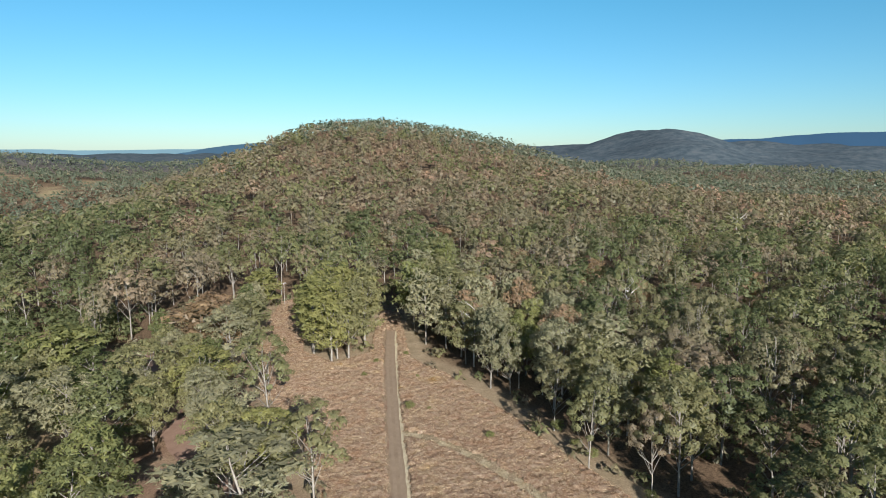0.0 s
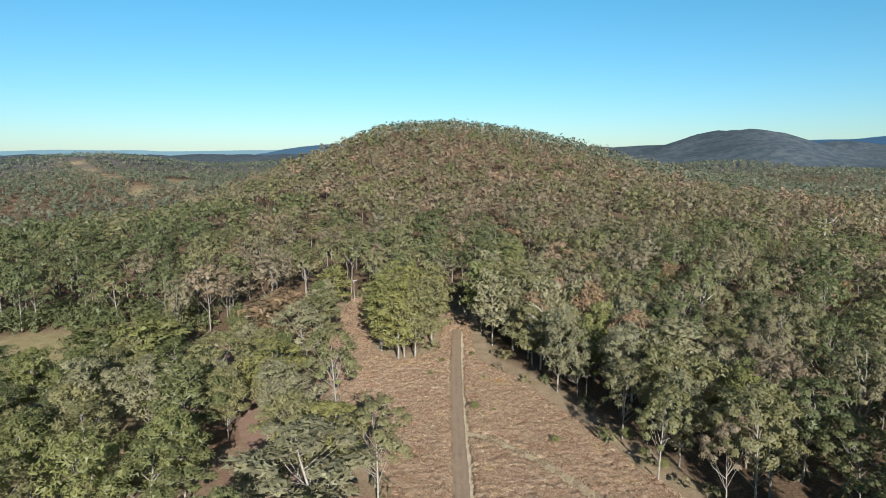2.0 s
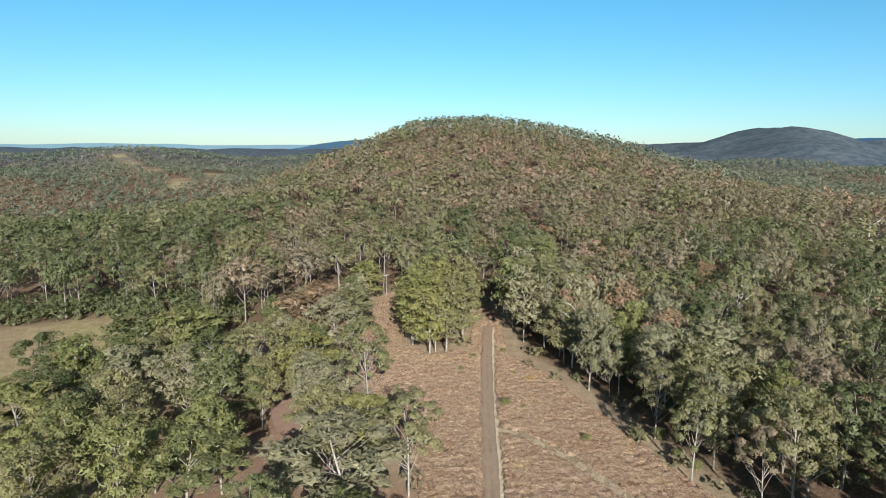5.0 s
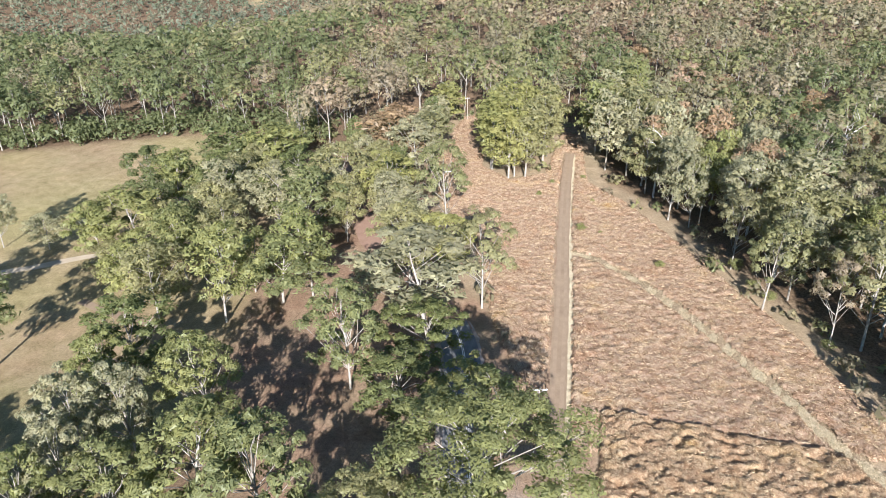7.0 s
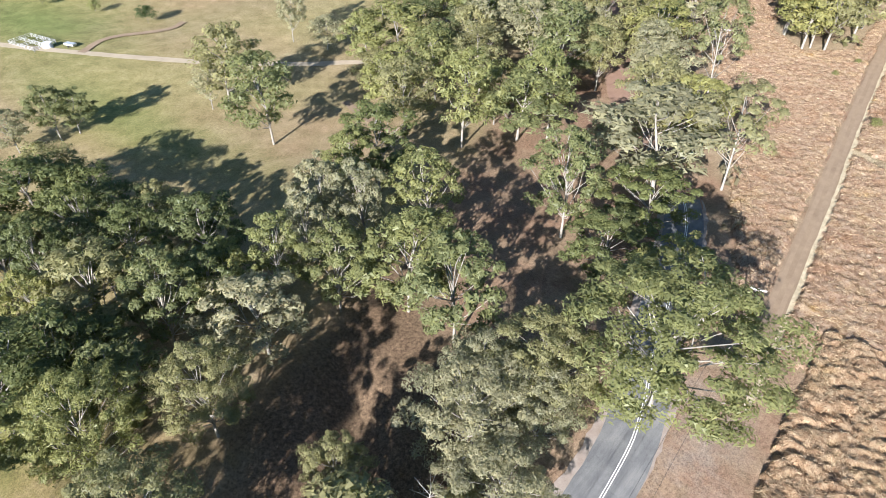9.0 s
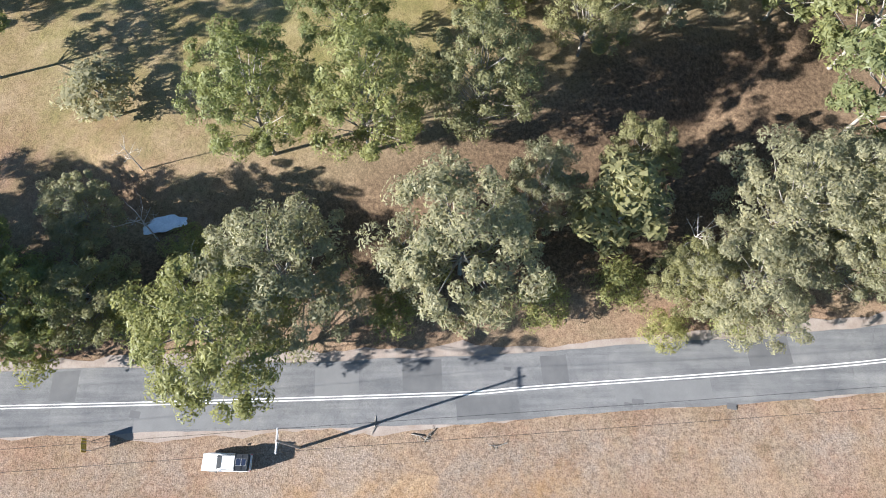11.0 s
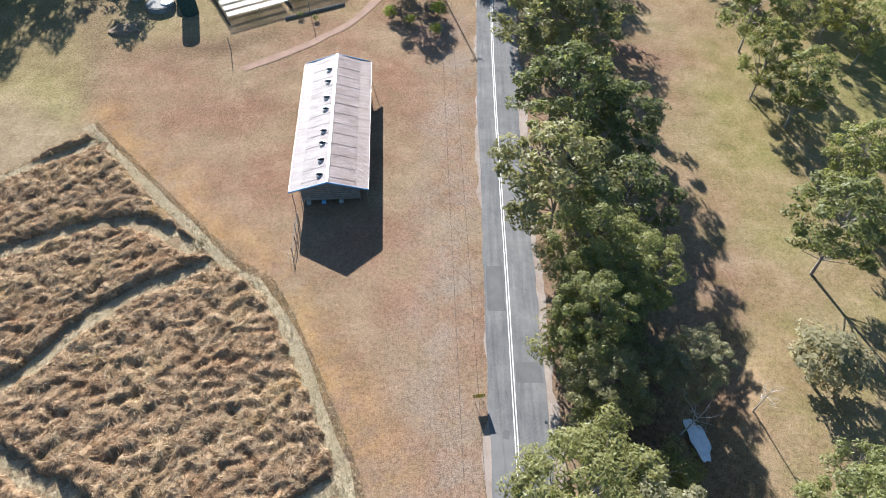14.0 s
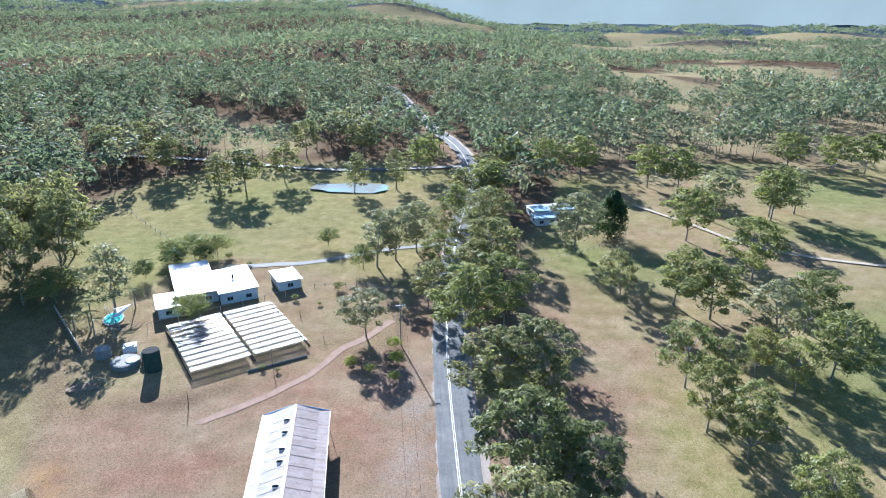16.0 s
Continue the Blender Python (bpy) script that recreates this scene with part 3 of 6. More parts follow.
plant("gum", "olive", -19.5, -38.5, 12.0, 12.5)
plant("gum", "grey", -20.3, -15.0, 18.5, 18.5)
plant("gum", "yellow", -12.7, -22.7, 19.7, 18.3)
plant("gum", "grey", -23.2, 2.8, 21.5, 19.9)
plant("slim", "olive", -26.7, 21.3, 17.1, 11.4)
plant("gum", "russet", -92.7, 246.6, 21.6, 20.0)
plant("gum", "olive", -73.6, 230.8, 21.6, 20.0)
plant("gum", "yellow", -82.5, 279.9, 21.6, 20.0)
plant("gum", "green", -14.5, -136.4, 21.6, 20.0)
plant("gum", "green", -22.2, -142.9, 21.6, 20.0)
plant("gum", "olive", -17.9, -107.5, 21.6, 20.0)
plant("gum", "olive", -24.1, -109.9, 21.6, 20.0)
plant("gum", "green", -19.6, -84.5, 21.6, 20.0)
plant("gum", "green", -26.5, -83.4, 16.5, 16.0)
plant("gum", "olive", -15.0, -67.5, 21.6, 20.0)
plant("gum", "green", -25.2, -66.8, 16.0, 17.0)
plant("gum", "green", -18.0, -55.0, 18.0, 16.5)
plant("gum", "green", -22.5, -52.5, 17.0, 14.0)
plant("gum", "green", -18.5, -46.0, 16.0, 14.0)
plant("gum", "olive", -22.8, -205.7, 21.6, 20.0)
plant("gum", "olive", -23.2, -172.9, 21.6, 20.0)
plant("gum", "grey", -53.0, -198.3, 21.6, 20.0)
plant("gum", "green", -99.8, -171.6, 21.4, 19.9)
plant("gum", "green", -94.3, -207.0, 20.8, 19.2)
plant("gum", "grey", -113.0, -227.5, 21.6, 20.0)
plant("gum", "green", -135.8, -228.2, 21.6, 20.0)
plant("gum", "grey", 11.9, -141.2, 13.0, 14.0)
plant("gum", "grey", 6.2, -192.6, 18.0, 16.7)
plant("slim", "grey", 11.8, -187.1, 19.5, 13.0)
plant("slim", "grey", -0.6, -199.4, 18.7, 12.5)
plant("round", "green", 16.0, -185.3, 9.0, 10.5)
plant("round", "green", 29.3, -206.4, 7.0, 8.7)
plant("round", "green", 70.5, -195.5, 9.0, 13.5)
plant("round", "green", 64.1, -198.3, 8.0, 12.0)
plant("round", "green", 78.0, -195.7, 7.0, 10.5)
plant("round", "green", 59.1, -157.8, 5.0, 7.5)
plant("round", "green", 98.1, -164.4, 11.0, 19.0)
plant("slim", "grey", 79.9, -159.1, 19.5, 13.0)
plant("gum", "olive", 138.8, -203.2, 23.0, 20.0)
plant("gum", "olive", 120.1, -192.3, 23.0, 20.0)
plant("gum", "olive", 111.1, -201.2, 23.0, 20.0)
plant("gum", "olive", 129.3, -173.7, 22.0, 20.0)
plant("gum", "olive", 127.5, -152.7, 22.0, 20.0)
plant("gum", "olive", 112.6, -121.2, 22.0, 20.0)
plant("gum", "olive", 156.8, -196.7, 23.0, 20.0)
plant("gum", "olive", 98.0, -94.8, 22.0, 20.0)
plant("gum", "olive", 153.9, -222.3, 23.0, 20.0)
plant("gum", "green", 185.4, -252.7, 23.0, 20.0)
plant("gum", "olive", 60.4, -292.7, 19.5, 18.1)
plant("slim", "olive", 26.5, -274.0, 19.5, 13.0)
plant("gum", "olive", 74.1, -276.0, 21.6, 20.0)
plant("slim", "olive", 83.8, -271.4, 19.5, 13.0)
plant("gum", "olive", 117.1, -301.7, 21.6, 20.0)
plant("gum", "olive", 156.2, -331.5, 21.6, 20.0)
plant("gum", "olive", 143.5, -338.6, 21.6, 20.0)
plant("gum", "green", -4.5, -302.5, 21.6, 20.0)
plant("gum", "green", -31.0, -250.7, 21.6, 20.0)
plant("slim", "olive", 8.3, -278.7, 19.5, 13.0)
plant("gum", "green", -59.8, -293.3, 21.6, 20.0)
plant("gum", "green", -44.9, -300.5, 21.6, 20.0)
plant("gum", "green", -78.2, -292.4, 21.6, 20.0)
plant("gum", "green", -105.5, -278.9, 21.6, 20.0)
plant("gum", "green", -114.9, -267.1, 21.6, 20.0)
plant("slim", "grey", -137.7, -233.0, 19.5, 13.0)
plant("slim", "grey", -149.9, -236.7, 19.5, 13.0)
plant("gum", "green", -186.7, -307.6, 21.6, 20.0)
plant("gum", "green", -204.6, -299.7, 21.6, 20.0)
plant("gum", "green", -221.0, -298.9, 21.6, 20.0)
plant("gum", "olive", 44.0, -378.3, 21.6, 20.0)
plant("gum", "olive", 27.9, -341.1, 21.6, 20.0)
plant("gum", "olive", 58.0, -342.6, 21.6, 20.0)
plant("round", "lime", 4.7, -136.1, 2.8, 4.3, name="shrub", label="yellow-green rounded shrub beside the road")
plant("round", "lime", 4.2, -128.9, 2.8, 4.2, name="shrub", label="yellow-green rounded shrub beside the road")
plant("round", "lime", 4.4, -121.3, 2.4, 3.5, name="shrub", label="yellow-green rounded shrub beside the road")
plant("round", "lime", 14.5, -127.9, 2.6, 3.6, name="shrub", label="yellow-green rounded shrub beside the road")
plant("round", "lime", 9.9, -125.1, 2.2, 3.1, name="shrub", label="yellow-green rounded shrub beside the road")
plant("round", "yellow", -20.8, 20.8, 6.0, 7.5, name="shrub", label="yellow-green rounded shrub beside the road")
plant("round", "yellow", -22.8, 30.3, 6.0, 6.4, name="shrub", label="yellow-green rounded shrub beside the road")
plant("round", "yellow", -25.7, -28.2, 6.0, 7.9, name="shrub", label="yellow-green rounded shrub beside the road")
plant("round", "yellow", -17.3, -5.4, 5.0, 7.2, name="shrub", label="yellow-green rounded shrub beside the road")
plant("round", "yellow", -19.1, 12.2, 5.0, 7.3, name="shrub", label="yellow-green rounded shrub beside the road")
plant("round", "yellow", -15.6, -45.1, 7.0, 11.4, name="shrub", label="yellow-green rounded shrub beside the road")
plant("round", "yellow", -15.6, 26.3, 4.0, 6.2, name="shrub", label="yellow-green rounded shrub beside the road")
plant("round", "yellow", -16.7, 33.4, 5.0, 6.4, name="shrub", label="yellow-green rounded shrub beside the road")
plant("round", "yellow", -23.4, -0.8, 5.0, 6.0, name="shrub", label="yellow-green rounded shrub beside the road")
plant("round", "yellow", -17.6, -34.9, 6.0, 7.9, name="shrub", label="yellow-green rounded shrub beside the road")
plant("gum", "olive", -16.0, -166.0, 17.0, 15.0)
plant("gum", "olive", -20.0, -193.0, 17.0, 16.0)
plant("gum", "olive", -24.5, -222.0, 17.0, 16.0)
plant("gum", "olive", -28.0, -250.0, 17.0, 16.0)
plant("gum", "olive", -31.0, -282.0, 17.0, 16.0)
plant("gum", "olive", -13.0, -150.0, 15.0, 12.0)
plant("gum", "russet", -1.0, 372.0, 24.0, 20.0)
plant("gum", "russet", -33.0, 362.0, 22.0, 17.0)
plant("gum", "russet", 28.0, 378.0, 21.0, 15.0)
plant("gum", "russet", 58.0, 262.0, 20.0, 12.0)
plant("gum", "russet", 72.0, 300.0, 21.0, 14.0)
plant("gum", "russet", 84.0, 268.0, 19.0, 12.0)
plant("gum", "russet", -14.0, 352.0, 20.0, 12.0)
plant("gum", "russet", 110.0, 300.0, 21.0, 13.0)
plant("gum", "russet", 140.0, 285.0, 20.0, 12.0)
plant("gum", "russet", 40.0, 330.0, 20.0, 13.0)
plant("gum", "olive", 120.0, -185.0, 31.0, 21.0)
plant("gum", "olive", 132.0, -192.0, 31.0, 22.4)
plant("gum", "olive", 112.0, -197.0, 30.0, 21.0)
plant("gum", "olive", 141.0, -184.0, 30.0, 22.4)
plant("gum", "olive", 150.0, -200.0, 31.0, 22.4)
plant("gum", "olive", 128.0, -174.0, 30.0, 21.0)
plant("gum", "olive", 104.0, -180.0, 29.0, 18.2)
plant("gum", "olive", 138.0, -168.0, 30.0, 21.0)
plant("gum", "olive", 160.0, -185.0, 30.0, 22.4)
plant("gum", "olive", 118.0, -168.0, 29.0, 19.6)
plant("gum", "olive", -3.5, -156.0, 15.0, 13.0)
plant("gum", "green", -7.0, -178.0, 16.0, 13.0)
plant("gum", "olive", -10.0, -203.0, 16.0, 13.0)
plant("gum", "green", -15.0, -230.0, 16.0, 13.0)
plant("gum", "olive", -18.5, -256.0, 16.0, 13.0)
plant("gum", "olive", 116.0, -152.0, 28.0, 19.6)
plant("gum", "olive", 127.0, -157.0, 29.0, 21.0)
plant("gum", "olive", 139.0, -150.0, 29.0, 21.0)
plant("gum", "olive", 106.0, -163.0, 27.0, 16.8)
plant("gum", "green", -69.9, -155.6, 18, 17.6)
plant("gum", "green", -76.5, -147.7, 18, 20)
plant("gum", "green", -57.2, -116.4, 17, 13.5)
plant("gum", "olive", -63.8, -113.5, 14, 9.5)
plant("gum", "yellow", -55.2, -101.1, 16, 11.5)
plant("gum", "green", -58.9, -92.7, 16, 12)
plant("gum", "grey", -84.2, -129.9, 18, 17)
plant("gum", "green", -78.6, -112.4, 15, 9)
plant("gum", "green", -52.5, -59.7, 17, 15.5)
plant("gum", "green", -60.2, -73.1, 17, 11)
plant("gum", "yellow", -74.5, -120.9, 13, 9)
plant("gum", "olive", -56.7, -160.2, 15, 12.5)
plant("gum", "green", -90, -118, 18, 15)
plant("gum", "green", -97, -140, 18, 16)
plant("gum", "green", -68, -58, 17, 13)
plant("gum", "grey", -28.8, -41.3, 11.5, 10.5)
plant("slim", "grey", -46.1, -42.8, 8.0, 10.0)
plant("gum", "grey", -22.0, 46.5, 15.0, 13.0)
plant("gum", "grey", -31.0, 47.0, 16.0, 13.0)
plant("gum", "olive", -20.5, 28.0, 12.0, 10.0)
plant("gum", "grey", -30.0, 12.0, 17.0, 11.0)
plant("gum", "olive", -35.0, 24.0, 15.0, 10.0)
# trees over the red slope, along the creek and in the paddock
plant("gum", "green", -122.8, 79.7, 25.9, 19.4)
plant("gum", "olive", -150.3, 85.4, 23.8, 20.6)
plant("gum", "grey", -152.4, 81.3, 12.6, 9.1)
plant("gum", "green", -165.9, 45.9, 15.1, 12.2)
plant("gum", "green", -166.2, 50.7, 12.4, 11.4)
plant("gum", "grey", -167.6, 36.4, 12.4, 12.4)
plant("gum", "grey", -175.7, 127.9, 19.0, 11.7)
plant("gum", "grey", -161.4, 130.8, 12.4, 13.3)
plant("round", "dark", -229.5, 105.0, 7.0, 8.0)
plant("round", "green", -278.9, 88.6, 6.0, 6.5)
plant("round", "green", -255.5, 98.2, 5.0, 5.6)
plant("gum", "deep", -149.9, 165.6, 24.8, 20.6)
plant("gum", "green", -133.1, 136.5, 22.5, 27.0)
plant("gum", "olive", -125.4, 120.3, 12.4, 15.1)
plant("gum", "green", -141.1, 165.0, 24.8, 18.9)
plant("gum", "grey", -114.6, 156.0, 24.8, 20.4)
plant("gum", "deep", -142.3, 199.0, 24.8, 23.0)
plant("gum", "green", -124.5, 202.1, 24.8, 27.0)
plant("gum", "grey", -95.7, 152.1, 23.6, 20.9)
plant("gum", "green", -83.6, 145.1, 24.8, 22.1)
plant("gum", "olive", -84.2, 172.4, 26.0, 19.6)
plant("gum", "green", -82.4, 104.5, 26.0, 17.5)
plant("gum", "green", -73.8, 115.0, 19.0, 21.9)
plant("gum", "green", -68.1, 119.3, 23.6, 17.2)
plant("gum", "green", -44.3, 88.1, 23.8, 16.4)
plant("gum", "grey", -38.3, 114.1, 22.5, 30.0)
plant("gum", "olive", -47.0, 129.4, 22.5, 17.8)
plant("gum", "grey", -53.2, 141.6, 22.5, 19.4)
plant("gum", "yellow", -65.9, 169.7, 22.5, 20.6)
plant("gum", "russet", -84.4, 214.3, 24.8, 30.0)
plant("gum", "grey", -69.8, 203.0, 24.8, 21.2)
plant("gum", "yellow", -38.8, 134.7, 19.1, 19.1)
plant("gum", "deep", -32.2, 99.0, 15.7, 18.9)
plant("gum", "deep", -33.0, 83.4, 14.6, 17.2)
plant("gum", "yellow", -18.2, 79.9, 18.0, 13.5)
plant("gum", "green", -52.3, 54.5, 20.6, 18.9)
plant("gum", "green", -42.2, 54.2, 23.0, 16.7)
plant("gum", "green", -61.7, 47.9, 17.7, 14.5)
plant("gum", "grey", -70.9, 62.6, 20.2, 12.9)
plant("gum", "grey", -76.6, 58.7, 20.2, 12.7)
plant("gum", "grey", -71.5, 50.2, 19.1, 11.1)
plant("gum", "deep", -84.7, 79.6, 20.2, 19.4)
plant("gum", "green", -85.5, 72.6, 18.0, 13.3)
plant("gum", "green", -63.5, 72.2, 20.2, 14.7)
plant("gum", "green", -71.5, 43.3, 19.1, 10.8)
plant("gum", "deep", -84.6, 39.2, 19.1, 15.2)
plant("gum", "grey", -62.2, 33.8, 16.8, 17.7)
plant("gum", "green", -73.9, 25.0, 20.2, 13.0)
plant("gum", "olive", -86.0, 20.3, 20.2, 18.7)
plant("gum", "deep", -110.6, 29.3, 18.0, 13.6)
plant("gum", "deep", -128.6, 26.8, 19.1, 19.6)
plant("gum", "deep", -103.1, 17.8, 19.4, 10.7)
plant("gum", "yellow", -90.5, 13.4, 17.3, 9.4)
plant("gum", "green", -75.5, 35.7, 15.7, 10.2)
plant("gum", "deep", -74.2, 32.4, 16.8, 11.1)
plant("gum", "deep", -73.9, 11.2, 19.4, 15.0)
plant("gum", "deep", -96.5, 31.1, 16.8, 13.2)
plant("gum", "green", -13.4, 63.2, 26.0, 30.0)
plant("gum", "olive", -24.0, 53.3, 18.0, 17.6)
plant("gum", "grey", -27.5, 38.7, 16.8, 19.1)
plant("gum", "grey", -18.9, 35.6, 14.6, 15.6)
plant("gum", "deep", -74.4, 2.8, 20.5, 24.8)
plant("gum", "green", -60.9, 6.3, 18.4, 15.1)
plant("slim", "grey", -28.8, 25.1, 10.0, 5.9)
plant("gum", "green", -40.0, -21.0, 23.0, 15.5)
plant("gum", "green", -40.2, -8.6, 23.0, 17.0)
plant("gum", "olive", -42.3, 5.5, 22.0, 15.0)
plant("gum", "olive", -55.0, 20.0, 17.0, 14.0)
plant("gum", "deep", -57.0, -12.0, 18.0, 15.0)


def forest(name, label, seed, poly, spacing, avoid, clumps, count, size, height, width, near_sides=4, keep=1.0, shift=0.0, bare=0.4, domes=0.85, flat=0.72, puff=1.0, span=1.75, foliage=None):
    """A wood too dense to count, as one mesh."""
    x, y, rng = scatter(seed, poly, spacing, avoid, keep)
    shapes = [tree_shape(seed * 10 + i, height, width, clumps, count, size, near_sides, bare, domes, near_sides > 3, 0.42, flat, puff, span, True) for i in range(7)]
    wood, crown = Part(), Part()
    z = land(x, y)
    for i, (w, c) in enumerate(shapes):
        sel = np.arange(len(x)) % 7 == i
        k = int(sel.sum())
        if not k:
            continue
        a, s = rng.rand(k) * 2 * np.pi, rng.uniform(0.7, 1.2, k)
        h = 0.5 + 0.42 * s + rng.uniform(-0.2, 0.2, k)
        patch = 0.5 + 0.5 * np.sin(x[sel] * 0.021 + 2 * np.sin(y[sel] * 0.013)) * np.sin(y[sel] * 0.024)
        # tone carries painted shade right of the field; the hill's grey-brown takes in haze
        tone = np.clip(0.14 - 0.26 * smooth(50, 130, x[sel]) * (y[sel] < 420) * (y[sel] > 0) - 0.42 * smooth(110, 200, -x[sel]) * (y[sel] > -100) * (y[sel] < 480) + 0.10 * smooth(380, 700, y[sel]) * smooth(-420, -200, x[sel]) + 0.3 * patch + 0.07 * smooth(-140, 60, x[sel]) * (y[sel] > 0) + rng.normal(size=k) * 0.24 + (rng.rand(k) < 0.05) * 0.4 + shift, 0, 1)
        for src, dst, tinted in ((w, wood, False), (c, crown, True)):
            if not src.v:
                continue
            v = np.concatenate(src.v)
            ca, sa = np.cos(a)[:, None], np.sin(a)[:, None]
            out = np.stack([(v[None, :, 0] * ca - v[None, :, 1] * sa) * s[:, None] + x[sel][:, None],
                            (v[None, :, 0] * sa + v[None, :, 1] * ca) * s[:, None] + y[sel][:, None], v[None, :, 2] * h[:, None] + z[sel][:, None]], -1)
            first = dst.k
            for corners in (3, 4):
                if src.f[corners]:
                    f = np.concatenate(src.f[corners])
                    f = np.tile(f, (k, 1)) + np.repeat(np.arange(k) * len(v), len(f))[:, None]
                    dst.f[corners].append(f + first)
            dst.v.append(out.reshape(-1, 3).astype(np.float32))
            dst.k += k * len(v)
            if tinted:
                dst.tint.append(np.repeat(tone, len(v)).astype(np.float32))
    ob = new(name)
    tagged(ob, label, "forest", kind="stuff")
    for n, p, m in (("trunks", wood, bark if near_sides > 3 else bark_dark), ("crowns", crown, foliage or leaf_forest)):
        if not p.v:
            continue
        q = new(n, p.mesh(n, m, n == "trunks"))
        q.parent = ob
        tagged(q, kind="stuff")
    return ob


CORRIDOR = [(-70, 192), (-86, 160), (-100, 178), (-125, 235), (-84, 300), (-80, 255), (-72, 225)]
CLUMP = [(-54, 222), (-40, 212), (-29, 220), (-30, 262), (-44, 268), (-57, 256)]
EDGE_WOOD = [(-18, 280), (-9, 224), (6, 206), (22, 177), (34, 153), (46, 130), (66, 142), (56, 176), (38, 210), (20, 250), (2, 300)]
for seed, outline, gap, shades, low, high in ((71, CORRIDOR, 16.0, ("deep", "olive", "grey", "deep"), 16, 22), (72, CLUMP, 8.5, ("yellow", "olive", "yellow"), 25, 31),
                                              (73, EDGE_WOOD, 10.5, ("olive", "grey", "olive", "olive", "russet", "grey", "green"), 22, 31)):
    xs, ys, rng = scatter(seed, outline, gap)
    for x, y in zip(xs, ys):
        h = rng.uniform(low, high)
        plant("slim" if rng.rand() < (0.6 if seed == 72 else 0.2) else "gum", shades[rng.randint(len(shades))], float(x), float(y), h, h * rng.uniform(0.48, 0.66))

CREEK_WOOD = [(-62, 14), (-66, 44), (-88, 52), (-136, 38), (-140, 14), (-108, -6), (-84, -14), (-68, -8)]
wood_rng = random.Random(21)
for gx in range(-138, -60, 9):
    for gy in range(-12, 52, 9):
        x, y = gx + wood_rng.uniform(-3, 3), gy + wood_rng.uniform(-3, 3)
        h = wood_rng.uniform(11, 16)
        if inside(np.array([x]), np.array([y]), CREEK_WOOD)[0] > 0 and min(math.hypot(x - px, y - py) for px, py, pr in PLANTED) > 5:
            plant("gum", wood_rng.choice(("deep", "deep", "green", "olive")), x, y, h, h * wood_rng.uniform(0.75, 0.95))

SADDLE_WOOD = [(-152, 196), (-134, 122), (-92, 92), (-78, 106), (-92, 138), (-100, 166), (-114, 205), (-140, 228)]
for gx in range(-150, -74, 13):
    for gy in range(92, 230, 14):
        x, y = gx + wood_rng.uniform(-4, 4), gy + wood_rng.uniform(-4, 4)
        h = wood_rng.uniform(17, 23)
        if inside(np.array([x]), np.array([y]), SADDLE_WOOD)[0] > 0 and min(math.hypot(x - px, y - py) for px, py, pr in PLANTED) > 6.5:
            plant("gum", wood_rng.choice(("deep", "green", "deep", "olive")), x, y, h, h * wood_rng.uniform(0.68, 0.85))

road_rng = random.Random(12)
for k in range(0, len(ROAD), 5):
    (x, y), (x2, y2) = ROAD[k], ROAD[min(k + 1, len(ROAD) - 1)]
    if not 150 < y < 205 or k + 1 >= len(ROAD):
        continue
    ln = math.hypot(x2 - x, y2 - y)
    for side in (-1, 1):
        o = side * road_rng.uniform(5.5, 8.0)
        px, py = x + (y2 - y) / ln * o, y - (x2 - x) / ln * o
        if side < 0 and road_rng.random() < 0.5 or along(np.array([px]), np.array([py]), TRACK)[0] < 6:
            continue
        h = road_rng.uniform(16, 21)
        plant("gum", road_rng.choice(("deep", "olive", "deep", "grey")), px, py, h, h * 0.66)

OPEN = [WEST_LAWN, RED_SLOPE, CORRIDOR, CLUMP, EDGE_WOOD, FIELD, YARD, PADDOCK, HOME, EAST_PADDOCK, BARE, *FAR_FIELDS]


def wedge(a0, a1, r0, r1):
    n = 10
    outer = [(r1 * math.sin(radians(a0 + (a1 - a0) * i / n)), r1 * math.cos(radians(a0 + (a1 - a0) * i / n))) for i in range(n + 1)]
    inner = [(r0 * math.sin(radians(a1 - (a1 - a0) * i / n)), r0 * math.cos(radians(a1 - (a1 - a0) * i / n))) for i in range(n + 1)]
    return outer + inner


forest("forest", "dense eucalypt forest beside the grass field", 3, wedge(-95, 62, 95, 235), 14.5, OPEN, 44, 3400, 0.47, 29, 17.0, 5, domes=0.0, bare=0.30, flat=0.8, puff=0.72, span=1.5, shift=-0.02)
forest("forest", "dense eucalypt forest beyond the grass field", 13, wedge(-95, 62, 235, 430), 16.0, OPEN, 24, 700, 0.89, 29, 18.5, 4, domes=0.0, bare=0.36, flat=0.8, puff=0.72, span=1.4, shift=0.0)
forest("forest", "dense eucalypt forest climbing the hill", 4, wedge(-92, 62, 430, 850), 16.5, OPEN, 13, 110, 1.72, 26, 18.0, 3, domes=0.0, bare=0.36, shift=0.10, puff=0.72, span=1.35)
forest("scrub", "low green scrub under the forest trees", 9, wedge(-95, 62, 90, 330), 6.0, [FIELD, YARD, PADDOCK, BARE, RED_SLOPE], 5, 30, 1.0, 4.2, 5.5, 0, bare=0.0, keep=0.75, domes=0.0)
FAR_EDGE = [(-352, 20), (-345, 60), (-335, 150), (-270, 200), (-205, 250), (-165, 262), (-140, 246), (-128, 262), (-165, 290), (-215, 276), (-282, 224), (-352, 170), (-372, 60), (-372, 20)]
forest("scrub", "dense green thicket along the far edge of the paddock", 10, FAR_EDGE, 5.2, [], 8, 90, 1.0, 10.5, 8.5, 0, bare=0.0, keep=0.9, shift=-0.2, domes=0.0)
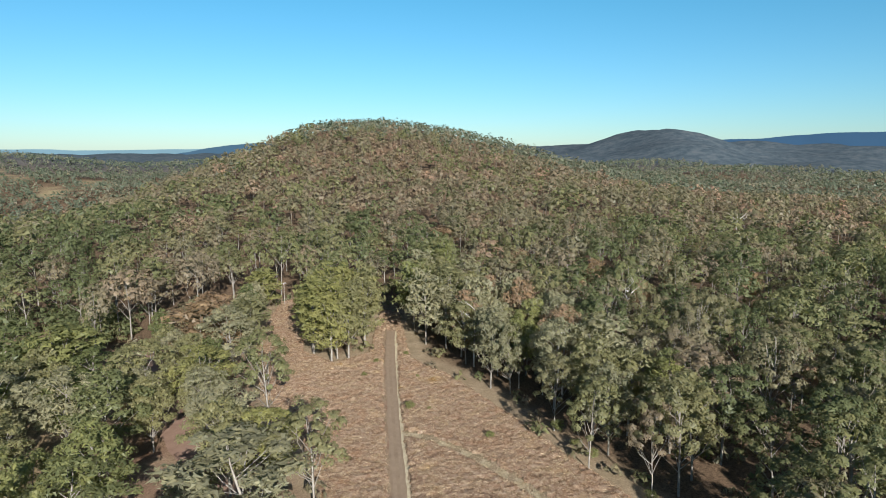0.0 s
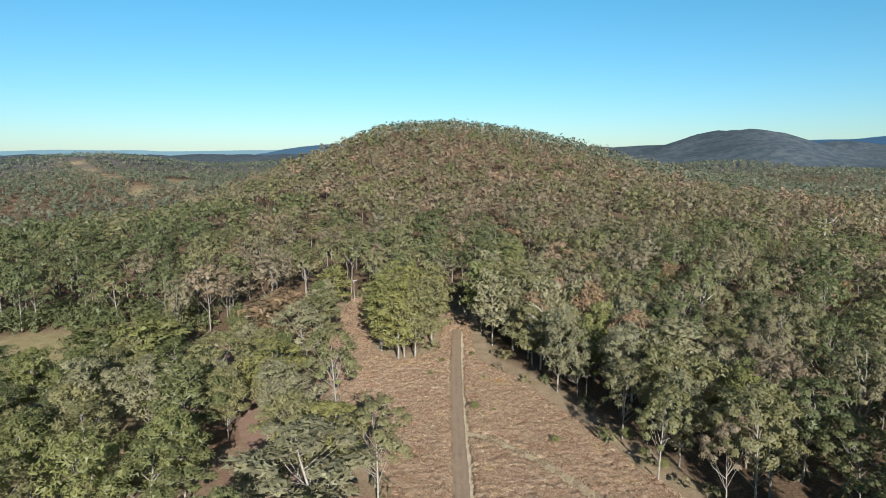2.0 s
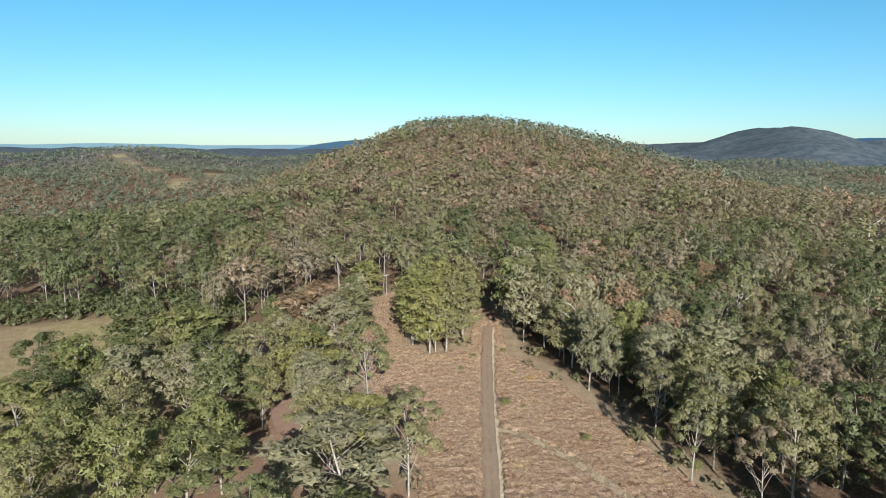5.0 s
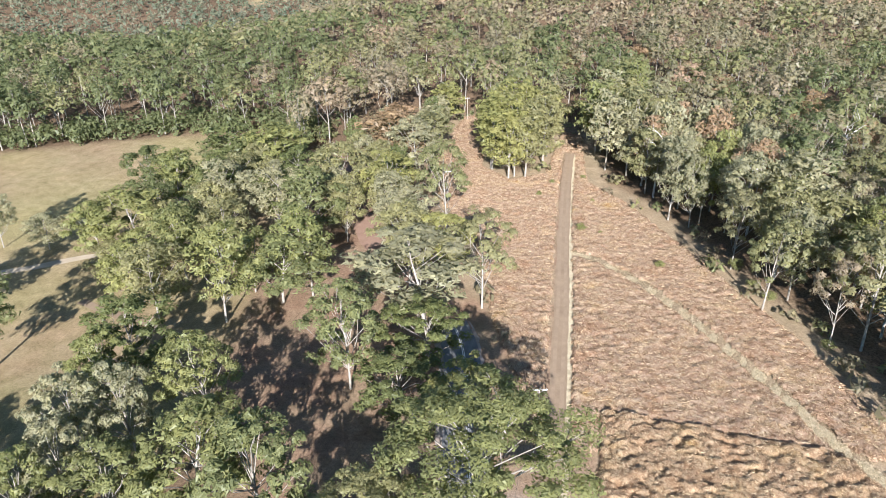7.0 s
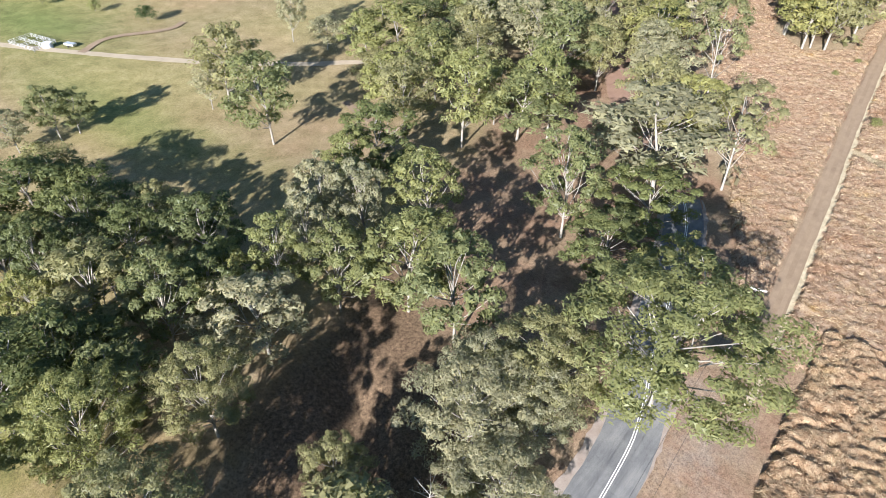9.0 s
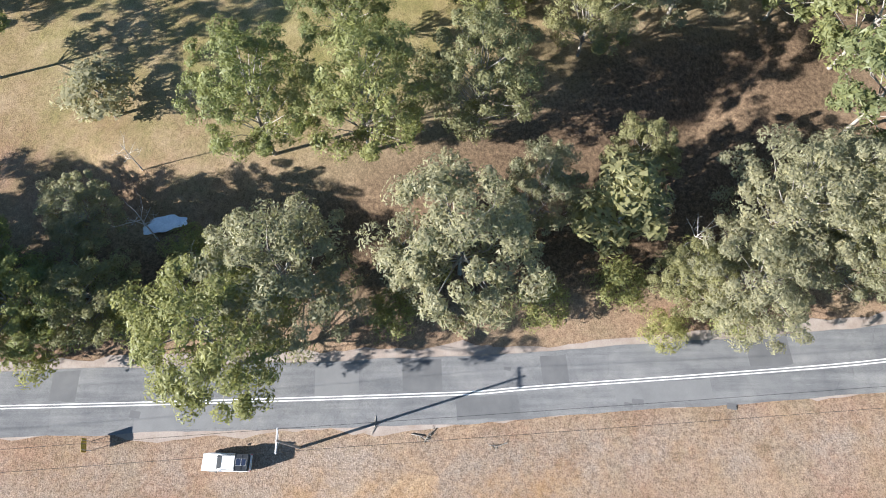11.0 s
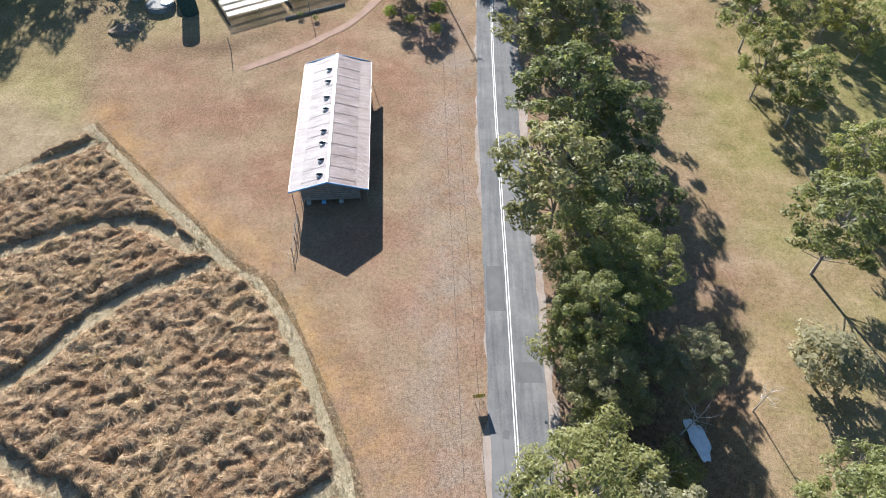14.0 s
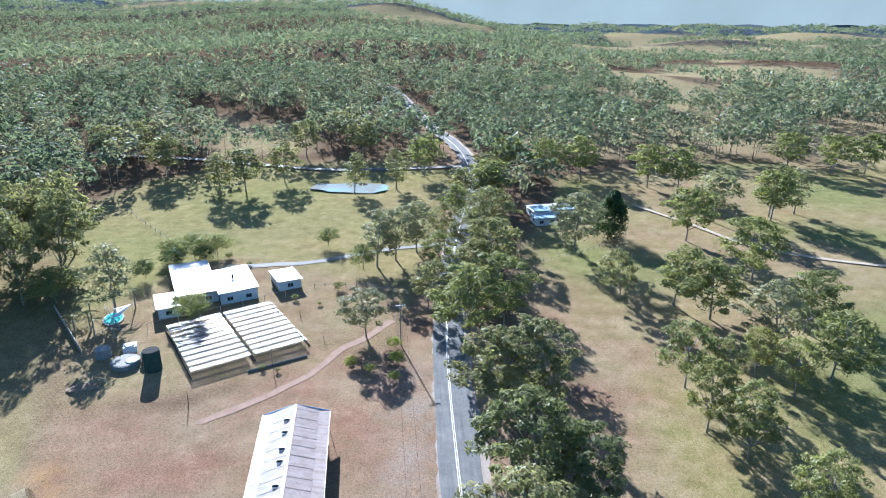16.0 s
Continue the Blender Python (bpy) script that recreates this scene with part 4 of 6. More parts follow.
forest("forest", "far eucalypt forest on the hills", 5, wedge(-66, 62, 850, 1950), 18.5, OPEN, 6, 22, 3.0, 18, 18, 0, domes=0.0, bare=0.1, shift=-0.04, foliage=leaf_hazed)
forest("forest", "backlit eucalypt forest round the farms", 6, wedge(140, 222, 240, 620), 12.0, OPEN, 12, 130, 1.42, 23, 16.5, 3, keep=0.92, shift=-0.02, foliage=leaf_hazed, domes=0.0, bare=0.3, span=1.45, puff=0.95)
forest("forest", "far forest over the plain", 7, wedge(140, 222, 620, 1900), 17.0, OPEN, 6, 36, 2.2, 19, 18, 0, shift=-0.05, domes=0.0, bare=0.1, span=1.4, foliage=leaf_hazed)
forest("forest", "woods on the far plain", 8, wedge(143, 219, 1900, 3600), 44.0, OPEN, 6, 30, 4.6, 17, 44, 0, shift=-0.05, domes=0.0, bare=0.1, keep=0.75, foliage=leaf_hazed)

# ---- blue ranges on the horizon, self-lit in their haze colours ----
def far_range(label, h0, h1, away, low, crest, colour, seed):
    """A distant range, its miles of haze put into the glow: crest heights in degrees over a fan of headings."""
    m, n, l, b = nodes_of("range_haze_glow")
    v = where(n)
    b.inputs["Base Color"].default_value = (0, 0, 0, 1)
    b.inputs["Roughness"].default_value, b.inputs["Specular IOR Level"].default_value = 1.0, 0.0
    # no lamp here: emission holds the flat colour that haze gives
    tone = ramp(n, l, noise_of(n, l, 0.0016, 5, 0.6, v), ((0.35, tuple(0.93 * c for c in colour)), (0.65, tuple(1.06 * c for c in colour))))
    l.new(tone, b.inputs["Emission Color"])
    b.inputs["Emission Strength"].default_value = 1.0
    k = 160
    a = np.radians(np.linspace(h0, h1, k))
    rng = np.random.RandomState(seed)
    t = np.linspace(0, 1, k)
    top = np.interp(t, np.linspace(0, 1, len(crest)), crest)
    top = np.convolve(np.pad(top, 6, "edge"), np.ones(13) / 13, "valid")
    for wave, much in ((9, 0.05), (23, 0.025), (51, 0.012)):
        top = top + much * np.interp(t, np.linspace(0, 1, wave), rng.uniform(-1, 1, wave))
    x, y = away * np.sin(a), away * np.cos(a)
    rows = [np.stack([x * f, y * f, 75 + away * np.tan(np.radians(z))], -1) for f, z in ((0.985, low + 0 * top), (1.0, low + 0.7 * (top - low)), (1.01, top), (1.03, low + 0 * top))]
    i = np.arange(3 * (k - 1))
    r, c = i // (k - 1), i % (k - 1)
    f = np.stack([r * k + c, r * k + c + 1, (r + 1) * k + c + 1, (r + 1) * k + c], -1)
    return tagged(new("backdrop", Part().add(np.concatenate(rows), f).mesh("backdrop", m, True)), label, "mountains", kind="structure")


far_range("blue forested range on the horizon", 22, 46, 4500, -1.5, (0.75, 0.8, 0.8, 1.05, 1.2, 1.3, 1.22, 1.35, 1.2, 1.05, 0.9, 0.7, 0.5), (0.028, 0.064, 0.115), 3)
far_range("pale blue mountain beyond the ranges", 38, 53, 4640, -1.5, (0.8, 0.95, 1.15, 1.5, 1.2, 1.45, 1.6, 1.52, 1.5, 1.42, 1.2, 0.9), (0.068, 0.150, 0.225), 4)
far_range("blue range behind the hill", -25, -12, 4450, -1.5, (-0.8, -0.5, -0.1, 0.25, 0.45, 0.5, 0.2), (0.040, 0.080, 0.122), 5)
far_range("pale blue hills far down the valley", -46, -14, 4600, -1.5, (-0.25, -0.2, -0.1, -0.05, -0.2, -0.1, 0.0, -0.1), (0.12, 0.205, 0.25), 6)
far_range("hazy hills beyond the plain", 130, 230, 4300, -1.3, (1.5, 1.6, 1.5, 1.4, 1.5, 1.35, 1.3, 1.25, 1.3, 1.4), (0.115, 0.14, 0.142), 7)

# ---- road and track ----
def ribbon(name, line, left, right, lift, material, label, category, wobble=0.0, seed=1, kind="structure", step_across=1):
    """A strip laid along a line, from left to right of it in metres, a little proud of the ground."""
    rng = np.random.RandomState(seed)
    p = np.array(line, float)
    t = np.gradient(p, axis=0)
    t /= np.linalg.norm(t, axis=1)[:, None]
    nrm = np.stack([t[:, 1], -t[:, 0]], -1)
    k = step_across + 1
    offs = np.linspace(-left, right, k)[None, :] + np.zeros((len(p), 1))
    run = np.concatenate([[0], np.cumsum(np.linalg.norm(np.diff(p, axis=0), axis=1))])
    for e in (0, -1):
        for gap, much in ((9.0, 0.55), (3.1, 0.35), (1.0, 0.25)):
            marks = np.arange(0, run[-1] + 2 * gap, gap)
            offs[:, e] += np.interp(run, marks, rng.uniform(-wobble, wobble, len(marks))) * much
    xy = p[:, None] + nrm[:, None] * offs[..., None]
    z = land(xy[..., 0], xy[..., 1]) + lift + 0.004 * np.maximum(0, np.hypot(xy[..., 0], xy[..., 1]) - 180)
    i = np.arange((len(p) - 1) * (k - 1))
    r, c = i // (k - 1), i % (k - 1)
    f = np.stack([r * k + c, r * k + c + 1, (r + 1) * k + c + 1, (r + 1) * k + c], -1)
    me = Part().add(np.concatenate([xy, z[..., None]], -1).reshape(-1, 3), f).mesh(name, material)
    return tagged(new(name, me), label, category, kind=kind)


def road_material():
    """Old seal: streaks along the lanes, mottled repairs, fine stone."""
    m, n, l, b = nodes_of("asphalt_worn")
    v = where(n)
    lay = n.new("ShaderNodeMapping")
    lay.inputs["Scale"].default_value = (1.0, 0.06, 1.0)
    l.new(v, lay.inputs["Vector"])
    streak = noise_of(n, l, 1.6, 5, 0.65, lay.outputs["Vector"])
    blot = noise_of(n, l, 0.16, 6, 0.7, v)
    stone = noise_of(n, l, 11.0, 4, 0.75, v)
    c = ramp(n, l, blot, ((0.3, (0.106, 0.109, 0.114)), (0.5, (0.142, 0.144, 0.147)), (0.7, (0.186, 0.185, 0.182))))
    c = mix(n, l, 0.9, c, ramp(n, l, streak, ((0.3, (0.8, 0.81, 0.82)), (0.5, (1, 1, 1)), (0.7, (1.2, 1.19, 1.18)))), "MULTIPLY")
    c = mix(n, l, 0.8, c, ramp(n, l, stone, ((0.3, (0.65, 0.65, 0.65)), (0.5, (1, 1, 1)), (0.7, (1.3, 1.3, 1.3)))), "MULTIPLY")
    crack = n.new("ShaderNodeTexVoronoi")
    crack.feature = "DISTANCE_TO_EDGE"
    crack.inputs["Scale"].default_value = 0.22
    l.new(v, crack.inputs["Vector"])
    c = mix(n, l, 0.22, c, ramp(n, l, crack.outputs["Distance"], ((0.0, (0.45, 0.45, 0.45)), (0.012, (1, 1, 1)))), "MULTIPLY")
    l.new(c, b.inputs["Base Color"])
    b.inputs["Roughness"].default_value, b.inputs["Specular IOR Level"].default_value = 0.95, 0.08
    bump(n, l, b, stone, 0.4, 0.01)
    return m


asphalt = road_material()
gravel = plain("gravel_pale", (0.20, 0.150, 0.120), (0.32, 0.282, 0.25), 0.45, 0.95, 0, 0.5, 0.03, 8)
line_paint = plain("line_paint_white", (0.62, 0.62, 0.60), (0.80, 0.80, 0.78), 2.0, 0.6, 0, 0.1, 0.005, 20)
dirt_mat = plain("dirt_track", (0.165, 0.118, 0.078), (0.245, 0.182, 0.122), 0.3, 0.95, 0, 0.5, 0.03, 5)
SEALED = [p for p in ROAD if p[1] < 116]
UNSEALED = [p for p in ROAD if p[1] > 113]
red_dirt = plain("red_dirt_road", (0.185, 0.112, 0.080), (0.265, 0.175, 0.13), 0.3, 0.95, 0, 0.5, 0.03, 5)
ribbon("dirt_road", UNSEALED, 3.6, 3.4, 0.06, red_dirt, "red dirt road climbing between the trees", "road", 0.5, 5, step_across=6)
ribbon("road_shoulder", SEALED, 5.3, 3.5, 0.05, gravel, "pale gravel shoulder of the country road", "road", 1.2, 2, step_across=6)
ribbon("road", SEALED, 4.15, 3.3, 0.09, asphalt, "worn grey asphalt country road", "road", 0.3, 3, step_across=6)
for side in (-0.16, 0.16):
    ribbon("road_marking", SEALED, 0.06 - side, 0.06 + side, 0.098, line_paint, "white painted double centre line", "road marking")
ribbon("dirt_track", TRACK, 1.7, 1.7, 0.07, dirt_mat, "bare dirt track through the dry grass", "track", 0.35, 4, step_across=4)
mown_mat = plain("mown_grass", (0.28, 0.235, 0.145), (0.50, 0.43, 0.30), 1.1, 0.95, 0, 0.9, 0.08, 9)
for i, p in enumerate((*PATHS, EDGE)):
    half = 0.9 if p is EDGE else 1.3
    ribbon("mown_path", p, half, half, 0.09, mown_mat, "mown pale straw-green path through the tall grass", "path", 0.8, 20 + i, step_across=3)
worn_mat = plain("worn_wheel_strip", (0.18, 0.13, 0.088), (0.255, 0.19, 0.13), 0.5, 0.95, 0, 0.4, 0.02, 6)
for side in (-0.85, 0.85):
    ribbon("wheel_rut", TRACK, 0.42 - side, 0.42 + side, 0.085, worn_mat, "pale worn wheel rut of the dirt track", "track", 0.12, 30)
ribbon("track_verge", TRACK, -1.6, 2.7, 0.06, mown_mat, "green-yellow grass edge along the dirt track", "path", 0.3, 33)
# patched and stained stretches of the seal
patch_dark = plain("asphalt_patch", (0.085, 0.087, 0.090), (0.125, 0.127, 0.13), 0.5, 0.85, 0, 0.3, 0.01, 14)
patch_pale = plain("asphalt_pale_patch", (0.128, 0.130, 0.133), (0.172, 0.173, 0.174), 0.4, 0.9, 0, 0.3, 0.01, 14)
ROAD_XY = np.array(ROAD)
for k, (y0, y1, a, b, m) in enumerate(((-60, -52, 0.4, 2.95, patch_dark), (-44, -41, -3.9, -0.4, patch_dark), (-34, -22, 0.5, 2.95, patch_pale), (-14, -9, -3.9, -0.3, patch_pale), (-4, 0.5, -3.9, -0.4, patch_dark),
                                       (2, 9, 0.5, 2.95, patch_dark), (12, 15, -3.6, -0.4, patch_dark), (20, 31, 0.4, 2.95, patch_pale), (36, 41, -3.7, -0.5, patch_dark), (-82, -70, -3.9, -0.4, patch_pale), (-100, -94, 0.5, 2.95, patch_dark))):
    sel = [(float(np.interp(y, ROAD_XY[:, 1], ROAD_XY[:, 0])), y) for y in np.linspace(y0, y1, 14)]
    ribbon("road_patch", sel, -a, b, 0.094, m, "patched stretch of road asphalt", "road", 0.4, 50 + k)
for k, (x, y, r) in enumerate(((-7.6, 22.5, 0.5), (-7.2, 21.4, 0.35), (-6.9, 33, 0.4), (-11.5, 8, 0.3), (-7, -34, 0.45))):
    sel = [(x + 0.4 * (t - 0.5) * r, y + 2.6 * r * (t - 0.5)) for t in np.linspace(0, 1, 5)]
    ribbon("oil_stain", sel, r * 0.8, r * 0.8, 0.0965, patch_dark, "dark oil stain on the road", "road", 0.15, 70 + k)
# faint scuffs where vehicles have turned on the verge
scuff_mat = plain("turned_soil", (0.13, 0.085, 0.065), (0.20, 0.14, 0.108), 1.5, 0.95, 0, 0.5, 0.02, 9)
for k, (cx, cy, r, a0, a1) in enumerate(((5.0, -23.2, 2.6, 20, 130), (5.3, -23.6, 2.4, 190, 290), (3.2, -44.0, 9.0, 200, 250), (6.0, -50.0, 11.0, 190, 235))):
    arc = [(cx + r * math.cos(radians(a0 + (a1 - a0) * i / 16)), cy + r * math.sin(radians(a0 + (a1 - a0) * i / 16))) for i in range(17)]
    ribbon("tyre_scuff", arc, 0.09, 0.09, 0.035, scuff_mat, "faint curved tyre scuff in the soil", "track", 0.12, 90 + k)

# ---- tall dry grass ----
def lumps(x, y, cell, seed):
    """Smooth value noise on a square lattice."""
    g = np.random.RandomState(seed).rand(256, 256)
    u, v = x / cell, y / cell
    i, j = np.floor(u).astype(int), np.floor(v).astype(int)
    a, b = u - i, v - j
    a, b = a * a * (3 - 2 * a), b * b * (3 - 2 * b)
    q = lambda p, r: g[p % 256, r % 256]
    return (q(i, j) * (1 - a) + q(i + 1, j) * a) * (1 - b) + (q(i, j + 1) * (1 - a) + q(i + 1, j + 1) * a) * b


def tussocks(x, y, cell, seed):
    """Domes of grass round jittered centres: height 0 to 1 and the way outwards from the centre."""
    rng = np.random.RandomState(seed)
    jx, jy, rad, hi = rng.rand(128, 128), rng.rand(128, 128), rng.uniform(0.55, 1.0, (128, 128)), rng.uniform(0.5, 1.0, (128, 128))
    wx = x + (lumps(x, y, 2.6, seed + 5) - 0.5) * 2.4
    wy = y + (lumps(x, y, 2.6, seed + 6) - 0.5) * 2.4
    u, v = (wx * 0.8 + wy * 0.6) / cell, (wy * 0.8 - wx * 0.6) / (cell * 0.72)
    i0, j0 = np.floor(u).astype(int), np.floor(v).astype(int)
    best = np.zeros(np.shape(x))
    ox, oy = np.ones(np.shape(x)), np.zeros(np.shape(x))
    for di in (-1, 0, 1):
        for dj in (-1, 0, 1):
            i, j = i0 + di, j0 + dj
            a, b = u - (i + jx[i % 128, j % 128]), v - (j + jy[i % 128, j % 128])
            d = np.sqrt(a * a + b * b) / rad[i % 128, j % 128]
            z = hi[i % 128, j % 128] * np.sqrt(np.clip(1 - d * d, 0, 1))
            top = z > best
            best = np.where(top, z, best)
            ox, oy = np.where(top, a * 0.8 - b * 0.6, ox), np.where(top, a * 0.6 + b * 0.8, oy)
    return best, ox, oy


def heap(x, y, seed):
    """How high the grass lies: tussocks on a slow swell, 0 to 1."""
    big, ox, oy = tussocks(x, y, 1.8, seed)
    fine = lumps(x, y, 0.45, seed + 3)
    swell = lumps(x, y, 5.0, seed + 1)
    return np.clip(0.74 * big + 0.26 * fine + 0.16 * swell, 0, 1), ox, oy


def tall_grass(name, label, seed, poly, cell, tall, blades, length, width, keep_off, mat):
    """A tussocky mat of lying grass with long blades combed outwards over it."""
    rng = np.random.RandomState(seed)
    p = np.array(poly, float)
    (x0, y0), (x1, y1) = p.min(0), p.max(0)
    x, y = np.meshgrid(np.arange(x0, x1, cell), np.arange(y0, y1, cell))
    x, y = x + rng.uniform(-0.3, 0.3, x.shape) * cell, y + rng.uniform(-0.3, 0.3, y.shape) * cell

    def depth(u, v):
        room = inside(u, v, poly)
        for line, half in keep_off:
            room = np.minimum(room, along(u, v, line) - half)
        room = room + (lumps(u, v, 1.3, seed + 9) - 0.5) * 0.9
        h, ox, oy = heap(u, v, seed)
        return tall * smooth(-0.1, 0.5, room) * (0.12 + 0.95 * h), room, ox, oy

    h, room, _, _ = depth(x, y)
    z = land(x, y) + h + rng.uniform(-0.05, 0.05, x.shape) - 0.06
    n, m = x.shape
    idx = np.arange(n * m).reshape(n, m)
    quads = np.stack([idx[:-1, :-1], idx[:-1, 1:], idx[1:, 1:], idx[1:, :-1]], -1).reshape(-1, 4)
    quads = quads[(room.ravel()[quads] > -0.35).all(1)]
    used, inv = np.unique(quads, return_inverse=True)
    v = np.stack([x, y, z], -1).reshape(-1, 3)[used]
    part = Part().add(v, inv.reshape(-1, 4))
    area = len(quads) * cell * cell
    k = int(area * blades)
    pick = quads[rng.randint(0, len(quads), k)][:, 0]
    bx, by = x.ravel()[pick] + rng.uniform(0, cell, k), y.ravel()[pick] + rng.uniform(0, cell, k)
    bh, room, ox, oy = depth(bx, by)
    ok = room > 0.1
    bx, by, bh, ox, oy = bx[ok], by[ok], bh[ok], ox[ok], oy[ok]
    k = len(bx)
    lie = 2 * np.pi * lumps(bx, by, 7.0, seed + 2)
    a = np.arctan2(oy + 0.22 * np.sin(lie), ox + 0.22 * np.cos(lie)) + rng.normal(size=k) * 0.38
    ln = length * rng.uniform(0.6, 1.5, k)
    go = np.stack([np.cos(a), np.sin(a), 0 * a], -1)
    ac = np.stack([-np.sin(a), np.cos(a), rng.normal(size=k) * 0.5], -1) * (width * rng.uniform(0.5, 1.3, k))[:, None]
    tx, ty = bx + np.cos(a) * ln, by + np.sin(a) * ln
    th, _, _, _ = depth(tx, ty)
    b0 = np.stack([bx, by, land(bx, by) + bh - 0.02], -1)
    tip = np.stack([tx, ty, land(tx, ty) + 0.55 * th + 0.45 * bh * rng.uniform(0.5, 1.3, k) + 0.04], -1)
    loose = Part().add(np.stack([b0 - ac, b0 + ac, tip], 1).reshape(-1, 3), np.arange(k * 3).reshape(-1, 3))
    ob = tagged(new(name, part.mesh(name, mat, True)), label, "grass", kind="stuff")
    q = tagged(new("blades", loose.mesh("blades", blade_mat)), kind="stuff")
    q.parent = ob
    return ob


def straw_material(name, stops, by_blade):
    m = bpy.data.materials.new(name)
    m.use_nodes = True
    n, l = m.node_tree.nodes, m.node_tree.links
    n.remove(n["Principled BSDF"])
    v = where(n)
    isle = n.new("ShaderNodeNewGeometry").outputs["Random Per Island"] if by_blade else noise_of(n, l, 0.8, 6, 0.7, v)
    c = ramp(n, l, isle, stops)
    stretch = n.new("ShaderNodeMapping")
    stretch.inputs["Scale"].default_value, stretch.inputs["Rotation"].default_value = (1.0, 3.2, 1.0), (0, 0, 0.9)
    l.new(v, stretch.inputs["Vector"])
    strands = noise_of(n, l, 2.4, 6, 0.75, stretch.outputs["Vector"], 1.2)
    c = mix(n, l, 0.9, c, ramp(n, l, strands, ((0.28, (0.42, 0.36, 0.3)), (0.5, (0.95, 0.92, 0.9)), (0.72, (1.35, 1.3, 1.2)))), "MULTIPLY")
    big = noise_of(n, l, 0.16, 4, 0.6, v)
    c = mix(n, l, 0.9, c, ramp(n, l, big, ((0.3, (0.95, 0.85, 0.78)), (0.5, (1, 1, 1)), (0.66, (1.1, 1.1, 1.0)), (0.74, (1.1, 1.0, 0.68)))), "MULTIPLY")
    d, t, s = n.new("ShaderNodeBsdfDiffuse"), n.new("ShaderNodeBsdfTranslucent"), n.new("ShaderNodeMixShader")
    b = n.new("ShaderNodeBump")
    b.inputs["Strength"].default_value, b.inputs["Distance"].default_value = 0.7, 0.15
    l.new(strands, b.inputs["Height"])
    l.new(b.outputs["Normal"], d.inputs["Normal"])
    s.inputs[0].default_value = 0.3
    l.new(c, d.inputs["Color"])
    l.new(c, t.inputs["Color"])
    l.new(d.outputs[0], s.inputs[1])
    l.new(t.outputs[0], s.inputs[2])
    l.new(s.outputs[0], n["Material Output"].inputs["Surface"])
    return m


STRAW = ((0.18, 0.112, 0.070), (0.305, 0.215, 0.140), (0.43, 0.335, 0.230), (0.63, 0.535, 0.385))
straw_mat = straw_material("dry_grass_mat", tuple(zip((0.25, 0.42, 0.58, 0.75), STRAW)), False)
blade_mat = straw_material("dry_grass_blades", tuple(zip((0.0, 0.35, 0.7, 1.0), STRAW)), True)
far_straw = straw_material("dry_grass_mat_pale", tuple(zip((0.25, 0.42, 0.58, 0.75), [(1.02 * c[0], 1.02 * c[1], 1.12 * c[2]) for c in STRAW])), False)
off = [(p, 1.25) for p in PATHS] + [(TRACK, 2.3), (EDGE, 0.85)]
tall_grass("tall_grass", "tall dry straw-brown grass lying in wind-combed tussocks", 61, [(64.9, -88), (34, -59), (26.7, -54), (13.2, -29.5), (10.3, -18), (9.2, -7), (6.6, 22), (4, 48), (2.1, 68), (1.5, 84), (1, 95), (40, 95), (56, 85), (62, 20), (68, -40), (78, -75)],
           0.36, 1.35, 46, 0.58, 0.036, off, straw_mat)
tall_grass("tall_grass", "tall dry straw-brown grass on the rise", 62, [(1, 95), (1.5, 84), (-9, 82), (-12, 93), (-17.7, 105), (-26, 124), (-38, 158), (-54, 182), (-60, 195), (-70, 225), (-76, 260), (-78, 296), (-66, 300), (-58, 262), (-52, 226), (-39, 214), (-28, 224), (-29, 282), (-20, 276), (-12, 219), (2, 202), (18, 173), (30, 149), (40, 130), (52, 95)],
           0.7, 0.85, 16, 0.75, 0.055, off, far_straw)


def stubble(name, label, seed, lines, half, per, tall, width, mat):
    """Short cut grass along lines."""
    rng = np.random.RandomState(seed)
    pts = []
    for line in lines:
        p = np.array(line)
        for a, b in zip(p, p[1:]):
            n = int(np.linalg.norm(b - a) * 2 * half * per)
            t = rng.rand(n, 1)
            side = np.array([b[1] - a[1], a[0] - b[0]]) / np.linalg.norm(b - a)
            pts.append(a + (b - a) * t + side * rng.uniform(-half, half, (n, 1)))
    q = np.concatenate(pts)
    k = len(q)
    a = rng.rand(k) * 2 * np.pi
    b0 = np.stack([q[:, 0], q[:, 1], land(q[:, 0], q[:, 1]) + 0.06], -1)
    ac = np.stack([-np.sin(a), np.cos(a), 0 * a], -1) * width
    tip = b0 + np.stack([np.cos(a), np.sin(a), rng.uniform(0.2, 1.2, k)], -1) * tall * rng.uniform(0.6, 1.5, (k, 1))
    part = Part().add(np.stack([b0 - ac, b0 + ac, tip], 1).reshape(-1, 3), np.arange(k * 3).reshape(-1, 3))
    return tagged(new(name, part.mesh(name, mat)), label, "grass", kind="stuff")


stub_mat = straw_material("cut_grass", tuple(zip((0.0, 0.35, 0.7, 1.0), ((0.18, 0.152, 0.09), (0.28, 0.242, 0.155), (0.41, 0.35, 0.245), (0.58, 0.50, 0.38)))), True)
stubble("cut_grass", "short cut green and straw grass along the mown paths", 81, [*PATHS, EDGE], 1.8, 55, 0.30, 0.03, stub_mat)

# ---- helpers for built things ----
def part(name, bm, material, parent, label=""):
    me = bpy.data.meshes.new(name)
    bm.normal_update()
    bm.to_mesh(me)
    bm.free()
    me.materials.append(material)
    ob = new(name, me)
    ob.parent = parent
    return tagged(ob, label)


def thing(name, m, label, category, group=""):
    ob = new(name)
    ob.empty_display_size = 0.5
    ob.matrix_basis = m
    return tagged(ob, label, category, group)


